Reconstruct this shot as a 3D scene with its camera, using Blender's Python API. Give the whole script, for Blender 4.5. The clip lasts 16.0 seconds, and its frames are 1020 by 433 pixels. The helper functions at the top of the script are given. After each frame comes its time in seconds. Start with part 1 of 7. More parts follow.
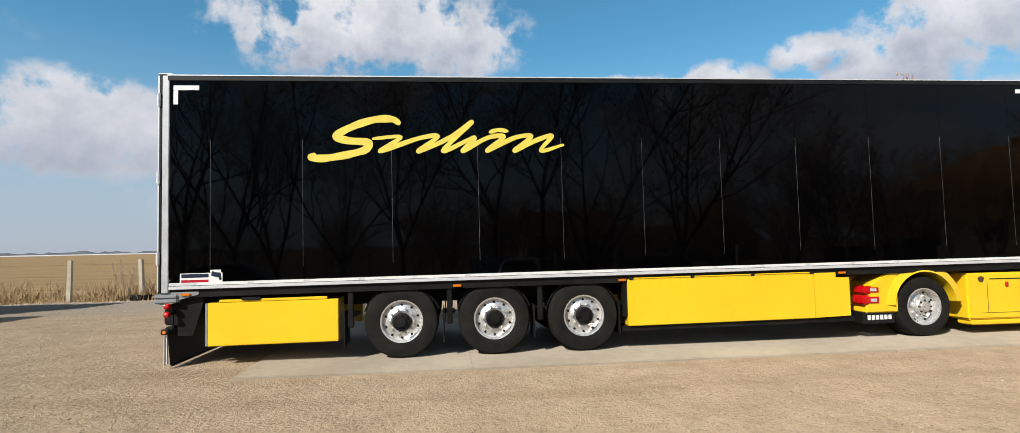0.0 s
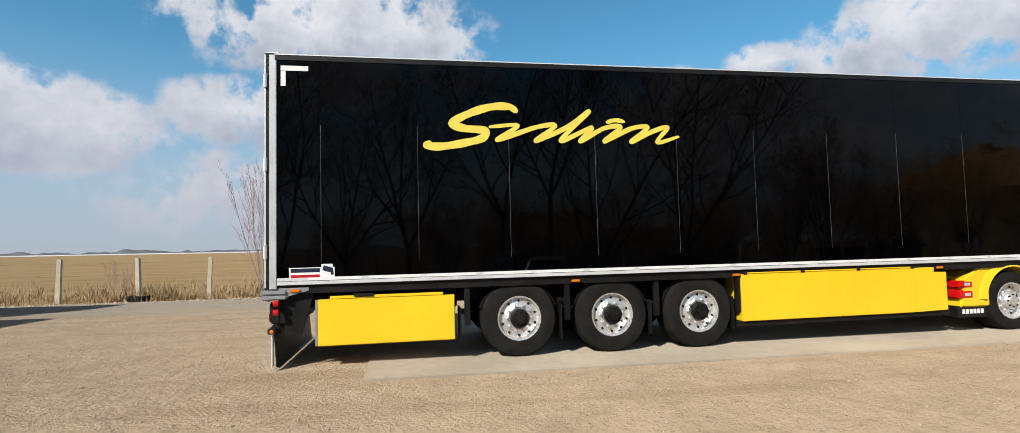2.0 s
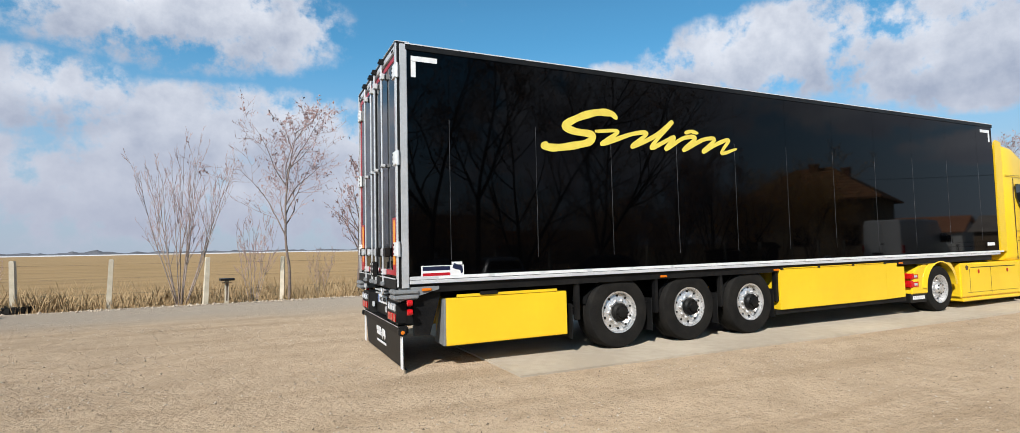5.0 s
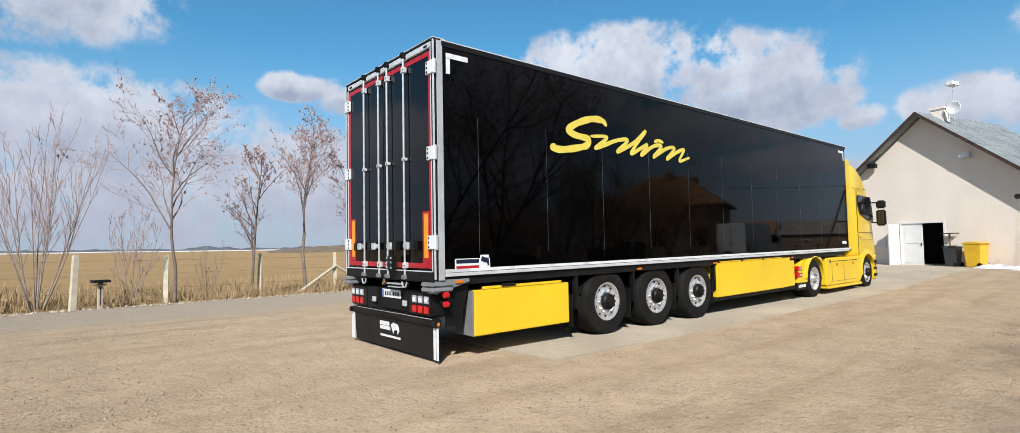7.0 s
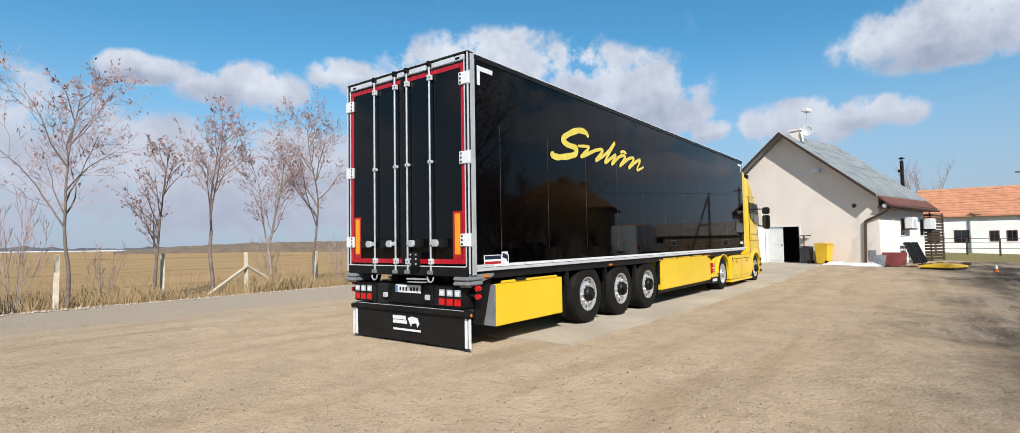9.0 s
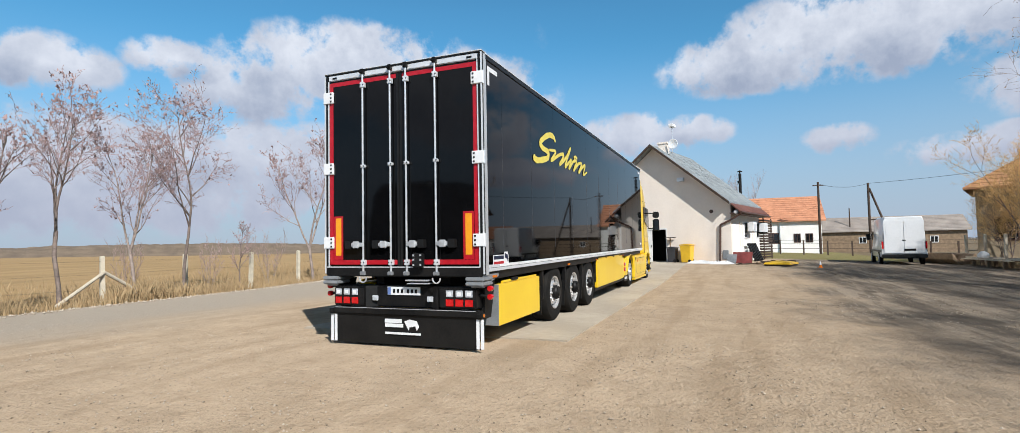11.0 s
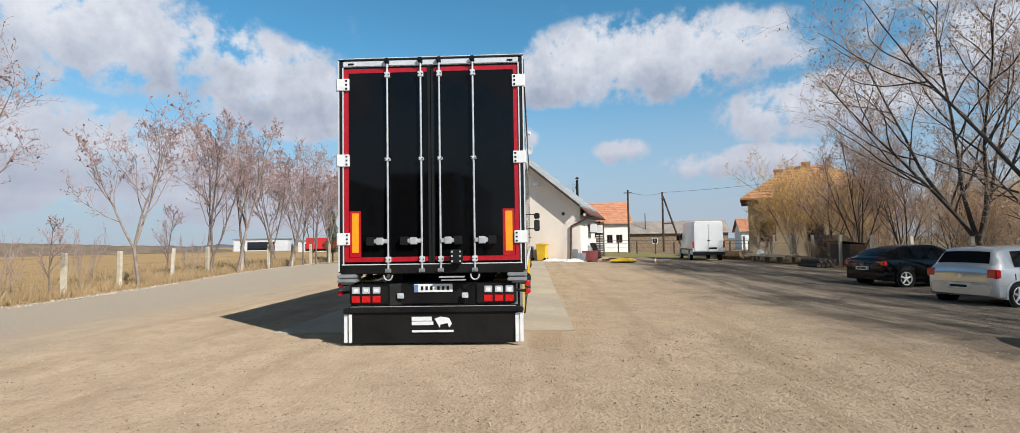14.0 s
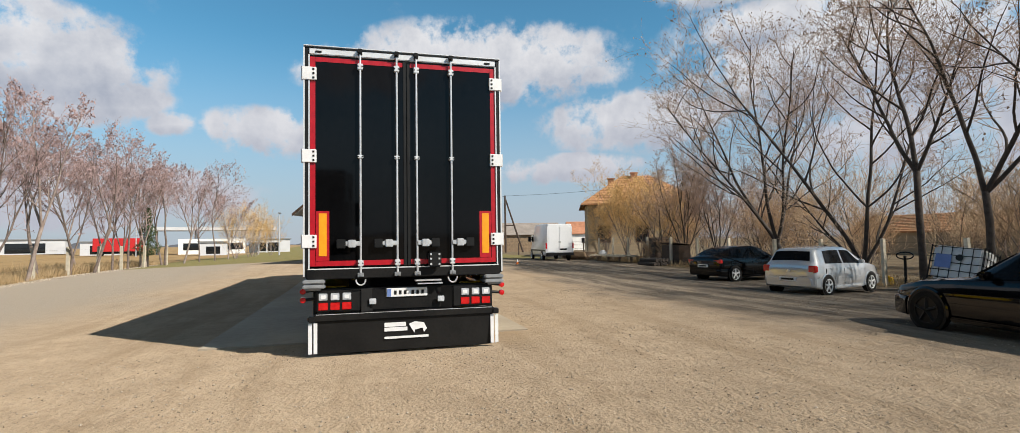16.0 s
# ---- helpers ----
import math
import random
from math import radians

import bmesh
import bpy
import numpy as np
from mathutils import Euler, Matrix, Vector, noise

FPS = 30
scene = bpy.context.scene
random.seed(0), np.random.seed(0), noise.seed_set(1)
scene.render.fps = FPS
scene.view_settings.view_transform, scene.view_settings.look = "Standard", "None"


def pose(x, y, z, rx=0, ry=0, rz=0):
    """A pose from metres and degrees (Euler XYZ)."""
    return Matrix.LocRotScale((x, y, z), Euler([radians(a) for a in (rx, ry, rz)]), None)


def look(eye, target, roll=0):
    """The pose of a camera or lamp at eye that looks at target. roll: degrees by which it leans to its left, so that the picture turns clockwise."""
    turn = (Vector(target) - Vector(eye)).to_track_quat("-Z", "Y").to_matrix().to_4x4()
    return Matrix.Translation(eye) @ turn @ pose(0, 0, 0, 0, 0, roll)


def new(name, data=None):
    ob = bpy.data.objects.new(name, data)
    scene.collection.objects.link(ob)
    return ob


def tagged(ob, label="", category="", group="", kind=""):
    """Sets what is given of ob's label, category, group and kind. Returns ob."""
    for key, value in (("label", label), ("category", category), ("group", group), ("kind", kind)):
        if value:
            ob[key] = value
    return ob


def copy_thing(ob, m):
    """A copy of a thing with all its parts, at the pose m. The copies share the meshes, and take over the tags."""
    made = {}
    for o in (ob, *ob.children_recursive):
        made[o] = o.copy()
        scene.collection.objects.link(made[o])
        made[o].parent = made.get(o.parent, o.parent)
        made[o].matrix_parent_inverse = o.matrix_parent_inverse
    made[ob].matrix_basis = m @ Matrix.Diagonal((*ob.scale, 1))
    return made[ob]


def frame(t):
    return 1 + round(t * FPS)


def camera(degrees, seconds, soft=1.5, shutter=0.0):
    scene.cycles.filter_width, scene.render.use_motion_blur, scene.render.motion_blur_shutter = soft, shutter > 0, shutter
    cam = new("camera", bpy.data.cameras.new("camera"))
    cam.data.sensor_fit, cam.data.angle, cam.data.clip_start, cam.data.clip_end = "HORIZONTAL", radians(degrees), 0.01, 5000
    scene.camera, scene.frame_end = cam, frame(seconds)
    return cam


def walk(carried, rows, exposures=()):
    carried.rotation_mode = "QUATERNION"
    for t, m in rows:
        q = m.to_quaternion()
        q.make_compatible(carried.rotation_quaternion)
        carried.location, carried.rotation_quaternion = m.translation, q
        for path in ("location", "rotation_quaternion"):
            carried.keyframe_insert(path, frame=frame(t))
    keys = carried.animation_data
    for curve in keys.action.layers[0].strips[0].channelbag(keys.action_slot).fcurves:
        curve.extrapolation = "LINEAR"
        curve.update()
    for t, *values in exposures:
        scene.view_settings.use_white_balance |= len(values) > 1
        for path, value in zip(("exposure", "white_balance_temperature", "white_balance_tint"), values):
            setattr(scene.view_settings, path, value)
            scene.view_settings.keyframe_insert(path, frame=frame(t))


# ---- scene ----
cam = camera(86.3, 16.0, soft=0.4)
PATH = [
    (0, (3.827, -7.87, 1.579), (4.062, -5.887, 1.685), -1.1),
    (0.5, (3.316, -7.747, 1.574), (3.585, -5.768, 1.681), -1.1),
    (1, (2.819, -7.538, 1.575), (3.118, -5.563, 1.683), -1.0),
    (1.5, (2.273, -7.413, 1.524), (2.595, -5.442, 1.636), -0.9),
    (2, (1.709, -7.255, 1.505), (2.08, -5.293, 1.615), -1.0),
    (2.5, (1.112, -7.121, 1.515), (1.525, -5.167, 1.628), -0.9),
    (3, (0.577, -7.031, 1.504), (1.059, -5.094, 1.621), -0.8),
    (3.2, (0.369, -6.985, 1.493), (0.887, -5.057, 1.607), -0.8),
    (5.3, (-1.949, -6.342, 1.489), (-1.017, -4.576, 1.601), -0.8),
    (5.5, (-2.141, -6.274, 1.487), (-1.161, -4.534, 1.597), -0.7),
    (6, (-2.647, -6.011, 1.473), (-1.519, -4.363, 1.581), -0.8),
    (6.5, (-3.171, -5.811, 1.457), (-1.949, -4.231, 1.566), -0.7),
    (7, (-3.641, -5.594, 1.438), (-2.34, -4.078, 1.545), -0.8),
    (7.5, (-4.117, -5.386, 1.471), (-2.716, -3.963, 1.575), -0.7),
    (8, (-4.6, -5.24, 1.468), (-3.138, -3.879, 1.572), -0.7),
    (8.5, (-5.031, -4.981, 1.434), (-3.501, -3.697, 1.539), -0.7),
    (9, (-5.458, -4.697, 1.419), (-3.855, -3.504, 1.523), -0.7),
    (9.2, (-5.654, -4.579, 1.432), (-4.028, -3.42, 1.536), -0.7),
    (11.3, (-6.714, -2.637, 1.408), (-4.84, -1.947, 1.513), -0.9),
    (11.5, (-6.831, -2.456, 1.398), (-4.952, -1.781, 1.503), -0.9),
    (12, (-7.029, -1.997, 1.399), (-5.117, -1.42, 1.503), -1.0),
    (12.5, (-7.178, -1.498, 1.421), (-5.226, -1.076, 1.522), -1.0),
    (13, (-7.371, -1.036, 1.425), (-5.396, -0.731, 1.525), -0.9),
    (13.5, (-7.459, -0.526, 1.416), (-5.466, -0.378, 1.513), -0.9),
    (14, (-7.515, -0.007, 1.408), (-5.518, 0.051, 1.504), -0.9),
    (14.5, (-7.604, 0.485, 1.421), (-5.609, 0.383, 1.52), -0.9),
    (15, (-7.556, 1.029, 1.437), (-5.573, 0.789, 1.532), -1.0),
    (15.5, (-7.532, 1.533, 1.456), (-5.569, 1.161, 1.549), -0.9),
    (16, (-7.39, 1.979, 1.453), (-5.47, 1.429, 1.544), -0.9),
]
walk(cam, [(t, look(eye, target, roll)) for t, eye, target, roll in PATH], exposures=[(0, 0, 6600, 10), (3, 0, 6500, 10), (6, 0, 6200, 10), (8, 0, 6200, 10), (12, 0, 6150, 10), (13.5, 0, 6350, 10), (14.5, 0, 6450, 10), (16, 0, 6750, 10)])

# ---- daylight: one sun, a clear spring sky with cumulus ----
SUN = Vector((-3.65, -3.73, 4.0)).normalized()
sun_data = bpy.data.lights.new("sun", "SUN")
sun_data.energy, sun_data.angle, sun_data.color = 5.7, radians(0.53), (1.0, 0.95, 0.87)
sun = new("sun", sun_data)
sun.matrix_basis = look(SUN * 60, (0, 0, 0))
scene.view_settings.exposure = 0.0

world = bpy.data.worlds.new("sky")
scene.world = world
world.use_nodes = True
WN, WL = world.node_tree.nodes, world.node_tree.links
WN.clear()


def wmath(op, a, b=None, clamp=False):
    n = WN.new("ShaderNodeMath")
    n.operation, n.use_clamp = op, clamp
    for i, v in enumerate((a, b)):
        if v is None:
            continue
        if isinstance(v, (int, float)):
            n.inputs[i].default_value = v
        else:
            WL.new(v, n.inputs[i])
    return n.outputs[0]


# azimuth and elevation of the clouds' middles, half width and half height, degrees
CLOUDS = [
    (97, 21.5, 12, 4.3), (37, 17.6, 11, 3.6), (47, 15.2, 6, 2.6), (22, 12.5, 5, 2.0), (8, 10.7, 5.5, 2.0), (71, 15.7, 2.6, 1.2),
    (63, 15.1, 4.8, 1.9), (53, 16.8, 3.4, 1.6), (-2, 16.8, 6, 2.4), (-13, 18.2, 12, 3.6), (-10, 9.2, 2.4, 1.2), (-18, 7.2, 3.8, 1.2),
    (3, 11, 3.5, 1.4), (25, 15.3, 7, 3.4), (-29, 12, 8, 2.6), (-50, 17, 14, 6), (-58, 9, 12, 3), (16, 10.9, 1.8, 1.0), (-41, 20, 4.5, 1.8), (-24, 7.6, 5, 1.3),
    (122, 10.5, 9, 3.6), (90, 11.0, 14, 3.6), (105, 13, 6, 2.8), (66, 6.5, 26, 4.2), (44, 8.5, 13, 3.2), (30, 5.0, 16, 3.0), (92, 5.5, 20, 4.5), (150, 16, 12, 5), (178, 22, 14, 6), (215, 14, 12, 4), (262, 20, 13, 5), (300, 13, 11, 4), (320, 25, 6.5, 2.8),
]
coord = WN.new("ShaderNodeTexCoord")
warp = WN.new("ShaderNodeTexNoise")
warp.inputs["Scale"].default_value, warp.inputs["Detail"].default_value, warp.inputs["Roughness"].default_value = 9.0, 7.0, 0.62
WL.new(coord.outputs["Generated"], warp.inputs["Vector"])
fluff = WN.new("ShaderNodeTexNoise")
fluff.inputs["Scale"].default_value, fluff.inputs["Detail"].default_value, fluff.inputs["Roughness"].default_value = 22.0, 8.0, 0.6
WL.new(coord.outputs["Generated"], fluff.inputs["Vector"])
mask, under = None, None
for az, el, wide, high in CLOUDS:
    a, e = radians(az), radians(el)
    c = Vector((math.cos(e) * math.cos(a), math.cos(e) * math.sin(a), math.sin(e)))
    right = Vector((math.sin(a), -math.cos(a), 0))
    up = right.cross(c)
    sub = WN.new("ShaderNodeVectorMath")
    sub.operation = "SUBTRACT"
    WL.new(coord.outputs["Generated"], sub.inputs[0])
    sub.inputs[1].default_value = c
    parts = []
    for axis, size in ((right, wide), (up, high), (c, 14.0)):
        d = WN.new("ShaderNodeVectorMath")
        d.operation = "DOT_PRODUCT"
        WL.new(sub.outputs[0], d.inputs[0])
        d.inputs[1].default_value = axis / radians(size * 1.32)
        parts.append(d.outputs["Value"])
    far = wmath("ADD", wmath("ADD", wmath("MULTIPLY", parts[0], parts[0]), wmath("MULTIPLY", parts[1], parts[1])), wmath("MULTIPLY", parts[2], parts[2]))
    blob = wmath("MAXIMUM", wmath("SUBTRACT", 1.2, far), 0.0)
    low = wmath("MULTIPLY", blob, wmath("MULTIPLY", parts[1], -1.0))
    mask = blob if mask is None else wmath("MAXIMUM", mask, blob)
    under = low if under is None else wmath("MAXIMUM", under, low)
puff = WN.new("ShaderNodeTexNoise")
puff.inputs["Scale"].default_value, puff.inputs["Detail"].default_value, puff.inputs["Roughness"].default_value = 15.0, 8.0, 0.6
WL.new(coord.outputs["Generated"], puff.inputs["Vector"])
rough_edge = wmath("ADD", wmath("ADD", wmath("MULTIPLY", wmath("SUBTRACT", warp.outputs["Fac"], 0.5), 3.0), wmath("MULTIPLY", wmath("SUBTRACT", puff.outputs["Fac"], 0.5), 2.6)), wmath("MULTIPLY", wmath("SUBTRACT", fluff.outputs["Fac"], 0.5), 1.8))
dense = wmath("ADD", mask, wmath("MULTIPLY", rough_edge, wmath("MINIMUM", wmath("ADD", mask, 0.25), 1.0)))
cover = WN.new("ShaderNodeMapRange")
cover.interpolation_type = "SMOOTHSTEP"
cover.inputs["From Min"].default_value, cover.inputs["From Max"].default_value = 0.14, 0.84
cover.inputs["To Max"].default_value = 0.95
WL.new(dense, cover.inputs["Value"])
split = WN.new("ShaderNodeSeparateXYZ")
WL.new(coord.outputs["Generated"], split.inputs[0])
# pale haze low over the plain
haze = WN.new("ShaderNodeMapRange")
haze.inputs["From Min"].default_value, haze.inputs["From Max"].default_value = 0.0, 0.36
haze.inputs["To Min"].default_value, haze.inputs["To Max"].default_value = 0.90, 0.0
haze.interpolation_type = "SMOOTHSTEP"
WL.new(split.outputs["Z"], haze.inputs["Value"])
sky = WN.new("ShaderNodeTexSky")
sky.sky_type, sky.sun_disc = "NISHITA", False
sky.sun_elevation, sky.sun_rotation = math.asin(SUN.z), math.atan2(SUN.x, SUN.y)
sky.air_density, sky.dust_density, sky.ozone_density = 1.0, 0.3, 1.6
SKY_GAIN, CLOUD_GAIN = 0.115, 1.0
gain = WN.new("ShaderNodeMix")
gain.data_type, gain.blend_type = "RGBA", "MULTIPLY"
gain.inputs[0].default_value = 1.0
WL.new(sky.outputs[0], gain.inputs[6])
gain.inputs[7].default_value = (SKY_GAIN * 0.56, SKY_GAIN * 1.15, SKY_GAIN * 1.24, 1)
# the clear sky deepens towards the zenith
deep = WN.new("ShaderNodeMapRange")
deep.inputs["From Min"].default_value, deep.inputs["From Max"].default_value = 0.40, 1.0
deep.inputs["To Min"].default_value, deep.inputs["To Max"].default_value = 1.0, 0.30
WL.new(split.outputs["Z"], deep.inputs["Value"])
deepened = WN.new("ShaderNodeVectorMath")
deepened.operation = "SCALE"
WL.new(gain.outputs[2], deepened.inputs[0])
WL.new(deep.outputs[0], deepened.inputs["Scale"])
hazed = WN.new("ShaderNodeMix")
hazed.data_type = "RGBA"
WL.new(haze.outputs[0], hazed.inputs[0])
WL.new(deepened.outputs[0], hazed.inputs[6])
hazed.inputs[7].default_value = (0.45, 0.482, 0.60, 1)
# thin grey veil overhead
veil = WN.new("ShaderNodeMapRange")
veil.inputs["From Min"].default_value, veil.inputs["From Max"].default_value = 0.46, 0.85
veil.inputs["To Max"].default_value = 0.7
WL.new(split.outputs["Z"], veil.inputs["Value"])
veiled = WN.new("ShaderNodeMix")
veiled.data_type = "RGBA"
WL.new(veil.outputs[0], veiled.inputs[0])
WL.new(hazed.outputs[2], veiled.inputs[6])
veiled.inputs[7].default_value = (0.150, 0.140, 0.135, 1)
shade = WN.new("ShaderNodeMapRange")
shade.inputs["From Min"].default_value, shade.inputs["From Max"].default_value = -0.25, 0.75
WL.new(wmath("ADD", under, wmath("MULTIPLY", wmath("SUBTRACT", puff.outputs["Fac"], 0.5), 1.9)), shade.inputs["Value"])
cloud = WN.new("ShaderNodeMix")
cloud.data_type = "RGBA"
WL.new(shade.outputs[0], cloud.inputs[0])
cloud.inputs[6].default_value = (0.85, 0.86, 0.90, 1)
cloud.inputs[7].default_value = (0.37, 0.415, 0.52, 1)
both = WN.new("ShaderNodeMix")
both.data_type = "RGBA"
WL.new(cover.outputs[0], both.inputs[0])
WL.new(veiled.outputs[2], both.inputs[6])
# far clouds fade into the haze
faded = WN.new("ShaderNodeMix")
faded.data_type = "RGBA"
WL.new(wmath("MULTIPLY", haze.outputs[0], 0.8), faded.inputs[0])
WL.new(cloud.outputs[2], faded.inputs[6])
faded.inputs[7].default_value = (0.50, 0.52, 0.62, 1)
WL.new(faded.outputs[2], both.inputs[7])
back = WN.new("ShaderNodeBackground")
WL.new(both.outputs[2], back.inputs[0])
back.inputs[1].default_value = 0.97
out = WN.new("ShaderNodeOutputWorld")
WL.new(back.outputs[0], out.inputs[0])


# ---- materials ----
def mat(name, c1, c2=None, scale=4.0, rough=0.6, metal=0.0, bump=0.0, bscale=60.0, coat=0.0, spec=0.5, fine=0.25, glass=0.0, emit=0.0, rand=0.0, rough2=None, coords="Object"):
    m = bpy.data.materials.new(name)
    m.use_nodes = True
    n, l = m.node_tree.nodes, m.node_tree.links
    b = n["Principled BSDF"]
    c2 = c2 or tuple(v * 0.82 for v in c1)
    tc = n.new("ShaderNodeTexCoord")
    big = n.new("ShaderNodeTexNoise")
    big.inputs["Scale"].default_value, big.inputs["Detail"].default_value = scale, 4
    small = n.new("ShaderNodeTexNoise")
    small.inputs["Scale"].default_value, small.inputs["Detail"].default_value = scale * 11, 3
    for t in (big, small):
        l.new(tc.outputs[coords], t.inputs["Vector"])
    add = n.new("ShaderNodeMath")
    add.operation = "MULTIPLY_ADD"
    l.new(small.outputs["Fac"], add.inputs[0])
    add.inputs[1].default_value = fine * 2
    l.new(big.outputs["Fac"], add.inputs[2])
    span = n.new("ShaderNodeMapRange")
    span.inputs["From Min"].default_value, span.inputs["From Max"].default_value = 0.33 + fine, 0.67 + fine
    l.new(add.outputs[0], span.inputs["Value"])
    mix = n.new("ShaderNodeMix")
    mix.data_type = "RGBA"
    l.new(span.outputs[0], mix.inputs[0])
    mix.inputs[6].default_value, mix.inputs[7].default_value = (*c1, 1), (*c2, 1)
    colour = mix.outputs[2]
    if rand:
        info = n.new("ShaderNodeObjectInfo")
        hsv = n.new("ShaderNodeHueSaturation")
        r = n.new("ShaderNodeMapRange")
        r.inputs["To Min"].default_value, r.inputs["To Max"].default_value = 1 - rand, 1 + rand
        l.new(info.outputs["Random"], r.inputs["Value"])
        l.new(r.outputs[0], hsv.inputs["Value"])
        l.new(colour, hsv.inputs["Color"])
        colour = hsv.outputs[0]
    l.new(colour, b.inputs["Base Color"])
    if rough2 is not None:
        rr = n.new("ShaderNodeMapRange")
        rr.inputs["To Min"].default_value, rr.inputs["To Max"].default_value = rough, rough2
        l.new(span.outputs[0], rr.inputs["Value"])
        l.new(rr.outputs[0], b.inputs["Roughness"])
    else:
        b.inputs["Roughness"].default_value = rough
    b.inputs["Metallic"].default_value = metal
    b.inputs["Specular IOR Level"].default_value = spec
    b.inputs["Coat Weight"].default_value = coat
    b.inputs["Coat Roughness"].default_value = 0.04
    b.inputs["Transmission Weight"].default_value = glass
    if emit:
        l.new(colour, b.inputs["Emission Color"])
        b.inputs["Emission Strength"].default_value = emit
    if bump:
        t = n.new("ShaderNodeTexNoise")
        t.inputs["Scale"].default_value, t.inputs["Detail"].default_value = bscale, 5
        l.new(tc.outputs[coords], t.inputs["Vector"])
        bp = n.new("ShaderNodeBump")
        bp.inputs["Strength"].default_value, bp.inputs["Distance"].default_value = bump, 0.02
        l.new(t.outputs["Fac"], bp.inputs["Height"])
        l.new(bp.outputs[0], b.inputs["Normal"])
    return m


BLACK_GLOSS = mat("black_gloss_paint", (0.0004, 0.0004, 0.0005), (0.0008, 0.0008, 0.0010), scale=0.7, rough=0.02, rough2=0.04, spec=0.17, bump=0.010, bscale=1.3)
DOOR_BLACK = mat("black_door_paint", (0.003, 0.003, 0.0034), (0.005, 0.005, 0.0055), scale=1.2, rough=0.04, rough2=0.07, spec=0.21, bump=0.01, bscale=2.0)
YELLOW = mat("yellow_lacquer", (0.88, 0.60, 0.02), (0.83, 0.545, 0.018), scale=1.1, rough=0.32, coat=0.35, fine=0.1)
LETTER_YELLOW = mat("yellow_lettering_film", (0.80, 0.66, 0.10), (0.72, 0.56, 0.08), scale=6, rough=0.45)
SILVER = mat("brushed_aluminium_profile", (0.76, 0.77, 0.78), (0.64, 0.65, 0.67), scale=3, rough=0.38, metal=0.25, bump=0.05, bscale=200)
ROD = mat("galvanised_steel", (0.70, 0.71, 0.72), (0.52, 0.53, 0.55), scale=12, rough=0.3, metal=0.4)
ALLOY = mat("painted_alloy", (0.82, 0.82, 0.82), (0.70, 0.70, 0.71), scale=10, rough=0.3, metal=0.25)
CHROME = mat("polished_aluminium", (0.86, 0.85, 0.84), (0.70, 0.69, 0.68), scale=26, rough=0.24, metal=0.72, rough2=0.42, bump=0.12, bscale=120)
JOINT = mat("dull_joint_sealer", (0.13, 0.13, 0.14), (0.03, 0.03, 0.032), scale=4, rough=0.4)
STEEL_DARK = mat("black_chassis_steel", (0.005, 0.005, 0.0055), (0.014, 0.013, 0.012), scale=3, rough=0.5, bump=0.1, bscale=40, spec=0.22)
RUBBER = mat("tyre_rubber", (0.007, 0.0066, 0.0062), (0.016, 0.0142, 0.012), scale=5, rough=0.8, bump=0.2, bscale=70, spec=0.2)
PLASTIC = mat("black_plastic", (0.006, 0.006, 0.0065), (0.013, 0.0125, 0.012), scale=6, rough=0.45, spec=0.3)
FLAP = mat("black_rubber_flap", (0.006, 0.006, 0.0064), (0.012, 0.0117, 0.0113), scale=3, rough=0.5, bump=0.1, bscale=20, spec=0.3)
WHITE = mat("white_film", (0.82, 0.82, 0.82), (0.72, 0.72, 0.72), scale=9, rough=0.4)
RED_TAPE = mat("red_reflective_tape", (0.46, 0.008, 0.018), (0.36, 0.006, 0.014), scale=14, rough=0.35)
ORANGE = mat("amber_reflective_plate", (0.85, 0.36, 0.015), (0.78, 0.30, 0.012), scale=10, rough=0.35)
RED_LENS = mat("red_lamp_lens", (0.66, 0.008, 0.010), (0.46, 0.005, 0.008), scale=20, rough=0.12, coat=0.6)
CLEAR_LENS = mat("clear_lamp_lens", (0.60, 0.62, 0.65), (0.42, 0.44, 0.47), scale=25, rough=0.1, coat=0.6)
AMBER_LENS = mat("amber_lamp_lens", (0.75, 0.20, 0.01), (0.6, 0.15, 0.01), scale=20, rough=0.15, coat=0.5)
BLUE_FILM = mat("blue_film", (0.16, 0.24, 0.50), (0.12, 0.19, 0.42), rough=0.4)
NAVY_FILM = mat("navy_film", (0.01, 0.015, 0.05), (0.008, 0.012, 0.035), rough=0.4)
GREY_CAST = mat("grey_cast_bumper", (0.33, 0.34, 0.35), (0.25, 0.26, 0.27), scale=8, rough=0.45, metal=0.3, bump=0.05)
CAR_GLASS = mat("car_window_glass", (0.006, 0.007, 0.008), (0.009, 0.010, 0.011), rough=0.03, spec=0.28)
GLASS_DARK = mat("tinted_window", (0.008, 0.010, 0.012), (0.012, 0.014, 0.016), rough=0.03, spec=0.7)
PLASTER_WALL = mat("cream_plaster", (0.86, 0.765, 0.67), (0.80, 0.705, 0.615), scale=0.8, rough=0.9, bump=0.25, bscale=120, fine=0.2)
WHITE_WALL = mat("white_plaster", (0.88, 0.86, 0.82), (0.80, 0.78, 0.74), scale=0.9, rough=0.9, bump=0.2, bscale=100)
MAROON = mat("dark_red_board", (0.24, 0.050, 0.045), (0.16, 0.035, 0.030), scale=4, rough=0.6)
BROWN_TRIM = mat("brown_painted_metal", (0.10, 0.045, 0.03), (0.06, 0.03, 0.022), scale=5, rough=0.5)
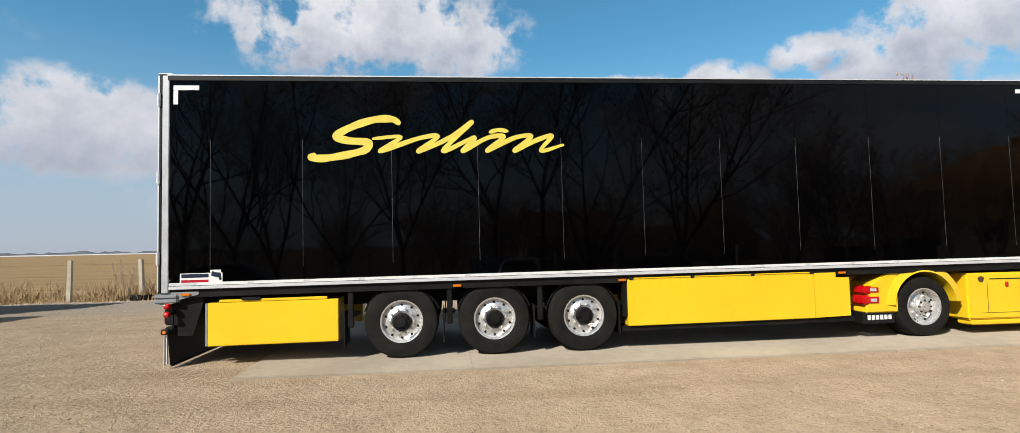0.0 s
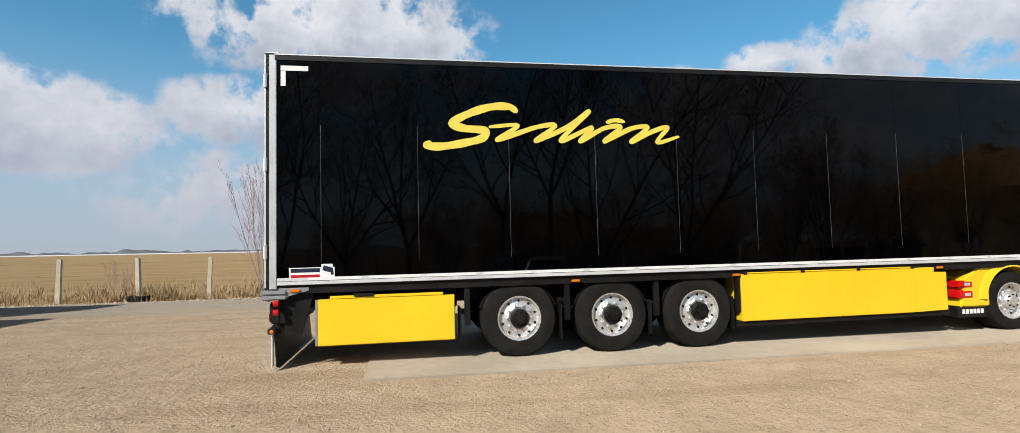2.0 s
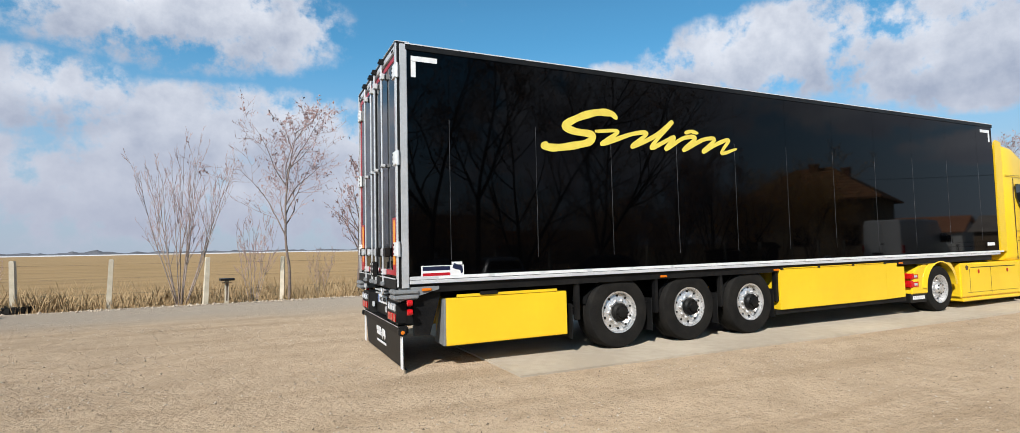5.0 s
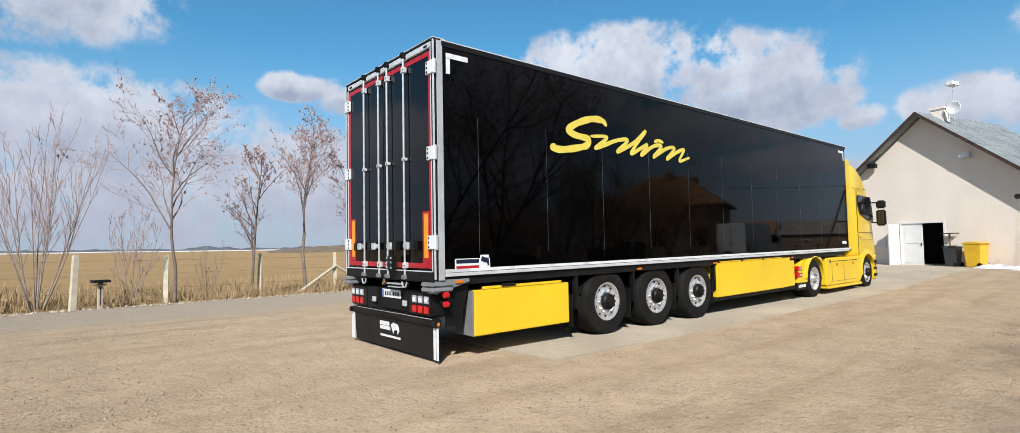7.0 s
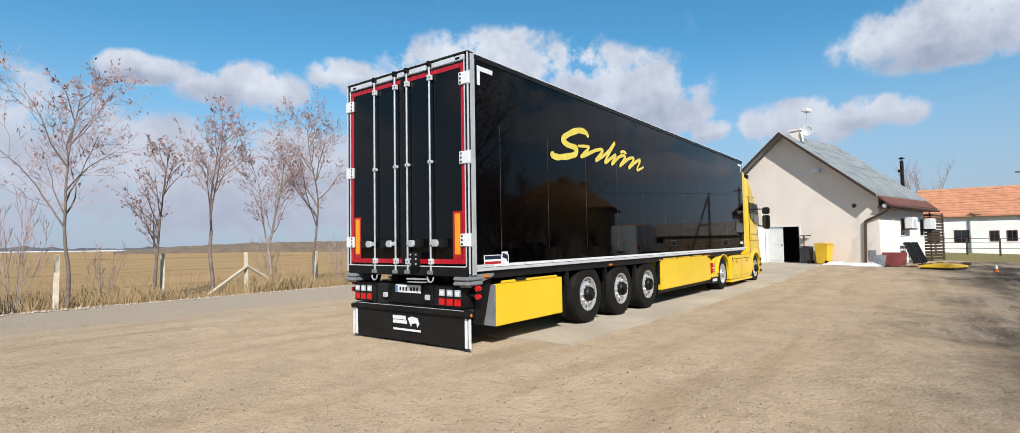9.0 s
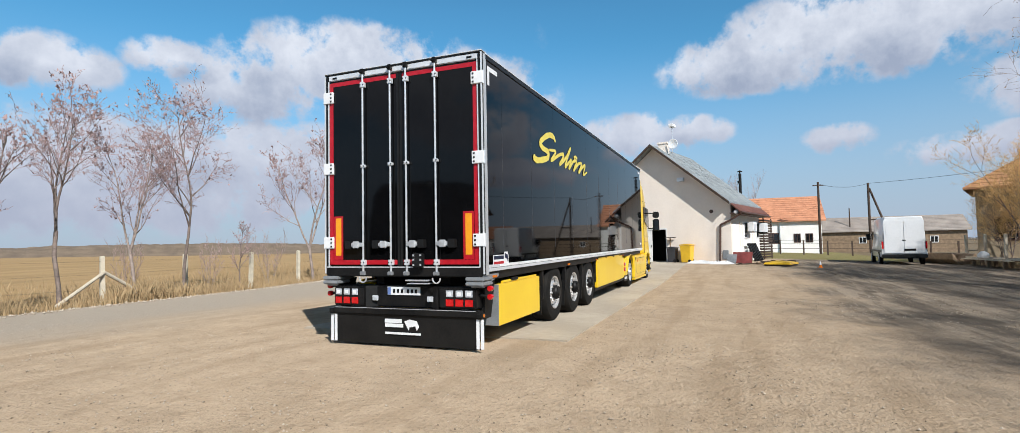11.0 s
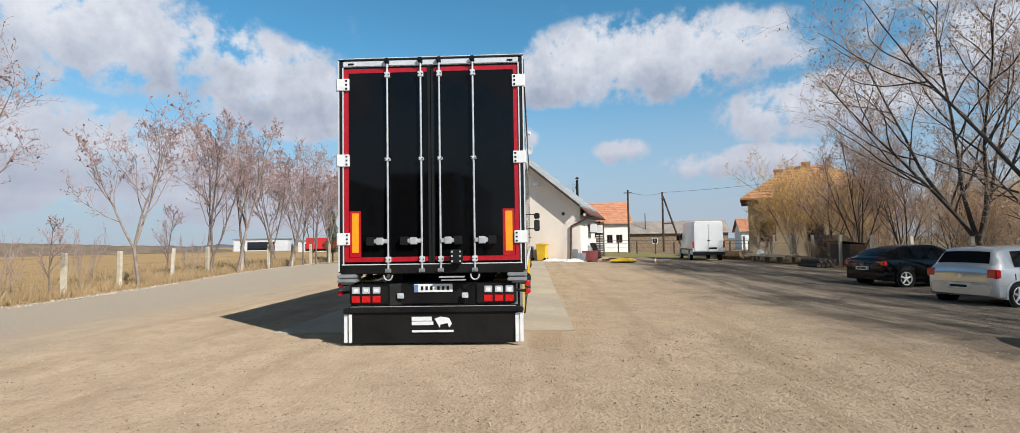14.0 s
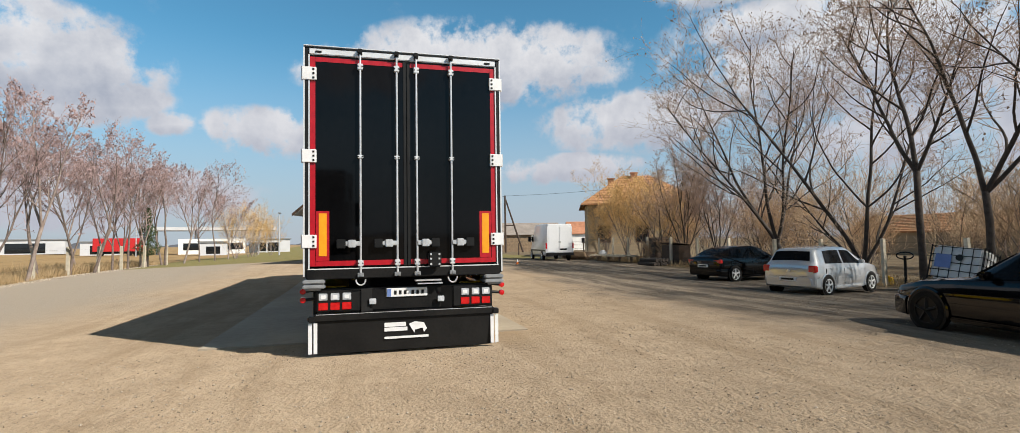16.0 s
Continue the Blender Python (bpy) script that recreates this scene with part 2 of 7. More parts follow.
ROOF_GREY = mat("weathered_grey_roof", (0.30, 0.33, 0.34), (0.20, 0.22, 0.23), scale=1.5, rough=0.55, bump=0.2, bscale=30)
ROOF_TILE = mat("clay_roof_tile", (0.54, 0.25, 0.14), (0.40, 0.175, 0.095), scale=2, rough=0.8, bump=0.4, bscale=25, rand=0.12)
ROOF_FADED = mat("faded_sheet_roof", (0.36, 0.31, 0.27), (0.25, 0.215, 0.19), scale=0.8, rough=0.8, bump=0.3, bscale=12)
ROOF_OCHRE = mat("ochre_roof_tile", (0.50, 0.255, 0.12), (0.35, 0.165, 0.078), scale=1.2, rough=0.85, bump=0.4, bscale=20)
OCHRE_WALL = mat("ochre_plaster", (0.42, 0.335, 0.225), (0.31, 0.245, 0.165), scale=0.7, rough=0.9, bump=0.2)
CONCRETE_POST = mat("pale_concrete_post", (0.62, 0.55, 0.43), (0.48, 0.42, 0.32), scale=4, rough=0.9, bump=0.3, bscale=40, rand=0.12)
SLAB = mat("concrete_slab", (0.405, 0.345, 0.268), (0.318, 0.268, 0.205), scale=0.6, rough=0.85, bump=0.25, bscale=50)
SLAB.node_tree.nodes["Principled BSDF"].inputs["Diffuse Roughness"].default_value = 0.5
BARK = mat("grey_brown_bark", (0.075, 0.058, 0.048), (0.042, 0.033, 0.027), scale=6, rough=0.9, bump=0.6, bscale=30)
BARK_MID = mat("brown_grey_bark", (0.24, 0.185, 0.155), (0.13, 0.10, 0.085), scale=6, rough=0.9, bump=0.5, bscale=30)
BARK_PALE = mat("pale_grey_bark", (0.36, 0.29, 0.25), (0.22, 0.17, 0.145), scale=6, rough=0.9, bump=0.5, bscale=30)
TWIG = mat("reddish_bare_twigs", (0.53, 0.385, 0.37), (0.35, 0.24, 0.225), scale=2, rough=0.9)
SEEDS_PINK = mat("rosy_bud_clusters", (0.44, 0.315, 0.305), (0.27, 0.185, 0.175), scale=3, rough=0.9)
POST_GREY = mat("dull_aluminium_post", (0.56, 0.57, 0.58), (0.46, 0.47, 0.48), scale=3, rough=0.42, metal=0.25, bump=0.05, bscale=200)
SEEDS = mat("dry_seed_clusters", (0.46, 0.33, 0.235), (0.26, 0.18, 0.13), scale=3, rough=0.9)
TILE_BROWN = mat("brown_roof_tile", (0.18, 0.070, 0.050), (0.115, 0.046, 0.034), scale=2, rough=0.8, bump=0.4, bscale=25)
TWIG_DARK = mat("dark_bare_twigs", (0.54, 0.39, 0.275), (0.36, 0.255, 0.18), scale=2, rough=0.9)
TWIG_GREY = mat("greyish_scrub_twigs", (0.56, 0.405, 0.26), (0.38, 0.27, 0.17), scale=2, rough=0.9)
TWIG_WARM = mat("warm_brown_scrub_twigs", (0.68, 0.47, 0.28), (0.50, 0.335, 0.195), scale=2, rough=0.9)
TWIG_MAUVE = mat("reddish_shrub_twigs", (0.52, 0.37, 0.29), (0.34, 0.235, 0.185), scale=2, rough=0.9)
TWIG_TAN = mat("tan_bare_twigs", (0.76, 0.49, 0.20), (0.57, 0.355, 0.14), scale=2, rough=0.9)
STRAW = mat("dry_grass", (0.44, 0.31, 0.165), (0.30, 0.21, 0.11), scale=1.0, rough=0.9)
GREEN_LEAF = mat("evergreen_leaves", (0.07, 0.10, 0.03), (0.04, 0.06, 0.02), scale=3, rough=0.7)
WOOD = mat("weathered_wood", (0.30, 0.21, 0.13), (0.19, 0.13, 0.08), scale=3, rough=0.85, bump=0.3, bscale=40, rand=0.15)
DARK_WOOD = mat("dark_stained_wood", (0.07, 0.04, 0.025), (0.04, 0.025, 0.016), scale=4, rough=0.7, rand=0.15)
BIN_YELLOW = mat("yellow_bin_plastic", (0.78, 0.47, 0.02), (0.68, 0.40, 0.02), scale=3, rough=0.5)
BIN_GREY = mat("dark_grey_bin_plastic", (0.045, 0.045, 0.05), (0.03, 0.03, 0.034), scale=3, rough=0.5)
DOOR_WHITE = mat("white_door_paint", (0.78, 0.77, 0.75), (0.70, 0.69, 0.67), scale=2, rough=0.45)
DARK_INSIDE = mat("dark_interior", (0.012, 0.011, 0.010), (0.02, 0.018, 0.016), rough=0.9)
VAN_WHITE = mat("white_van_paint", (0.78, 0.79, 0.80), (0.72, 0.73, 0.74), scale=1, rough=0.3, coat=0.4)
CAR_BLACK = mat("black_car_paint", (0.002, 0.002, 0.0025), (0.004, 0.004, 0.005), scale=2, rough=0.06, spec=0.34)
CAR_SILVER = mat("silver_car_paint", (0.68, 0.69, 0.70), (0.62, 0.63, 0.64), scale=2, rough=0.22, metal=0.42, coat=0.6)
TANK_WHITE = mat("white_tank_plastic", (0.72, 0.73, 0.72), (0.62, 0.63, 0.62), scale=2, rough=0.4)
DARK_STONE = mat("dark_clod", (0.25, 0.19, 0.135), (0.15, 0.115, 0.08), scale=9, rough=0.95)
PALE_STONE = mat("pebble", (0.50, 0.42, 0.33), (0.34, 0.275, 0.21), scale=9, rough=0.9)
RED_PAINT = mat("red_paint", (0.55, 0.02, 0.02), (0.45, 0.015, 0.015), rough=0.4)
WIRE = mat("dark_wire", (0.03, 0.03, 0.03), rough=0.6)
FAR_TREES = mat("distant_winter_wood", (0.135, 0.14, 0.16), (0.09, 0.095, 0.11), scale=0.02, rough=1.0)
FAR_WHITE = mat("distant_pale_sheds", (0.62, 0.62, 0.63), (0.50, 0.50, 0.52), scale=0.05, rough=0.8)
BRUSH = mat("brown_winter_scrub", (0.215, 0.160, 0.110), (0.140, 0.105, 0.075), scale=0.4, rough=1.0)


def ground_material():
    m = bpy.data.materials.new("yard_soil")
    m.use_nodes = True
    n, l = m.node_tree.nodes, m.node_tree.links
    b = n["Principled BSDF"]
    tc = n.new("ShaderNodeTexCoord")
    sep = n.new("ShaderNodeSeparateXYZ")
    l.new(tc.outputs["Object"], sep.inputs[0])

    def noise_at(scale, detail=5, stretch=None):
        t = n.new("ShaderNodeTexNoise")
        t.inputs["Scale"].default_value, t.inputs["Detail"].default_value = scale, detail
        t.inputs["Roughness"].default_value = 0.6
        if stretch:
            mp = n.new("ShaderNodeMapping")
            mp.inputs["Scale"].default_value = stretch
            mp.inputs["Rotation"].default_value = (0, 0, radians(8))
            l.new(tc.outputs["Object"], mp.inputs[0])
            l.new(mp.outputs[0], t.inputs["Vector"])
        else:
            l.new(tc.outputs["Object"], t.inputs["Vector"])
        return t.outputs["Fac"]

    def math_node(op, a, c=None):
        k = n.new("ShaderNodeMath")
        k.operation = op
        for i, v in enumerate((a, c)):
            if v is None:
                continue
            if isinstance(v, (int, float)):
                k.inputs[i].default_value = v
            else:
                l.new(v, k.inputs[i])
        return k.outputs[0]

    def span(v, a, c):
        r = n.new("ShaderNodeMapRange")
        r.interpolation_type = "SMOOTHSTEP"
        r.inputs["From Min"].default_value, r.inputs["From Max"].default_value = a, c
        l.new(v, r.inputs["Value"])
        return r.outputs[0]

    def mixed(f, a, c):
        k = n.new("ShaderNodeMix")
        k.data_type = "RGBA"
        l.new(f, k.inputs[0])
        for i, v in ((6, a), (7, c)):
            if isinstance(v, tuple):
                k.inputs[i].default_value = (*v, 1)
            else:
                l.new(v, k.inputs[i])
        return k.outputs[2]

    X, Y = sep.outputs["X"], sep.outputs["Y"]
    wob = math_node("MULTIPLY", math_node("SUBTRACT", noise_at(0.22), 0.5), 5.0)
    wob2 = math_node("MULTIPLY", math_node("SUBTRACT", noise_at(1.1), 0.5), 2.5)
    speck = noise_at(26, 6)
    patch = noise_at(1.3, 6)
    sand = mixed(span(patch, 0.32, 0.68), SAND_A, SAND_B)
    sand = mixed(math_node("MULTIPLY", span(speck, 0.53, 0.70), 0.52), sand, (0.160, 0.118, 0.077))
    grit = math_node("MULTIPLY", span(noise_at(75, 4), 0.50, 0.66), span(noise_at(0.55, 6, (0.5, 1.2, 1.0)), 0.38, 0.62))
    sand = mixed(math_node("MULTIPLY", grit, 0.5), sand, (0.135, 0.098, 0.064))
    sand = mixed(math_node("MULTIPLY", span(noise_at(58, 4), 0.60, 0.72), 0.45), sand, (0.56, 0.47, 0.36))
    sand = mixed(math_node("MULTIPLY", span(noise_at(4.2, 7), 0.50, 0.66), 0.36), sand, (0.27, 0.195, 0.125))
    sand = mixed(math_node("MULTIPLY", span(noise_at(0.9, 6, (0.16, 1.5, 1.0)), 0.48, 0.66), 0.45), sand, (0.264, 0.188, 0.116))
    # grey gravel lane along the field fence
    gravel = mixed(span(noise_at(38, 6), 0.35, 0.65), (0.395, 0.335, 0.265), (0.262, 0.222, 0.176))
    lane = span(math_node("ADD", Y, wob), 6.0, 10.5)
    soil = mixed(lane, sand, gravel)
    # dark damp earth with wheel tracks and painted tree shade before the parked cars
    streaks = noise_at(1.0, 7, (0.22, 1.1, 1.0))
    damp_shade = mixed(span(streaks, 0.40, 0.62), (0.098, 0.081, 0.065), (0.30, 0.245, 0.185))
    damp_shade = mixed(math_node("MULTIPLY", span(noise_at(2.1, 7, (0.25, 1.6, 1.0)), 0.5, 0.64), 0.7), damp_shade, (0.070, 0.057, 0.046))
    damp_shade = mixed(math_node("MULTIPLY", span(noise_at(30, 5), 0.48, 0.68), 0.6), damp_shade, (0.050, 0.041, 0.033))
    damp_shade = mixed(math_node("MULTIPLY", span(noise_at(22, 5), 0.58, 0.72), 0.5), damp_shade, (0.27, 0.225, 0.17))
    # mask of the damp soil and the tree row's shade mixed into the colour
    damp_shade_mask = math_node("MULTIPLY", span(math_node("ADD", math_node("SUBTRACT", math_node("MULTIPLY", math_node("MAXIMUM", math_node("SUBTRACT", X, 7.0), 0.0), -0.05), Y), math_node("ADD", wob, wob2)), 4.0, 6.4), span(math_node("ADD", X, wob), -7.0, 1.5))
    soil = mixed(math_node("MULTIPLY", damp_shade_mask, 0.9), soil, damp_shade)
    # lawn behind the building, dry field beyond the fences
    lawn = mixed(span(patch, 0.3, 0.7), (0.176, 0.160, 0.056), (0.240, 0.200, 0.088))
    soil = mixed(span(math_node("ADD", X, wob2), 34.0, 36.5), soil, lawn)
    verge = mixed(span(patch, 0.35, 0.65), (0.216, 0.164, 0.100), (0.144, 0.108, 0.068))
    soil = mixed(span(math_node("ADD", math_node("MULTIPLY", Y, -1.0), wob2), 15.0, 16.2), soil, verge)
    field = mixed(span(noise_at(0.35, 6, (0.25, 1.0, 1.0)), 0.3, 0.7), (0.353, 0.237, 0.116), (0.273, 0.184, 0.088))
    field = mixed(math_node("MULTIPLY", span(noise_at(9, 5), 0.45, 0.75), 0.5), field, (0.160, 0.113, 0.052))
    slope_line = math_node("SUBTRACT", Y, math_node("MULTIPLY", X, 0.07))
    soil = mixed(span(math_node("ADD", slope_line, math_node("MULTIPLY", wob2, 0.35)), 15.1, 15.9), soil, field)
    l.new(soil, b.inputs["Base Color"])
    b.inputs["Roughness"].default_value = 0.95
    b.inputs["Diffuse Roughness"].default_value = 0.5
    b.inputs["Specular IOR Level"].default_value = 0.2
    hgt = math_node("ADD", math_node("ADD", math_node("MULTIPLY", speck, 0.75), noise_at(7, 7)), math_node("MULTIPLY", patch, 1.2))
    bp = n.new("ShaderNodeBump")
    bp.inputs["Strength"].default_value, bp.inputs["Distance"].default_value = 0.85, 0.05
    l.new(hgt, bp.inputs["Height"])
    l.new(bp.outputs[0], b.inputs["Normal"])
    return m


SAND_A, SAND_B = (0.465, 0.355, 0.245), (0.392, 0.298, 0.204)


# ---- mesh helpers ----
def box(bm, x0, x1, y0, y1, z0, z1, bevel=0.0):
    v = [bm.verts.new(p) for p in ((x0, y0, z0), (x1, y0, z0), (x1, y1, z0), (x0, y1, z0), (x0, y0, z1), (x1, y0, z1), (x1, y1, z1), (x0, y1, z1))]
    fs = [bm.faces.new([v[i] for i in q]) for q in ((3, 2, 1, 0), (4, 5, 6, 7), (0, 1, 5, 4), (1, 2, 6, 5), (2, 3, 7, 6), (3, 0, 4, 7))]
    if bevel:
        edges = {e for f in fs for e in f.edges}
        bmesh.ops.bevel(bm, geom=list(edges), offset=bevel, segments=2, affect="EDGES", clamp_overlap=True)
    return bm


def boxes(*rows, bevel=0.0):
    bm = bmesh.new()
    for r in rows:
        box(bm, *r, bevel=bevel)
    return bm


def lathe(profile, n=32, centre=(0, 0, 0), axis="y"):
    """Turns rows of (radius, along) round the axis."""
    bm = bmesh.new()
    rings = []
    for r, a in profile:
        ring = []
        for k in range(n):
            c, s = math.cos(2 * math.pi * k / n) * r, math.sin(2 * math.pi * k / n) * r
            p = {"y": (c, a, s), "z": (c, s, a), "x": (a, c, s)}[axis]
            ring.append(bm.verts.new(Vector(p) + Vector(centre)))
        rings.append(ring)
    for r1, r2 in zip(rings, rings[1:]):
        for k in range(n):
            bm.faces.new((r1[k], r1[(k + 1) % n], r2[(k + 1) % n], r2[k]))
    for ring, (r, a) in ((rings[0], profile[0]), (rings[-1], profile[-1])):
        if r <= 0.012:
            bm.faces.new(ring)
    bmesh.ops.recalc_face_normals(bm, faces=bm.faces)
    return bm


def rod(bm, a, b, r, n=8, r2=None):
    a, b = Vector(a), Vector(b)
    d = (b - a).normalized()
    u = d.orthogonal().normalized()
    w = d.cross(u)
    r2 = r if r2 is None else r2
    ends = [[bm.verts.new(p + (u * math.cos(2 * math.pi * k / n) + w * math.sin(2 * math.pi * k / n)) * q) for k in range(n)] for p, q in ((a, r), (b, r2))]
    for k in range(n):
        bm.faces.new((ends[0][k], ends[0][(k + 1) % n], ends[1][(k + 1) % n], ends[1][k]))
    bm.faces.new(ends[0][::-1])
    bm.faces.new(ends[1])
    return bm


def prism(points, lo, hi, axis="y", bevel=0.0):
    """A flat outline pushed through from lo to hi along the axis."""
    bm = bmesh.new()

    def at(p, v):
        return {"y": (p[0], v, p[1]), "x": (v, p[0], p[1]), "z": (p[0], p[1], v)}[axis]

    a, b = ([bm.verts.new(at(p, v)) for p in points] for v in (lo, hi))
    k = len(points)
    fs = [bm.faces.new(a), bm.faces.new(b[::-1])]
    fs += [bm.faces.new((a[i], b[i], b[(i + 1) % k], a[(i + 1) % k])) for i in range(k)]
    bmesh.ops.recalc_face_normals(bm, faces=bm.faces)
    if bevel:
        bmesh.ops.bevel(bm, geom=list(bm.edges), offset=bevel, segments=2, affect="EDGES", clamp_overlap=True)
    return bm


def part(name, bm, material, parent=None, label="", smooth=False):
    me = bpy.data.meshes.new(name)
    bm.to_mesh(me)
    bm.free()
    me.materials.append(material)
    if smooth:
        me.polygons.foreach_set("use_smooth", [True] * len(me.polygons))
        me.set_sharp_from_angle(angle=radians(38))
    ob = new(name, me)
    ob.parent = parent
    if label:
        tagged(ob, label)
    return ob


def thing(name, label, category, m, group="", kind=""):
    ob = new(name)
    ob.empty_display_size = 0.2
    ob.matrix_basis = m
    return tagged(ob, label, category, group, kind)


def soft(v):
    return 1.5 * math.log1p(math.exp(max(-40, min(40, v / 1.5))))


def ramp(v, a, b):
    return soft(v - a) - soft(v - b)


def gz(x, y):
    """Height of the ground: a crowned yard that rises to the building and falls to the fences."""
    return 0.022 * ramp(x, 13, 26) - 0.036 * ramp(abs(y - 1.3), 5.5, 18) + 0.036 * ramp(0, 5.5, 18)


# ---- ground ----
def axis_lines(lo, hi, step, far):
    near = list(np.arange(lo, hi + 0.01, step))
    grow, a, b, s = [], lo, hi, step
    while b - hi < far:
        s *= 1.35
        a, b = a - s, b + s
        near = [a, *near, b]
    return near


def build_ground():
    xs, ys = axis_lines(-30, 60, 0.6, 4200), axis_lines(-30, 36, 0.6, 4200)
    verts = [(x, y, gz(x, y) + (0.012 * noise.noise((x * 0.9, y * 0.9, 0)) + 0.02 * noise.noise((x * 0.25, y * 0.25, 3)) if -30 < x < 60 and (y < -1.6 or y > 5) and abs(y) < 36 else -0.004 if abs(y) < 40 else 0)) for y in ys for x in xs]
    w = len(xs)
    faces = [(j * w + i, j * w + i + 1, (j + 1) * w + i + 1, (j + 1) * w + i) for j in range(len(ys) - 1) for i in range(w - 1)]
    me = bpy.data.meshes.new("ground")
    me.from_pydata(verts, [], faces)
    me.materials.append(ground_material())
    me.polygons.foreach_set("use_smooth", [True] * len(me.polygons))
    tagged(new("ground", me), "sandy compacted yard with grey gravel lane, damp tracks with painted tree shade and dry field beyond", "ground", kind="structure")


build_ground()
slab = bmesh.new()
rng = random.Random(4)
for i in range(9):
    x0 = 1.2 + i * 2.95
    box(slab, x0, x0 + 2.947, -0.72 + rng.uniform(-0.03, 0.03), 4.1, -0.1, 0.016)
for v in slab.verts:
    v.co.z += gz(v.co.x, 1.3) if v.co.z > 0 else 0
    v.co.y -= 0.0125 * v.co.x
tagged(part("pavement", slab, SLAB), "pale worn concrete apron under the lorry, leading to the building door", "pavement", kind="structure")


# ---- articulated lorry: refrigerated semi-trailer ----
trailer = thing("semi_trailer", "glossy black refrigerated semi-trailer with yellow script strokes and skirts", "trailer", pose(0, 1.3, 0, 0, -0.4, -0.7))
R, LEN, TOP, FLOOR = 1.3, 13.6, 4.0, 1.075


def T(name, bm, material, parent=trailer, label="", smooth=False):
    return part(name, bm, material, parent, label, smooth)


box_body = T("box_body", boxes((0.06, LEN, -R + 0.012, R - 0.012, FLOOR, TOP - 0.03)), BLACK_GLOSS)
T("roof_sheet", boxes((0.1, LEN - 0.01, -R + 0.035, R - 0.035, TOP - 0.029, TOP - 0.01)), SILVER, trailer)
# side panels with narrow joints
SEAMS = [0.658 + 1.226 * i for i in range(11)]
for side in (-1, 1):
    xs = [0.125, *SEAMS, LEN - 0.03]
    for a, b in zip(xs, xs[1:]):
        y0, y1 = sorted((side * (R - 0.012), side * (R - 0.001)))
        T("side_panel", boxes((a + 0.002, b - 0.002, y0, y1, FLOOR + 0.082, TOP - 0.07)), BLACK_GLOSS, box_body)
    for s in SEAMS:
        y0, y1 = sorted((side * (R - 0.004), side * (R + 0.001)))
        T("panel_joint", boxes((s - 0.002, s + 0.002, y0, y1, 1.34, 3.10)), JOINT, box_body, "thin silvery panel joint")
    y0, y1 = sorted((side * (R - 0.012), side * (R + 0.012)))
    T("roof_rail", boxes((0.1, LEN, y0, y1, TOP - 0.07, TOP), bevel=0.006), PLASTIC, trailer)
    T("roof_trim", boxes((0.1, LEN, min(side * (R - 0.03), side * (R + 0.014)), max(side * (R - 0.03), side * (R + 0.014)), TOP, TOP + 0.014)), SILVER, trailer)
    y0, y1 = sorted((side * (R - 0.02), side * (R + 0.014)))
    rail = T("side_rail", boxes((0.13, LEN - 0.02, y0, y1, FLOOR - 0.01, FLOOR + 0.034), (0.13, LEN - 0.02, min(side * (R - 0.02), side * (R + 0.007)), max(side * (R - 0.02), side * (R + 0.007)), FLOOR + 0.038, FLOOR + 0.08), bevel=0.004), SILVER, trailer)
    for k in range(18):
        x = 0.5 + k * 0.74
        y0, y1 = sorted((side * (R + 0.007), side * (R + 0.015)))
        T("reflective_strip", boxes((x, x + 0.66, y0, y1, FLOOR + 0.043, FLOOR + 0.075)), WHITE, rail)
    # corner posts of the rear frame
    y0, y1 = sorted((side * (R - 0.055), side * (R + 0.008)))
    T("corner_post", boxes((0.032, 0.125, y0, y1, FLOOR - 0.055, TOP + 0.004), bevel=0.008), POST_GREY, trailer)
    T("corner_seal", boxes((0.0, 0.03, y0, y1, FLOOR - 0.05, TOP), bevel=0.004), PLASTIC, trailer)
    T("post_face", boxes((-0.012, -0.002, min(side * (R - 0.052), side * (R - 0.016)), max(side * (R - 0.052), side * (R - 0.016)), FLOOR - 0.035, TOP - 0.01)), PLASTIC, trailer)
    T("post_edge", boxes((-0.02, -0.003, min(side * (R - 0.012), side * (R + 0.006)), max(side * (R - 0.012), side * (R + 0.006)), FLOOR - 0.035, TOP)), SILVER, trailer)
    T("inner_edge", boxes((-0.014, -0.003, min(side * (R - 0.072), side * (R - 0.056)), max(side * (R - 0.072), side * (R - 0.056)), FLOOR + 0.045, TOP - 0.09)), SILVER, trailer)
    for x0, x1, z0, z1 in ((0.175, 0.51, 3.80, 3.865), (0.175, 0.235, 3.60, 3.796), (LEN - 0.5, LEN - 0.12, 3.80, 3.865), (LEN - 0.18, LEN - 0.12, 3.60, 3.796)):
        y0, y1 = sorted((side * R, side * (R + 0.003)))
        T("contour_mark", boxes((x0, x1, y0, y1, z0, z1)), WHITE, trailer, "white reflective corner mark")
    y0, y1 = sorted((side * R, side * (R + 0.003)))
    T("size_plate", boxes((LEN - 0.5, LEN - 0.2, y0, y1, 1.27, 1.34)), WHITE, trailer)
    # maker's sticker drawn as plain bars with an animal-like blot
    y0, y1 = sorted((side * R, side * (R + 0.002)))
    st = T("sticker", boxes((0.27, 0.82, y0, y1, 1.140, 1.280), (0.66, 0.80, y0, y1, 1.284, 1.320)), WHITE, trailer, "white sticker with dark and red bars")
    y0, y1 = sorted((side * (R + 0.002), side * (R + 0.004)))
    T("dark_bar", boxes((0.29, 0.64, y0, y1, 1.220, 1.270)), NAVY_FILM, st)
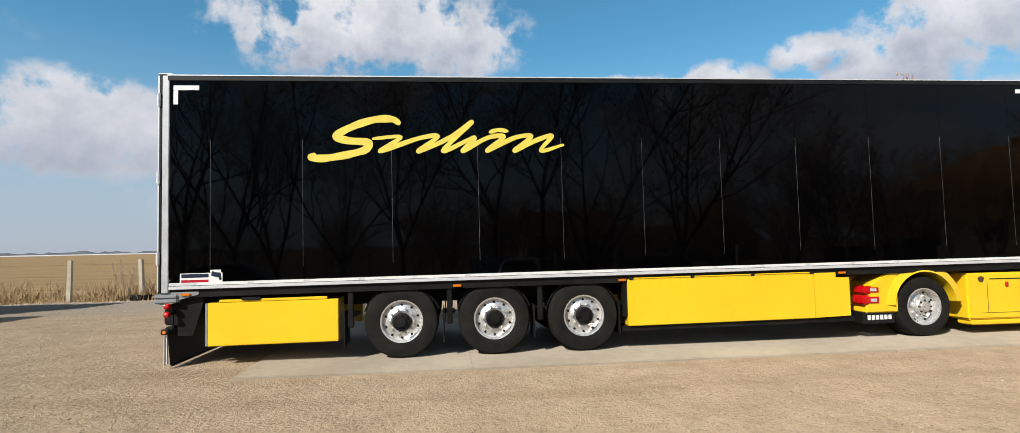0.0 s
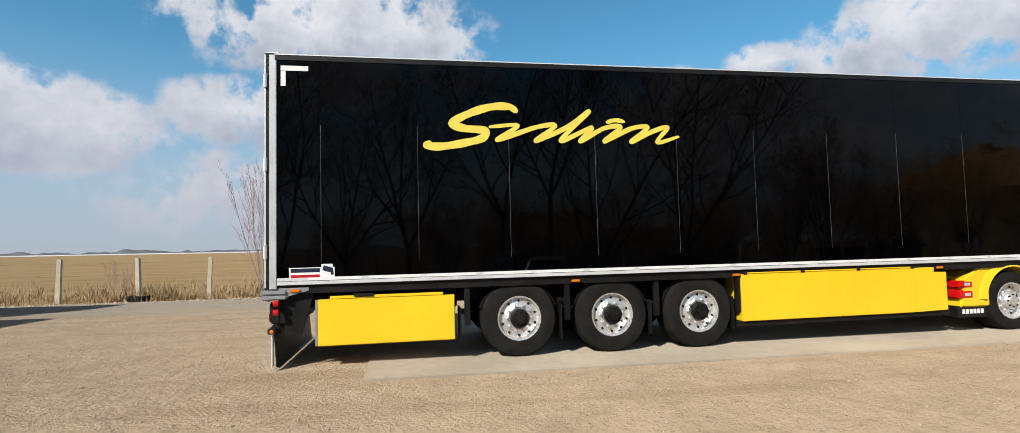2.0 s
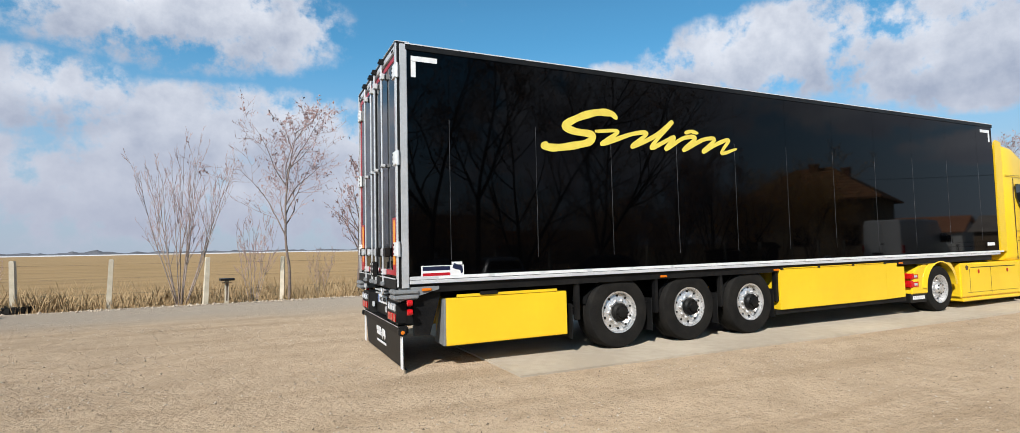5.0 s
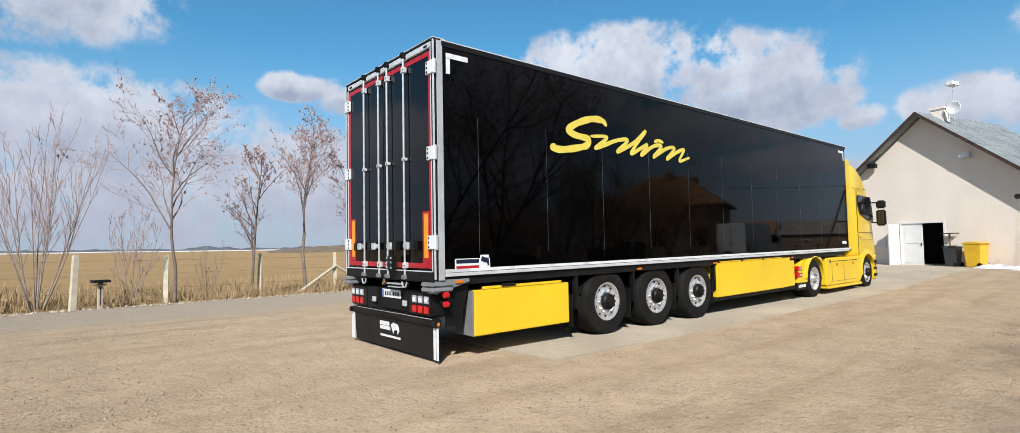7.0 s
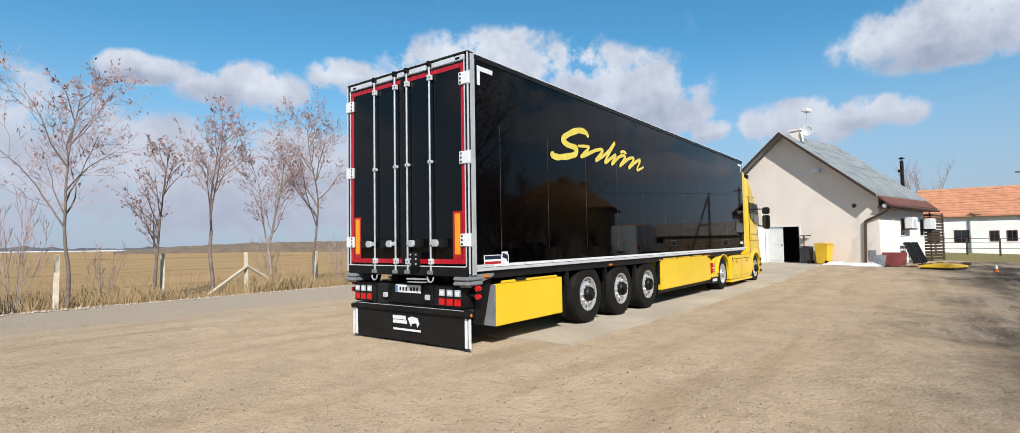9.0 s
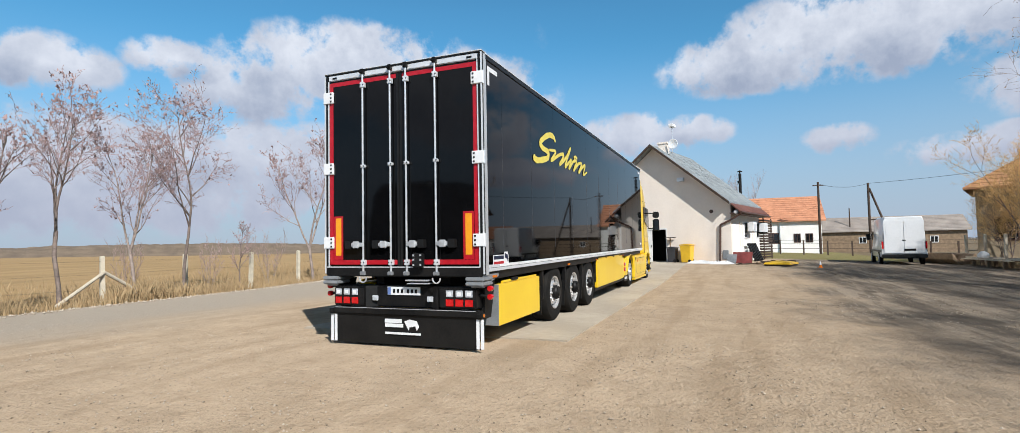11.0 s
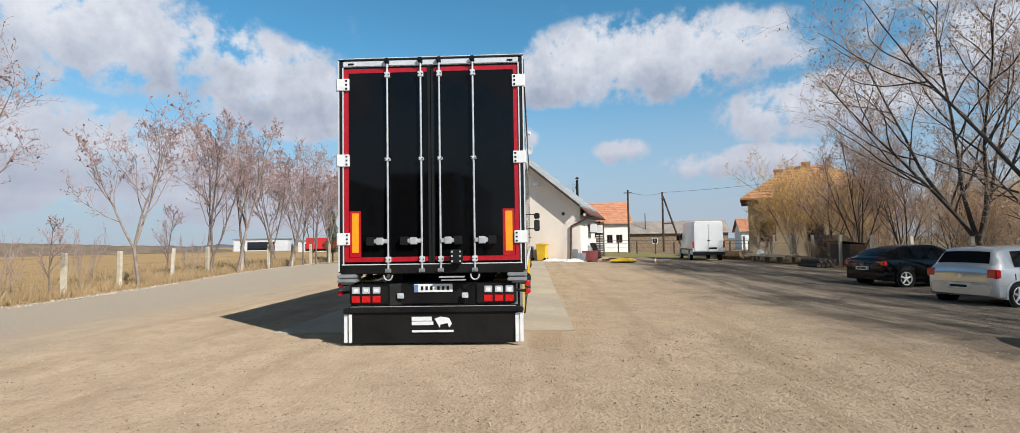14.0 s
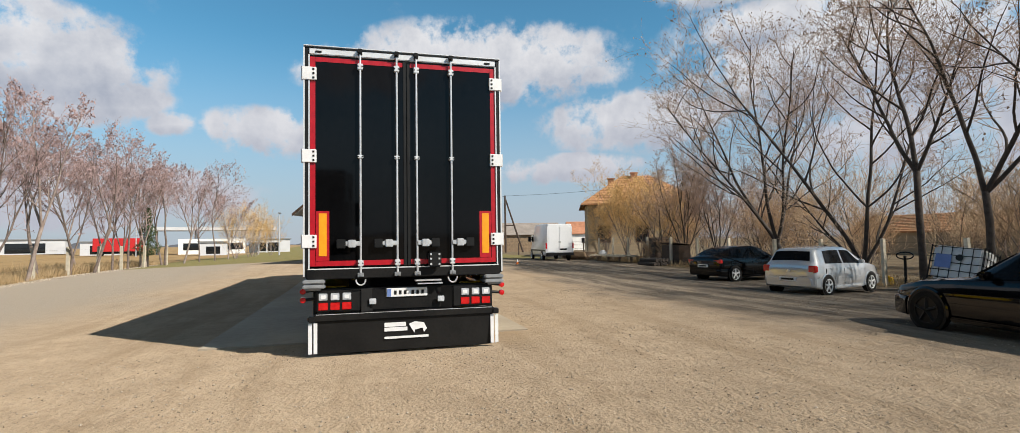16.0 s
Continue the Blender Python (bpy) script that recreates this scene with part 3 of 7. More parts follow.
    T("red_bar", boxes((0.29, 0.64, y0, y1, 1.155, 1.190)), RED_TAPE, st)
    T("blot", prism([(0.67, 1.245), (0.69, 1.305), (0.74, 1.285), (0.80, 1.270), (0.81, 1.185), (0.78, 1.175), (0.77, 1.215), (0.72, 1.225)], y0, y1), NAVY_FILM, st)


def ribbon(points, width, y, thick):
    """A brush stroke of rounded width along a smooth line in the side's plane."""
    pts = [Vector(p) for p in points]
    pts = [pts[0] * 2 - pts[1], *pts, pts[-1] * 2 - pts[-2]]
    line = []
    for i in range(1, len(pts) - 2):
        a, b, c, d = pts[i - 1 : i + 3]
        for k in range(8):
            s = k / 8
            line.append(0.5 * ((2 * b) + (c - a) * s + (2 * a - 5 * b + 4 * c - d) * s * s + (3 * b - a - 3 * c + d) * s ** 3))
    line.append(pts[-2])
    bm = bmesh.new()
    n = len(line)

    def half(i):
        return width * 0.5 * (0.6 + 0.4 * min(1.0, 8 * i / n, 8 * (n - 1 - i) / n) ** 0.5) * (1 + 0.07 * math.sin(i * 0.7))

    for i in range(n - 1):
        p, q, step = line[i], line[i + 1], i * 0.00005
        d = (q - p).normalized()
        around = []
        for centre, w, first in ((p, half(i), 90), (q, half(i + 1), -90)):
            for k in range(7):
                a = math.atan2(d.y, d.x) + radians(first + 30 * k)
                around.append((centre.x + math.cos(a) * w, centre.y + math.sin(a) * w))
        front = [bm.verts.new((u, y - thick - math.copysign(step, thick), v)) for u, v in around]
        bm.faces.new(front if thick > 0 else front[::-1])
    return bm


def mark_at(px, py):
    return (1.98 + (px - 110) / 1175 * 3.62, 2.845 + (275 - py) * 0.00312)


SWASH = [(512, 118), (480, 100), (400, 103), (300, 135), (228, 178), (280, 198), (372, 208), (360, 240), (280, 262), (180, 278), (120, 275), (130, 262)]
WAVE = [(395, 190), (520, 183), (425, 248), (600, 190), (690, 182), (600, 250), (740, 190), (850, 115), (715, 248), (860, 188), (805, 250), (920, 190), (1000, 184), (920, 250), (1050, 190), (1130, 184), (1050, 250), (1160, 200), (1230, 182), (1175, 252), (1282, 225)]
for k, (side, flip) in enumerate(((-1, 1), (1, -1))):
    for pts, w in ((SWASH, 0.105), (WAVE, 0.066), ([(935, 162), (975, 152), (1018, 158)], 0.06)):
        line = [mark_at(*p) for p in pts]
        if side > 0:
            line = [(9.0 - x, z) for x, z in line]
        y = side * (R + 0.0005)
        T("brush_stroke", ribbon(line, w, y, side * -0.004), LETTER_YELLOW, trailer, "yellow brush stroke with a rippled edge")

# rear frame and doors
header = T("rear_header", boxes((-0.01, 0.14, -R + 0.06, R - 0.06, TOP - 0.085, TOP - 0.002), bevel=0.01), SILVER, trailer)
T("header_trim", boxes((-0.016, 0.16, -R, R, TOP + 0.002, TOP + 0.016)), PLASTIC, trailer)
T("header_edge", boxes((-0.022, 0.16, -R - 0.004, R + 0.004, TOP + 0.019, TOP + 0.034), bevel=0.004), SILVER, trailer)
for y in (-1.12, 1.12):
    T("marker_lamp", boxes((-0.02, -0.01, y - 0.04, y + 0.04, TOP - 0.06, TOP - 0.035), bevel=0.004), PLASTIC, header)
sill = T("rear_sill", boxes((-0.03, 0.16, -R + 0.03, R - 0.03, 1.0, 1.135), bevel=0.012), STEEL_DARK, trailer)
T("sill_edge", boxes((-0.036, -0.031, -R + 0.05, R - 0.05, 1.128, 1.142)), SILVER, sill)
ROD_Y = (0.60, 0.13, -0.13, -0.60)
for s, name in ((1, "rear_door"), (-1, "rear_door")):
    y0, y1 = sorted((s * 0.012, s * (R - 0.06)))
    door = T(name, boxes((0.005, 0.075, y0, y1, 1.15, TOP - 0.095), bevel=0.01), DOOR_BLACK, trailer)
    e = s * (R - 0.075)
    for a, b, z0, z1 in ((e, e - s * 0.065, 1.17, TOP - 0.115), (s * 0.05, e - s * 0.067, TOP - 0.175, TOP - 0.115), (s * 0.05, e - s * 0.067, 1.17, 1.235)):
        ya, yb = sorted((a, b))
        T("red_border", boxes((0.001, 0.004, ya, yb, z0, z1)), RED_TAPE, door, "red reflective border tape")
    ya, yb = sorted((s * (R - 0.148), s * (R - 0.31)))
    plate = T("warning_plate", boxes((0.0, 0.004, ya, yb, 1.24, 1.88)), RED_TAPE, door, "amber plate with red border")
    T("amber_field", boxes((-0.003, 0.0, ya + 0.03, yb - 0.035, 1.30, 1.85)), ORANGE, plate)
    ya, yb = sorted((s * 0.003, s * 0.045))
    T("door_seal", boxes((-0.004, 0.02, ya, yb, 1.15, TOP - 0.1), bevel=0.006), FLAP, door)
    for z in (3.66, 2.59, 1.49):
        ya, yb = sorted((s * (R + 0.022), s * (R - 0.155)))
        hinge = T("hinge", boxes((-0.03, 0.004, ya, yb, z - 0.085, z + 0.085), bevel=0.006), WHITE, door)
        T("hinge_pin", rod(bmesh.new(), (0.0, s * (R + 0.018), z - 0.09), (0.0, s * (R + 0.018), z + 0.09), 0.018, 10), ROD, hinge)
        for dz in (-0.055, 0, 0.055):
            T("bolt", boxes((-0.036, -0.03, s * (R - 0.12) - 0.012, s * (R - 0.12) + 0.012, z + dz - 0.012, z + dz + 0.012)), STEEL_DARK, hinge)
    for y in ROD_Y:
        if y * s < 0:
            continue
        lock = T("lock_rod", rod(bmesh.new(), (-0.04, y, 1.02), (-0.04, y, TOP - 0.03), 0.0145, 12), ROD, door, smooth=True)
        for z in (1.2, 2.59, 3.78):
            T("rod_guide", boxes((-0.062, -0.001, y - 0.036, y + 0.036, z - (0.022 if z == 2.59 else 0.04), z + (0.022 if z == 2.59 else 0.04)), bevel=0.007), SILVER, lock)
            for d in (-0.026, 0.026):
                T("guide_bolt", boxes((-0.067, -0.0625, y + d - 0.008, y + d + 0.008, z - 0.008, z + 0.008)), STEEL_DARK, lock)
        T("cam_keeper", boxes((-0.07, -0.01, y - 0.028, y + 0.028, TOP - 0.06, TOP + 0.015), (-0.082, -0.071, y - 0.012, y + 0.04, TOP - 0.045, TOP - 0.015), bevel=0.006), STEEL_DARK, lock)
        T("bottom_keeper", boxes((-0.075, -0.03, y - 0.04, y + 0.04, 1.02, 1.075), (-0.085, -0.076, y - 0.03, y + 0.012, 1.03, 1.06), bevel=0.006), GREY_CAST, lock)
        h = 0.30 if y > 0 else -0.30
        ya, yb = sorted((y, y + h * 0.72))
        handle = T("handle", boxes((-0.07, -0.045, ya, yb, 1.425, 1.485), (-0.085, -0.05, y + h * 0.36 - 0.05, y + h * 0.36 + 0.05, 1.405, 1.505), bevel=0.008), ROD, lock)
        ya, yb = sorted((y + h * 0.62, y + h))
        T("handle_catch", boxes((-0.08, -0.001, ya, yb, 1.395, 1.515), bevel=0.01), PLASTIC, handle)
box_lock = T("lock_box", boxes((-0.14, -0.07, -0.44, -0.27, 1.13, 1.33), bevel=0.015), PLASTIC, trailer, "black lock box hung between the rods")
for y in (-0.41, -0.30):
    for z in (1.17, 1.24, 1.30):
        T("lock_stud", boxes((-0.147, -0.14, y - 0.012, y + 0.012, z - 0.012, z + 0.012)), ROD, box_lock)
for y in (0.6, -0.6):
    ring = bmesh.new()
    for k in range(10):
        a, b = math.pi * k / 10, math.pi * (k + 1) / 10
        rod(ring, (-0.05, y + 0.06 * math.cos(a), 0.99 - 0.075 * math.sin(a)), (-0.05, y + 0.06 * math.cos(b), 0.99 - 0.075 * math.sin(b)), 0.011, 6)
    T("lashing_ring", ring, ROD, trailer)
step = T("fold_step", boxes((-0.05, 0.1, -0.45, -0.1, 0.94, 0.96), (-0.05, 0.1, -0.47, -0.13, 0.90, 0.915), bevel=0.004), ROD, trailer)

# buffers, lamp carrier, underrun bar and wide mud flap
for s in (-1, 1):
    ya, yb = sorted((s * (R + 0.01), s * (R - 0.26)))
    T("buffer", boxes(*[(-0.07, 0.22 + 0.02, ya, yb, z, z + 0.055) for z in (0.885, 0.948)], bevel=0.014), GREY_CAST, trailer)
    T("buffer_bracket", prism([(0.0, 0.86), (0.5, 0.99), (0.5, 1.03), (0.0, 1.03)], s * (R - 0.02), s * (R - 0.2)), GREY_CAST, trailer)
    for z in (0.845, 0.735):
        stalk = T("side_marker", lathe([(0.004, -0.035), (0.036, -0.03), (0.04, 0.0), (0.036, 0.03), (0.004, 0.035)], 14, (0.12, s * (R - 0.01 + 0.03), z), "x"), RED_LENS, trailer, "red round marker lamp on a rubber stalk", smooth=True)
        T("stalk", rod(bmesh.new(), (0.14, s * (R - 0.2), z + 0.02), (0.14, s * (R - 0.01), z), 0.02, 8), FLAP, stalk)
    T("corner_lamp", boxes((0.0, 0.1, min(s * (R - 0.13), s * (R - 0.05)), max(s * (R - 0.13), s * (R - 0.05)), 0.455, 0.53), bevel=0.01), PLASTIC, trailer)
    T("corner_lens", lathe([(0.004, -0.004), (0.024, 0), (0.004, 0.006)], 12, (0.05, s * (R - 0.045), 0.493), "y"), AMBER_LENS, trailer, smooth=True)
    ya, yb = sorted((s * (R - 0.14), s * (R - 0.70)))
    lamp = T("rear_lamp", boxes((0.0, 0.14, ya, yb, 0.575, 0.85), bevel=0.02), PLASTIC, trailer, "rear lamp cluster with red, amber and clear lenses")
    for k in range(3):
        y = s * (R - 0.235) - s * k * 0.145
        T("red_lens", boxes((-0.012, 0.0, y - 0.06, y + 0.06, 0.605, 0.705), bevel=0.012), RED_LENS, lamp)
        T("clear_lens", boxes((-0.012, 0.0, y - 0.055, y + 0.055, 0.73, 0.825), bevel=0.012), CLEAR_LENS, lamp)
        T("lens_inner", boxes((-0.016, -0.012, y - 0.03, y + 0.03, 0.75, 0.80), bevel=0.002), WHITE, lamp)
    T("lamp_wing", prism([(0.0, s * (R - 0.702)), (0.14, s * (R - 0.702)), (0.14, s * (R - 0.86)), (0.10, s * (R - 0.86))], 0.56, 0.86, "z", bevel=0.006), FLAP, lamp)
    T("small_lamp", boxes((0.02, 0.05, s * 0.45 - 0.045, s * 0.45 + 0.045, 0.655, 0.73), bevel=0.006), CLEAR_LENS, trailer)
    ya, yb = sorted((s * (R - 0.16), s * (R - 0.05)))
    strip = T("edge_strip", boxes((0.045, 0.052, ya - 0.0, ya + 0.045, 0.05, 0.44), (0.045, 0.052, yb - 0.045, yb, 0.05, 0.44)), WHITE, trailer, "white strip at the edge of the mud flap")
T("cross_beam", boxes((0.09, 0.3, -1.15, 1.15, 0.56, 0.87), bevel=0.02), STEEL_DARK, trailer)
plate = T("number_plate", boxes((0.07, 0.085, -0.27, 0.27, 0.735, 0.85), bevel=0.004), WHITE, trailer, "white registration plate with plain dark bars")
T("plate_band", boxes((0.066, 0.07, 0.21, 0.262, 0.742, 0.843)), BLUE_FILM, plate)
for y in (0.155, 0.09, 0.025, -0.075, -0.14, -0.205):
    T("plate_bar", boxes((0.066, 0.07, y - 0.017, y + 0.017, 0.766, 0.819)), PLASTIC, plate)
T("plate_holder", boxes((0.086, 0.1, -0.3, 0.3, 0.72, 0.865), bevel=0.006), PLASTIC, trailer)
T("underrun_bar", boxes((0.02, 0.14, -1.19, 1.19, 0.45, 0.555), bevel=0.018), STEEL_DARK, trailer)
T("underrun_edge", boxes((0.012, 0.018, -1.15, 1.15, 0.545, 0.552)), ROD, trailer)
T("flap_lip", boxes((0.120, 0.134, -1.16, 1.16, 0.0285, 0.033)), ROD, trailer, "thin bright lip of the mud flap")
flap = T("mud_flap", prism([(0.055, 0.46), (0.065, 0.46), (0.10, 0.045), (0.135, 0.028), (0.13, 0.022), (0.088, 0.036)], -1.17, 1.17), FLAP, trailer, "wide black mud flap with white bars")
for x, y0, z0, z1 in ((0.046, 0.02, 0.345, 0.40), (0.05, 0.0, 0.285, 0.335), (0.055, -0.28, 0.185, 0.215)):
    T("flap_bar", boxes((x, x + 0.006, y0, 0.30, z0, z1)), WHITE, flap)
T("flap_blot", prism([(-0.02, 0.37), (-0.10, 0.40), (-0.22, 0.38), (-0.26, 0.30), (-0.22, 0.25), (-0.20, 0.31), (-0.10, 0.29), (-0.09, 0.25), (-0.06, 0.30)], 0.05, 0.056, "x"), WHITE, flap)

# chassis
T("chassis", boxes((0.3, 10.2, -0.62, -0.48, 0.72, 1.04), (0.3, 10.2, 0.48, 0.62, 0.72, 1.04), *[(x, x + 0.12, -0.5, 0.5, 0.8, 1.05) for x in (0.9, 2.0, 3.9, 5.2, 6.6, 8.0, 9.6)], (10.0, 13.3, -1.1, 1.1, 0.95, 1.04)), STEEL_DARK)
T("underbody", boxes((0.2, LEN, -1.24, 1.24, FLOOR - 0.03, FLOOR)), STEEL_DARK)
for s in (-1, 1):
    # first yellow box with its lid lip and the grey tapered end
    y0, y1 = sorted((s * (R - 0.06), s * (R - 0.50)))
    skirt = T("pallet_box", boxes((0.60, 2.34, y0, y1, 0.275, 0.865), bevel=0.008), YELLOW, trailer, "yellow pallet box behind the wheels")
    ya, yb = sorted((s * (R - 0.058), s * (R - 0.1)))
    T("box_lip", boxes((0.75, 2.19, ya, yb, 0.868, 0.905), bevel=0.004), YELLOW, skirt)
    T("box_latch", boxes((1.05, 1.30, min(s * (R - 0.04), s * (R - 0.09)), max(s * (R - 0.04), s * (R - 0.09)), 0.885, 0.93), bevel=0.008), PLASTIC, skirt)
    T("box_end", prism([(s * (R - 0.065), 0.28), (s * (R - 0.065), 0.86), (s * (R - 0.14), 0.86), (s * (R - 0.47), 0.29)], 0.57, 0.597, "x"), GREY_CAST, skirt)
    T("side_bracket", prism([(0.2, 0.43), (0.40, 0.43), (0.55, 0.95), (0.2, 0.95)], s * (R - 0.10), s * (R - 0.13)), STEEL_DARK, trailer)
    # long yellow side guard ahead of the wheels
    y0, y1 = sorted((s * (R - 0.015), s * (R - 0.50)))
    guard = T("side_guard", boxes((6.50, 9.44, y0, y1, 0.315, 1.0), bevel=0.008), YELLOW, trailer, "long yellow side box ahead of the wheels")
    T("guard_end", prism([(9.445, 0.32), (10.02, 0.335), (10.02, 0.92), (9.80, 0.925), (9.80, 1.0), (9.445, 1.0)], s * (R - 0.02), s * (R - 0.5)), YELLOW, guard)
    T("guard_top", boxes((6.6, 9.4, min(s * (R - 0.01), s * (R - 0.05)), max(s * (R - 0.01), s * (R - 0.05)), 1.003, 1.02), bevel=0.004), YELLOW, guard)
    # dark strip added beneath the guard to stand for the shade there
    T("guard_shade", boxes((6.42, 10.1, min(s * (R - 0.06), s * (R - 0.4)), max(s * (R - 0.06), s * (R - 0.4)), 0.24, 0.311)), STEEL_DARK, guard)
    for x in (6.56, 7.5, 8.45, 9.4):
        T("guard_clip", boxes((x - 0.03, x + 0.03, min(s * (R - 0.003), s * (R - 0.05)), max(s * (R - 0.003), s * (R - 0.05)), 0.99, 1.035), bevel=0.004), PLASTIC, guard)
    for x in (0.34, 4.0, 6.42, 9.9):
        T("side_lamp", boxes((x - 0.06, x + 0.06, min(s * (R - 0.02), s * (R + 0.004)), max(s * (R - 0.02), s * (R + 0.004)), 0.975, 1.01), bevel=0.006), AMBER_LENS, trailer, "small amber side marker lamp")
    T("lower_beam", boxes((0.15, 13.3, min(s * (R - 0.03), s * (R - 0.09)), max(s * (R - 0.03), s * (R - 0.09)), 0.955, 1.06)), STEEL_DARK)
    # wing brackets and small flaps between the wheels
    for x in (2.50, 3.88, 5.19, 6.46):
        bracket = T("mudguard_bracket", boxes((x - 0.03, x + 0.05, min(s * (R - 0.05), s * (R - 0.12)), max(s * (R - 0.05), s * (R - 0.12)), 0.45, 1.05), (x - 0.1, x + 0.09, min(s * (R - 0.1), s * (R - 0.5)), max(s * (R - 0.1), s * (R - 0.5)), 0.60, 0.63), bevel=0.012), STEEL_DARK)
        T("spray_flap", boxes((x - 0.09, x - 0.075, min(s * (R - 0.06), s * (R - 0.46)), max(s * (R - 0.06), s * (R - 0.46)), 0.20, 0.68)), FLAP, bracket)
    for x in (3.21, 4.53, 5.84):
        # half-round mudguard
        bm = bmesh.new()
        rows = []
        for k in range(13):
            a = math.radians(18 + 144 * k / 12)
            rows.append([bm.verts.new((x + math.cos(a) * r, s * y, 0.49 + math.sin(a) * r * 0.97)) for r, y in ((0.545, R - 0.14), (0.545, R - 0.46), (0.56, R - 0.46), (0.56, R - 0.14))])
        for a, b in zip(rows, rows[1:]):
            for k in range(4):
                bm.faces.new((a[k], a[(k + 1) % 4], b[(k + 1) % 4], b[k]))
        bmesh.ops.recalc_face_normals(bm, faces=bm.faces)
        T("mudguard", bm, FLAP)
land = T("landing_leg", boxes((10.15, 10.29, -0.85, -0.71, 0.45, 1.05), (10.1, 10.34, -0.92, -0.64, 0.42, 0.45)), STEEL_DARK)
T("landing_leg", boxes((10.15, 10.29, 0.71, 0.85, 0.45, 1.05), (10.1, 10.34, 0.64, 0.92, 0.42, 0.45)), STEEL_DARK)


def wheel(parent, x, y, z, r, width, s, rim_material, rim_r, deep=False, holes=10):
    """A lorry wheel; s is the outer side's sign."""
    o = s * width / 2
    prof = [(rim_r * 0.96, -o), (r * 0.80, -o), (r * 0.95, -o * 0.92), (r, -o * 0.72), (r, -o * 0.30), (r * 0.988, -o * 0.26), (r, -o * 0.22), (r, o * 0.22), (r * 0.988, o * 0.26), (r, o * 0.30), (r, o * 0.72), (r * 0.95, o * 0.92), (r * 0.80, o), (rim_r * 1.06, o * 0.98), (rim_r * 0.97, o * 0.93)]
    tyre = part("tyre", lathe(prof, 40, (x, y, z)), RUBBER, parent, smooth=True)
    inner = o * (0.4 if deep else 0.62)
    rim = part("rim", lathe([(rim_r, o * 0.90), (rim_r * 1.0, o * 0.985), (rim_r * 0.93, o * 0.96), (rim_r * 0.90, inner), (rim_r * 0.66, inner + s * 0.03), (rim_r * 0.52, inner + s * 0.045), (rim_r * 0.50, inner + s * 0.05), (rim_r * 0.46, inner + s * 0.045), (0.01, inner + s * 0.03)], 40, (x, y, z)), rim_material, tyre, smooth=True)
    for k in range(holes):
        a = 2 * math.pi * (k + 0.5) / holes
        c = (x + math.cos(a) * rim_r * 0.78, y + inner + s * 0.018, z + math.sin(a) * rim_r * 0.78)
        part("rim_hole", lathe([(0.016, -0.006), (0.018, 0.008), (0.001, 0.0085)] if s > 0 else [(0.016, 0.006), (0.018, -0.008), (0.001, -0.0085)], 10, c), PLASTIC, rim)
    for k in range(10):
        a = 2 * math.pi * k / 10
        nut = rod(bmesh.new(), (x + math.cos(a) * rim_r * 0.58, y + inner + s * 0.03, z + math.sin(a) * rim_r * 0.58), (x + math.cos(a) * rim_r * 0.58, y + inner + s * 0.075, z + math.sin(a) * rim_r * 0.58), 0.016, 6)
        part("wheel_nut", nut, rim_material, rim)
    hub = part("hub", lathe([(0.125, inner + s * 0.04), (0.13, inner + s * 0.10), (0.11, inner + s * 0.13), (0.075, inner + s * 0.135), (0.07, inner + s * 0.16), (0.01, inner + s * 0.165)], 20, (x, y, z)), STEEL_DARK if not deep else rim_material, rim, smooth=True)
    for k in range(8):
        a = 2 * math.pi * k / 8
        bolt = rod(bmesh.new(), (x + math.cos(a) * 0.10, y + inner + s * 0.12, z + math.sin(a) * 0.10), (x + math.cos(a) * 0.10, y + inner + s * 0.15, z + math.sin(a) * 0.10), 0.013, 6)
        part("hub_bolt", bolt, STEEL_DARK, hub)
    return tyre


for x in (3.21, 4.53, 5.84):
    for s in (-1, 1):
        wheel(trailer, x, s * (R - 0.245), 0.534 - 0.007 * x, 0.52, 0.385, s, CHROME, 0.30)
    T("axle", rod(bmesh.new(), (x, -0.9, 0.52 - 0.007 * x), (x, 0.9, 0.52 - 0.007 * x), 0.07, 12), STEEL_DARK)

# ---- tractor ----
tractor = thing("tractor_unit", "bright yellow lorry tractor with high-roof cab and chrome wheels", "lorry", pose(-0.32, 1.304, 0.02, 0, 0, -0.7))


def K(name, bm, material, parent=tractor, label="", smooth=False):
    return part(name, bm, material, parent, label, smooth)


def loft(rings, close=True):
    """Skin over rings of equal count; the end rings are capped."""
    bm = bmesh.new()
    rows = [[bm.verts.new(p) for p in ring] for ring in rings]
    k = len(rows[0])
    for a, b in zip(rows, rows[1:]):
        for i in range(k if close else k - 1):
            bm.faces.new((a[i], a[(i + 1) % k], b[(i + 1) % k], b[i]))
    if close:
        bm.faces.new(rows[0][::-1])
        bm.faces.new(rows[-1])
    bmesh.ops.recalc_face_normals(bm, faces=bm.faces)
    return bm


def section(x, half, z0, z1, r, lean=0.0):
    """A rounded upright rectangle across the vehicle."""
    pts = []
    for cy, cz, a0 in ((half - r, z0 + r, -90), (half - r - lean, z1 - r, 0), (-half + r + lean, z1 - r, 90), (-half + r, z0 + r, 180)):
        for k in range(4):
            a = radians(a0 + 30 * k)
            pts.append((x, cy + r * math.cos(a), cz + r * math.sin(a)))
    return pts


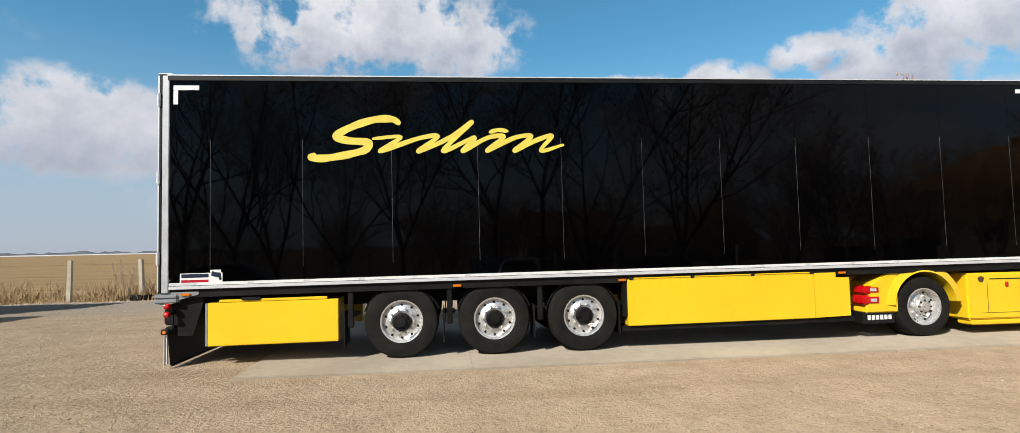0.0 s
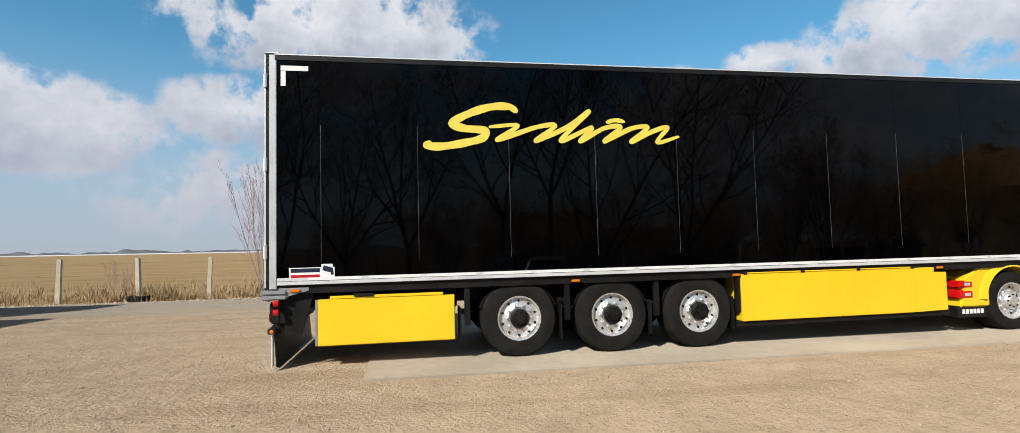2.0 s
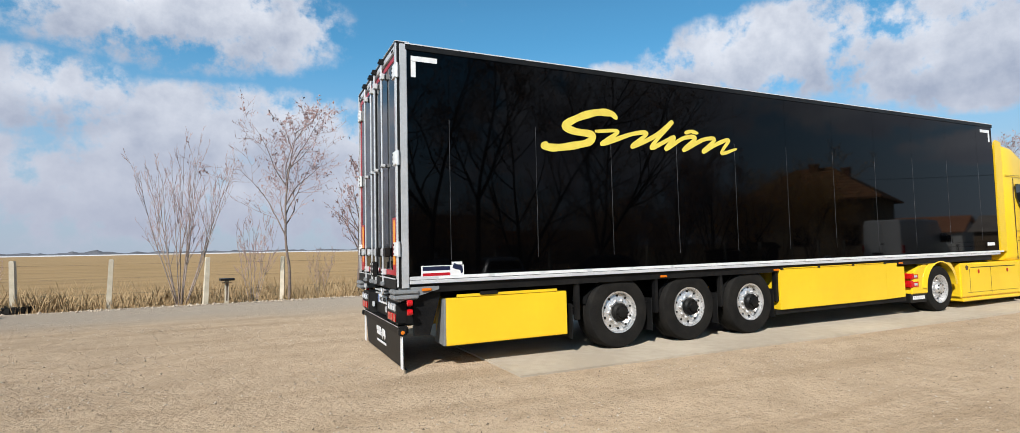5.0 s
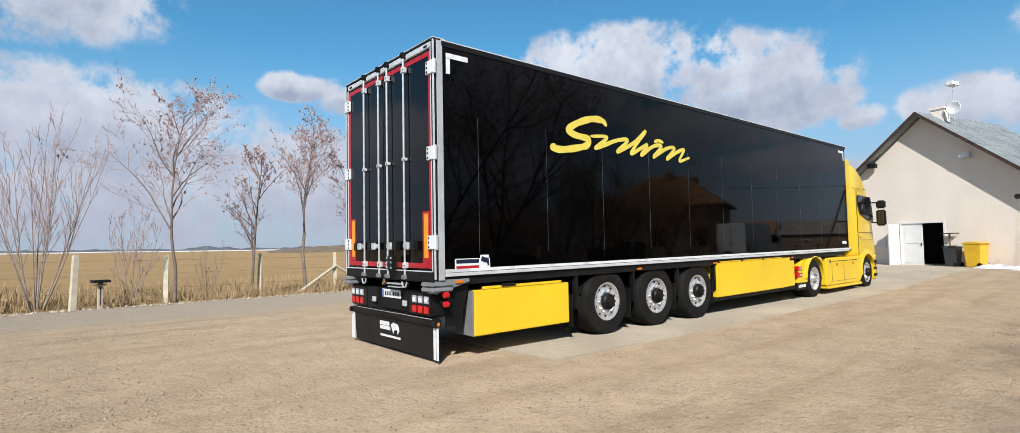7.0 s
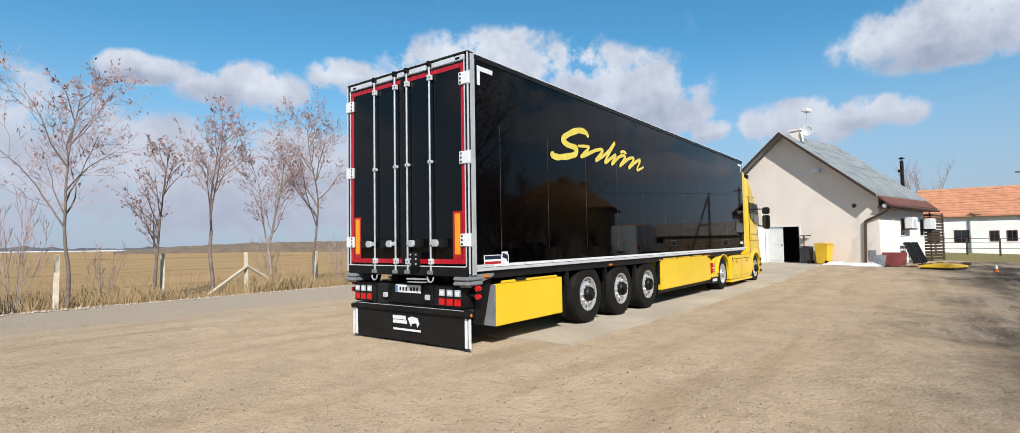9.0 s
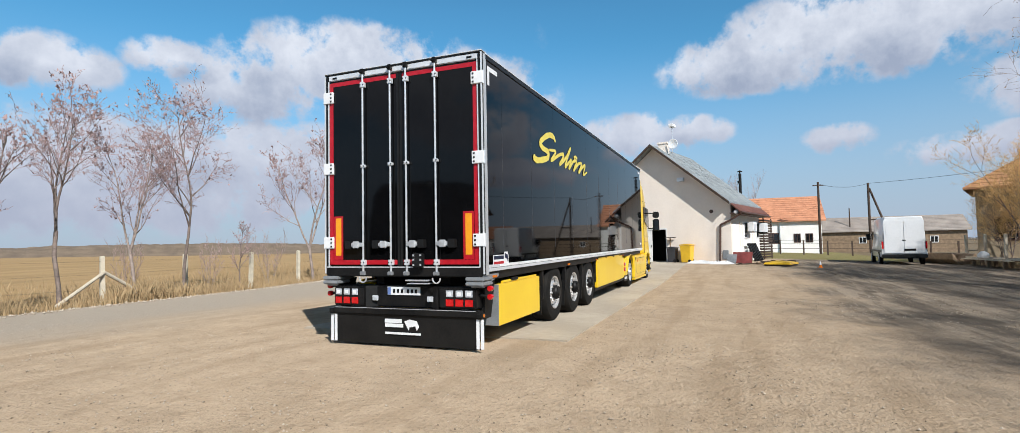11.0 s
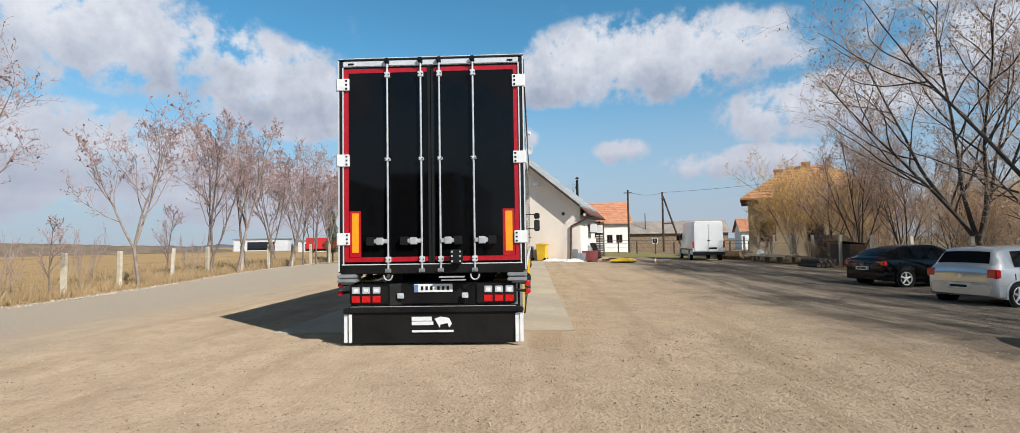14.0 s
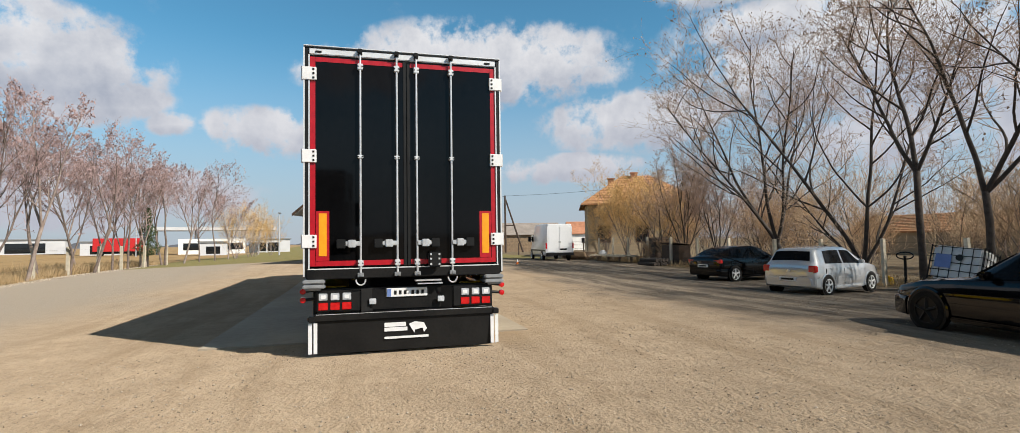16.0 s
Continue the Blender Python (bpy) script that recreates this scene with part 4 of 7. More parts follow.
K("frame_rail", boxes((10.7, 16.3, -0.45, -0.37, 0.55, 0.85), (10.7, 16.3, 0.37, 0.45, 0.55, 0.85), (10.9, 12.6, -0.5, 0.5, 0.85, 1.0)), STEEL_DARK)
K("coupling_plate", lathe([(0.01, 1.0), (0.5, 1.0), (0.5, 1.03), (0.01, 1.03)], 24, (11.75, 0, 0), "z"), STEEL_DARK)
cab = K("cab", loft([section(14.40, 1.20, 1.0, 3.60, 0.10, 0.02), section(14.48, 1.245, 0.96, 3.70, 0.14, 0.03), section(15.0, 1.25, 0.94, 3.66, 0.16, 0.05), section(15.55, 1.25, 0.92, 3.46, 0.2, 0.08), section(15.92, 1.25, 0.92, 3.18, 0.2, 0.10), section(16.14, 1.24, 0.86, 2.80, 0.2, 0.09), section(16.32, 1.22, 0.75, 1.95, 0.16, 0.05), section(16.40, 1.16, 0.6, 1.62, 0.14, 0.03)]), YELLOW, smooth=True)
K("roof_spoiler", loft([section(14.38, 1.12, 3.3, 3.77, 0.12, 0.06), section(14.9, 1.10, 3.3, 3.73, 0.14, 0.08), section(15.5, 1.0, 3.1, 3.50, 0.1, 0.1)]), YELLOW, smooth=True)
K("sun_visor", prism([(16.05, 2.98), (16.30, 2.86), (16.31, 2.80), (16.06, 2.90)], -1.05, 1.05, bevel=0.01), PLASTIC)
K("front_grille", boxes(*[(16.36, 16.43, -0.95, 0.95, 0.78 + 0.17 * i, 0.91 + 0.17 * i) for i in range(5)], bevel=0.015), PLASTIC)
K("bumper", loft([section(15.98, 1.25, 0.24, 0.95, 0.08), section(16.25, 1.25, 0.22, 0.95, 0.1), section(16.46, 1.15, 0.22, 0.78, 0.1)]), YELLOW, smooth=True)
K("windscreen", prism([(16.17, 2.74), (16.335, 1.9), (16.355, 1.9), (16.19, 2.74)], -1.02, 1.02), GLASS_DARK)
for s in (-1, 1):
    ya, yb = sorted((s * 1.243, s * 1.256))
    K("side_window", prism([(14.90, 2.70), (14.98, 2.77), (15.98, 2.74), (16.12, 2.3), (16.17, 1.99), (15.55, 2.10), (15.06, 2.22), (14.93, 2.45)], s * 1.22, s * 1.257), GLASS_DARK)
    K("window_post", boxes((15.36, 15.40, min(s * 1.25, s * 1.262), max(s * 1.25, s * 1.262), 2.15, 2.74)), PLASTIC)
    K("door_seam", boxes((14.80, 14.812, ya, yb, 1.02, 2.9), (14.80, 16.0, ya, yb, 1.66, 1.67), (14.86, 16.0, ya, yb, 1.44, 1.448), (14.48, 15.7, ya, yb, 2.96, 2.968)), BROWN_TRIM)
    K("door_handle", boxes((14.9, 15.1, min(s * 1.25, s * 1.275), max(s * 1.25, s * 1.275), 1.53, 1.58), bevel=0.008), YELLOW)
    for i in range(3):
        K("entry_step", boxes((15.98, 16.26, min(s * 1.255, s * 1.275), max(s * 1.255, s * 1.275), 0.34 + 0.2 * i, 0.42 + 0.2 * i), bevel=0.01), PLASTIC)
    mirror = K("mirror_arm", rod(rod(bmesh.new(), (15.98, s * 1.24, 2.58), (15.82, s * 1.55, 2.56), 0.02, 8), (16.05, s * 1.24, 1.98), (15.82, s * 1.55, 1.95), 0.02, 8), PLASTIC, tractor, "black mirror arm")
    K("mirror_head", boxes((15.72, 15.86, min(s * 1.46, s * 1.70), max(s * 1.46, s * 1.70), 1.86, 2.34), (15.72, 15.86, min(s * 1.46, s * 1.70), max(s * 1.46, s * 1.70), 2.38, 2.62), bevel=0.035), PLASTIC, mirror)
    K("mirror_glass", boxes((15.712, 15.718, min(s * 1.49, s * 1.67), max(s * 1.49, s * 1.67), 1.90, 2.30)), GLASS_DARK, mirror)
    # side air deflector behind the cab
    K("air_deflector", prism([(14.12, 1.2), (14.40, 1.2), (14.40, 3.72), (14.20, 3.76), (14.12, 3.70)], s * 1.235, s * 1.20), YELLOW)
    K("cab_gap", boxes((13.96, 14.11, min(s * 1.0, s * 1.15), max(s * 1.0, s * 1.15), 1.2, 3.6)), PLASTIC)
    # skirt between the wheels
    sk = K("side_skirt", boxes((12.36, 14.80, min(s * 1.26, s * 0.8), max(s * 1.26, s * 0.8), 0.24, 0.98), bevel=0.03), YELLOW, tractor, "yellow full-length side skirt")
    ya, yb = sorted((s * 1.258, s * 1.264))
    K("skirt_stripe", boxes((12.75, 14.6, ya, yb, 0.872, 0.888)), PLASTIC, sk)
    K("skirt_panel_line", boxes((13.55, 13.556, ya, yb, 0.3, 0.86), (12.6, 14.7, ya, yb, 0.345, 0.351), (12.7, 12.706, ya, yb, 0.36, 0.84)), BROWN_TRIM, sk)
    for x in (13.05, 14.25):
        K("skirt_catch", boxes((x - 0.03, x + 0.03, min(s * 1.255, s * 1.275), max(s * 1.255, s * 1.275), 0.745, 0.83), bevel=0.01), RED_PAINT, sk)
    K("skirt_emblem", prism([(12.60, 0.93), (12.66, 0.90), (12.63, 0.83), (12.57, 0.83), (12.54, 0.90)], s * 1.258, s * 1.264), BROWN_TRIM, sk)
    K("skirt_edge", boxes((12.4, 14.9, min(s * 1.27, s * 1.0), max(s * 1.27, s * 1.0), 0.16, 0.236), bevel=0.015), YELLOW, sk)
    # wheel arches
    for cx, r0, r1, a0, a1 in ((11.62, 0.525, 0.64, 5, 178), (15.5, 0.53, 0.68, -8, 188)):
        bm = bmesh.new()
        rows = []
        for k in range(21):
            a = radians(a0 + (a1 - a0) * k / 20)
            rows.append([bm.verts.new((cx + math.cos(a) * r, s * y, 0.50 + math.sin(a) * r)) for r, y in ((r0, 1.275), (r0, 0.75), (r1, 0.75), (r1, 1.25))])
        for a, b in zip(rows, rows[1:]):
            for k in range(4):
                bm.faces.new((a[k], a[(k + 1) % 4], b[(k + 1) % 4], b[k]))
        bm.faces.new(rows[0])
        bm.faces.new(rows[-1][::-1])
        bmesh.ops.recalc_face_normals(bm, faces=bm.faces)
        K("wheel_arch", bm, YELLOW, tractor, smooth=True)
    K("arch_fill", prism([(14.80, 0.25), (14.98, 0.4), (14.93, 0.95), (14.8, 0.99)], s * 1.25, s * 0.9), YELLOW)
    K("arch_fill", prism([(16.08, 0.28), (16.25, 0.28), (16.25, 0.98), (16.05, 0.9)], s * 1.25, s * 0.9), YELLOW)
    K("rear_wing", prism([(10.62, 0.40), (11.18, 0.40), (11.18, 0.95), (11.40, 1.1), (11.1, 1.07), (10.72, 0.86)], s * 1.24, s * 0.72, bevel=0.02), YELLOW)
    tail = K("tail_lamp", boxes((10.60, 10.86, min(s * 1.252, s * 1.0), max(s * 1.252, s * 1.0), 0.70, 0.82), (10.58, 10.86, min(s * 1.252, s * 1.0), max(s * 1.252, s * 1.0), 0.535, 0.675), bevel=0.02), RED_LENS, tractor, "stacked red tail lamp blocks")
    for z in (0.74, 0.58):
        K("lamp_lens", boxes((10.70, 10.80, min(s * 1.25, s * 1.256), max(s * 1.25, s * 1.256), z, z + 0.045)), CLEAR_LENS, tail)
    rear_flap = K("rear_flap", boxes((10.56, 10.60, min(s * 1.24, s * 0.6), max(s * 1.24, s * 0.6), 0.24, 0.42), (10.60, 11.1, min(s * 1.24, s * 1.22), max(s * 1.24, s * 1.22), 0.24, 0.40)), FLAP, tractor, "black flap with a row of pale bars")
    ya, yb = sorted((s * 1.24, s * 1.245))
    for i in range(6):
        K("flap_bar", boxes((10.64 + 0.07 * i, 10.69 + 0.07 * i, ya, yb, 0.30, 0.37)), WHITE, rear_flap)
    wheel(tractor, 11.62, s * 1.02, 0.475, 0.475, 0.44, s, CHROME, 0.29, deep=True, holes=8)
    wheel(tractor, 15.5, s * 1.07, 0.475, 0.475, 0.315, s, CHROME, 0.29, holes=10)
K("battery_box", boxes((10.66, 10.95, -0.75, 0.75, 0.5, 0.95), bevel=0.02), YELLOW)
K("rear_lamp_bar", boxes((13.3, 13.4, -1.0, 1.0, 1.0, 1.1), bevel=0.01), RED_LENS)


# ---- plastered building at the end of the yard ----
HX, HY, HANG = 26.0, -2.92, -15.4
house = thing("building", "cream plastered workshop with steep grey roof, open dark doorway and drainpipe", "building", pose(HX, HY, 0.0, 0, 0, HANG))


def H(name, bm, material, parent=house, label="", smooth=False):
    return part(name, bm, material, parent, label, smooth)


# local x runs along the ridge, local y across the gable from the near corner
W0, GW, GL, EAVE, APEX, MID = -0.43, 8.23, 6.6, 3.6, 7.2, 3.9
G0 = 0.0
# gable wall with the doorway left open, as pieces round the opening
D0, D1, DT = 3.22, 5.10, 2.27
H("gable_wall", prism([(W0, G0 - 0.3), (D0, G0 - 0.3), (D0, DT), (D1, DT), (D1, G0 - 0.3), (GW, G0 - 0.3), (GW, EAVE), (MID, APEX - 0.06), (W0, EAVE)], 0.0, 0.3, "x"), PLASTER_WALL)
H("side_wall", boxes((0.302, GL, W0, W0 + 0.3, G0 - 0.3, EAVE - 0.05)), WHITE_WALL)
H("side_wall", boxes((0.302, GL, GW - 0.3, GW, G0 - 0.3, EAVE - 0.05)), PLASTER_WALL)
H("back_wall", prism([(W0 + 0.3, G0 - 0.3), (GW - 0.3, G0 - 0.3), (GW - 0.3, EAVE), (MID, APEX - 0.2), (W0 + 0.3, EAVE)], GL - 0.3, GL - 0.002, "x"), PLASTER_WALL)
H("inner_floor", boxes((0.302, GL - 0.3, 0.3, GW - 0.3, 0.15, 0.24)), DARK_INSIDE)
H("inner_ceiling", boxes((0.302, GL - 0.3, 0.3, GW - 0.3, 2.9, 2.95)), DARK_INSIDE)
H("inner_wall", boxes((2.2, 2.3, 0.3, GW - 0.3, 0.24, 2.9)), DARK_INSIDE)
slope = (APEX - EAVE) / (MID - W0)
for s in (0, 1):
    e, m = (W0 - 0.1, MID) if s == 0 else (GW + 0.45, MID)
    ze, zm = EAVE - (0.1 if s == 0 else 0.45) * slope, APEX
    roof = H("roof", prism([(e, ze), (m, zm), (m, zm + 0.10), (e, ze + 0.10)], -0.56, GL + 0.3, "x"), ROOF_GREY)
    H("barge_board", prism([(e, ze - 0.06), (m, zm - 0.06), (m, zm + 0.10), (e, ze + 0.10)], -0.61, -0.562, "x"), DARK_WOOD, roof)
    # standing seams of the sheet roof
    n = 19
    for k in range(n):
        x = -0.2 + k * (GL + 0.3) / n
        a, b = Vector((x, e, ze + 0.105)), Vector((x, m, zm + 0.105))
        H("roof_seam", rod(bmesh.new(), a, b, 0.022, 6), ROOF_GREY, roof)
    for k in range(1, 6):
        y, z = e + (m - e) * k / 6, ze + (zm - ze) * k / 6 + 0.11
        H("roof_lap", rod(bmesh.new(), (-0.57, y, z), (GL + 0.28, y, z), 0.018, 6), ROOF_GREY, roof)
# lower tiled eave along the side with brown gutter
eave = H("tiled_eave", prism([(-0.98, 3.02), (-0.50, 3.50), (-0.40, 3.66), (-1.0, 3.12)], -0.30, GL + 0.35, "x"), TILE_BROWN)
H("eave_soffit", boxes((-0.2, GL + 0.3, -0.92, W0 - 0.003, 2.94, 3.01)), BROWN_TRIM)
gut = bmesh.new()
rod(gut, (-0.28, -1.05, 3.03), (GL + 0.3, -1.05, 2.98), 0.06, 10)
H("gutter", gut, BROWN_TRIM)
pipe = bmesh.new()
for a, b in (((-0.2, -1.03, 2.98), (-0.14, -0.62, 2.70)), ((-0.14, -0.62, 2.70), (-0.08, 0.12, 2.36)), ((-0.08, 0.12, 2.36), (-0.08, 0.2, 0.1))):
    rod(pipe, a, b, 0.055, 10)
H("drainpipe", pipe, BROWN_TRIM)
# doorway: frame, white leaf, dark open half
dframe = H("door_frame", boxes((-0.03, 0.12, D0, D0 + 0.07, 0.2, DT), (-0.03, 0.12, D1 - 0.07, D1, 0.2, DT), (-0.03, 0.12, D0 + 0.07, D1 - 0.07, DT - 0.07, DT), bevel=0.005), DOOR_WHITE)
leaf = H("door_leaf", boxes((0.02, 0.07, 4.16, D1 - 0.07, 0.22, DT - 0.075), bevel=0.005), DOOR_WHITE, house, "closed white door leaf")
H("leaf_panel", boxes((0.005, 0.018, 4.28, 4.9, 1.28, 2.05), (0.005, 0.018, 4.28, 4.9, 0.38, 1.12), bevel=0.006), DOOR_WHITE, leaf)
H("door_handle", boxes((-0.02, 0.02, 4.2, 4.23, 1.15, 1.3), bevel=0.005), STEEL_DARK, leaf)
H("open_leaf", boxes((-0.85, -0.03, D1 + 0.02, D1 + 0.07, 0.23, DT - 0.08), bevel=0.005), DOOR_WHITE, house, "white door leaf swung open")
# wall lamps on the gable
for y, z, mat_ in ((2.23, 5.05, SILVER), (6.1, 5.1, STEEL_DARK)):
    lamp = H("flood_lamp", boxes((-0.34, -0.12, y - 0.2, y + 0.2, z - 0.1, z + 0.12), bevel=0.02), mat_)
    H("lamp_arm", rod(bmesh.new(), (0.0, y, z - 0.02), (-0.14, y, z), 0.02, 8), STEEL_DARK, lamp)
    H("lamp_glass", boxes((-0.32, -0.14, y - 0.17, y + 0.17, z - 0.105, z - 0.101)), CLEAR_LENS, lamp)
H("round_vent", lathe([(0.01, -0.02), (0.1, -0.02), (0.11, 0.0), (0.1, 0.01)], 16, (0, 0.62, 3.14), "x"), BROWN_TRIM)
H("junction_box", boxes((-0.08, 0.0, 5.75, 6.05, 1.1, 1.5), bevel=0.01), SILVER)
H("meter_cupboard", boxes((-0.04, 0.0, -0.25, 0.05, 0.45, 0.95), bevel=0.01), GREY_CAST)
# windows and air conditioners on the side
for x, ww in ((2.75, 0.62), (5.75, 0.62)):
    w = H("window", boxes((x, x + ww, W0 - 0.03, W0 + 0.05, 1.6, 2.6), bevel=0.004), DOOR_WHITE)
    H("pane", boxes((x + 0.07, x + ww - 0.07, W0 - 0.036, W0 - 0.031, 1.67, 2.53)), GLASS_DARK, w)
for x in (1.7, 4.6):
    H("wall_niche", boxes((x, x + 0.06, W0 - 0.05, W0 - 0.002, 1.1, 2.55), (x + 0.5, x + 0.56, W0 - 0.05, W0 - 0.002, 1.1, 2.55), (x + 0.06, x + 0.5, W0 - 0.05, W0 - 0.002, 2.49, 2.55)), PLASTER_WALL)
for x in (3.15, 6.15):
    ac = H("air_conditioner", boxes((x, x + 0.85, W0 - 0.45, W0 - 0.1, 2.0, 2.58), bevel=0.02), WHITE)
    H("fan_grille", lathe([(0.01, -0.01), (0.2, -0.01), (0.21, 0.0), (0.2, 0.005)], 20, (x + 0.33, W0 - 0.452, 2.29)), SILVER, ac)
    H("wall_bracket", boxes((x + 0.1, x + 0.14, W0 - 0.45, W0, 1.95, 1.998), (x + 0.7, x + 0.74, W0 - 0.45, W0, 1.95, 1.998)), STEEL_DARK, ac)
H("eave_lamp", lathe([(0.01, -0.1), (0.1, -0.08), (0.12, 0.0), (0.1, 0.05), (0.01, 0.06)], 14, (-0.15, -0.75, 3.05), "x"), WHITE)
# chimney, dish and mast
ch = H("chimney", boxes((0.65, 1.15, MID - 0.55, MID - 0.05, 6.4, 7.45), (0.6, 1.2, MID - 0.62, MID + 0.02, 7.45, 7.55)), PLASTER_WALL)
dish = H("satellite_dish", lathe([(0.01, 0.06), (0.14, 0.05), (0.28, 0.0), (0.30, -0.02), (0.28, -0.03), (0.12, 0.02), (0.01, 0.03)], 24, (0.55, MID - 1.0, 7.35), "x"), WHITE, house, "white satellite dish", smooth=True)
H("mast", rod(bmesh.new(), (0.9, MID - 0.85, 6.2), (0.9, MID - 0.85, 8.5), 0.022, 8), ROD)
H("antenna", boxes((0.6, 1.15, MID - 1.0, MID - 0.7, 8.42, 8.62), bevel=0.03), WHITE)


def at_house(x, y):
    p = pose(HX, HY, 0, 0, 0, HANG) @ Vector((x, y, 0))
    return p.x, p.y


def stand(x, y, turn=0.0, lift=0.0):
    return pose(x, y, gz(x, y) + lift, 0, 0, turn)


def wheelie_bin(material, label, x, y, w, d, h):
    b = thing("wheeled_bin", label, "bin", stand(x, y, HANG + 180), "bins by the door")
    part("body", loft([[(-w * k / 2, -d * k / 2, z), (w * k / 2, -d * k / 2, z), (w * k / 2, d * k / 2, z), (-w * k / 2, d * k / 2, z)] for k, z in ((0.80, 0.04), (0.9, h * 0.55), (1.0, h * 0.9))]), material, b)
    part("lid", prism([(-d / 2 - 0.03, h * 0.905), (d / 2 + 0.03, h * 0.905), (d / 2 + 0.02, h * 0.95), (0, h), (-d / 2 - 0.03, h * 0.96)], -w / 2 - 0.02, w / 2 + 0.02, "x", bevel=0.008), material, b)
    for s in (-1, 1):
        part("wheel", lathe([(0.01, -0.025), (0.09, -0.025), (0.1, 0), (0.09, 0.025), (0.01, 0.025)], 14, (s * w * 0.42, d * 0.38, 0.1), "x"), RUBBER, b)
    part("handle_bar", rod(bmesh.new(), (-w / 2, d / 2 + 0.05, h * 0.93), (w / 2, d / 2 + 0.05, h * 0.93), 0.016, 8), material, b)
    return b


wheelie_bin(BIN_GREY, "dark grey wheeled bin beside the doorway", *at_house(-0.55, 2.72), 0.5, 0.5, 0.92)
wheelie_bin(BIN_YELLOW, "bright yellow wheeled bin beside the doorway", *at_house(-0.6, 1.85), 0.72, 0.6, 1.08)
x, y = at_house(-0.25, 2.95)
sign = thing("feeder_post", "small wooden table post against the wall", "post", stand(x, y, HANG))
part("post", boxes((-0.03, 0.03, -0.03, 0.03, 0, 1.42), bevel=0.004), WOOD, sign)
part("top_board", boxes((-0.16, 0.16, -0.3, 0.3, 1.42, 1.46), bevel=0.006), DARK_WOOD, sign)

# clutter along the wall: sheets, boards, pallet, covered heap, cone
rr = random.Random(11)
for i, (lx, ly, sx, sy, sz, m_, lab) in enumerate(((-1.0, 0.95, 0.8, 1.6, 0.20, WHITE, "crumpled white plastic sheeting on the ground"), (-1.3, -0.25, 0.75, 1.2, 0.22, WHITE, "crumpled white plastic sheeting on the ground"))):
    x, y = at_house(lx, ly)
    b = thing("plastic_sheet", lab, "sheet", stand(x, y, HANG + 8 * i))
    bm = bmesh.new()
    n = 24
    rows = []
    for j in range(n + 1):
        row = []
        for k in range(n + 1):
            u, v = 2 * j / n - 1, 2 * k / n - 1
            fall = max(0.0, (1 - abs(u) ** 3) * (1 - abs(v) ** 3))
            row.append(bm.verts.new((u * sx / 2, v * sy / 2, sz * fall * (0.62 + 0.5 * noise.noise((u * 2 + i, v * 2, i)) + 0.42 * noise.noise((u * 6, v * 6 + i, 3))) + 0.005)))
        rows.append(row)
    for a, c in zip(rows, rows[1:]):
        for k in range(n):
            bm.faces.new((a[k], c[k], c[k + 1], a[k + 1]))
    part("sheet", bm, m_, b, smooth=True)
for lx, ly, w, h, lean, m_, lab in ((-0.35, -1.0, 1.0, 0.62, 30, MAROON, "dark red board leaning on the wall"), (-0.75, -0.55, 0.5, 0.5, 35, GREY_CAST, "grey board leaning on the wall")):
    x, y = at_house(lx, ly)
    b = thing("board", lab, "board", stand(x, y, HANG - 90))
    part("panel", prism([(0, 0), (h * math.sin(radians(lean)), h), (h * math.sin(radians(lean)) + 0.03, h), (0.03, 0)], -w / 2, w / 2, "x"), m_, b)
for lx in (2.95, 4.05):
    x, y = at_house(lx, -1.0)
    pal = thing("pallet", "black plastic pallet leaning against the wall", "pallet", pose(x, y, gz(x, y), 68, 0, HANG), "pallets")
    for k in range(6):
        part("slat", boxes((-0.38, 0.38, k * 0.2, k * 0.2 + 0.11, 0.0, 0.025)), PLASTIC, pal)
    for k in (-0.36, -0.03, 0.3):
        part("bearer", boxes((k, k + 0.07, 0, 1.12, 0.026, 0.12)), PLASTIC, pal)
x, y = at_house(10.2, 1.5)
flue = thing("flue_pipe", "tall grey metal flue pipe standing behind the building", "flue", stand(x, y, HANG))
part("pipe", rod(bmesh.new(), (0, 0, -0.1), (0, 0, 6.1), 0.10, 12), STEEL_DARK, flue)
part("cap", lathe([(0.01, 6.34), (0.17, 6.26), (0.17, 6.22), (0.01, 6.2)], 12, axis="z"), STEEL_DARK, flue)
part("cap_leg", boxes((-0.1, -0.08, -0.02, 0.02, 6.05, 6.24), (0.08, 0.1, -0.02, 0.02, 6.05, 6.24)), STEEL_DARK, flue)
part("bracket", boxes((-0.45, 0.2, -0.03, 0.03, 5.35, 5.42), (-0.5, -0.38, -0.06, 0.06, 5.36, 5.52)), STEEL_DARK, flue)
x, y = at_house(7.95, -0.2)
rack = thing("wood_rack", "tall dark slatted timber rack beside the building", "rack", stand(x, y, HANG))
for k in range(15):
    part("slat", boxes((-1.15, 1.15, -0.52, -0.49, 0.1 + k * 0.17, 0.22 + k * 0.17)), DARK_WOOD, rack)
    part("side_slat", boxes((-1.18, -1.152, -0.5, 0.5, 0.1 + k * 0.17, 0.22 + k * 0.17)), DARK_WOOD, rack)
for px, py in ((-1.15, -0.48), (1.1, -0.48), (-1.15, 0.48), (1.1, 0.48)):
    part("upright", boxes((px, px + 0.06, py - 0.0, py + 0.06, 0, 2.7)), DARK_WOOD, rack)
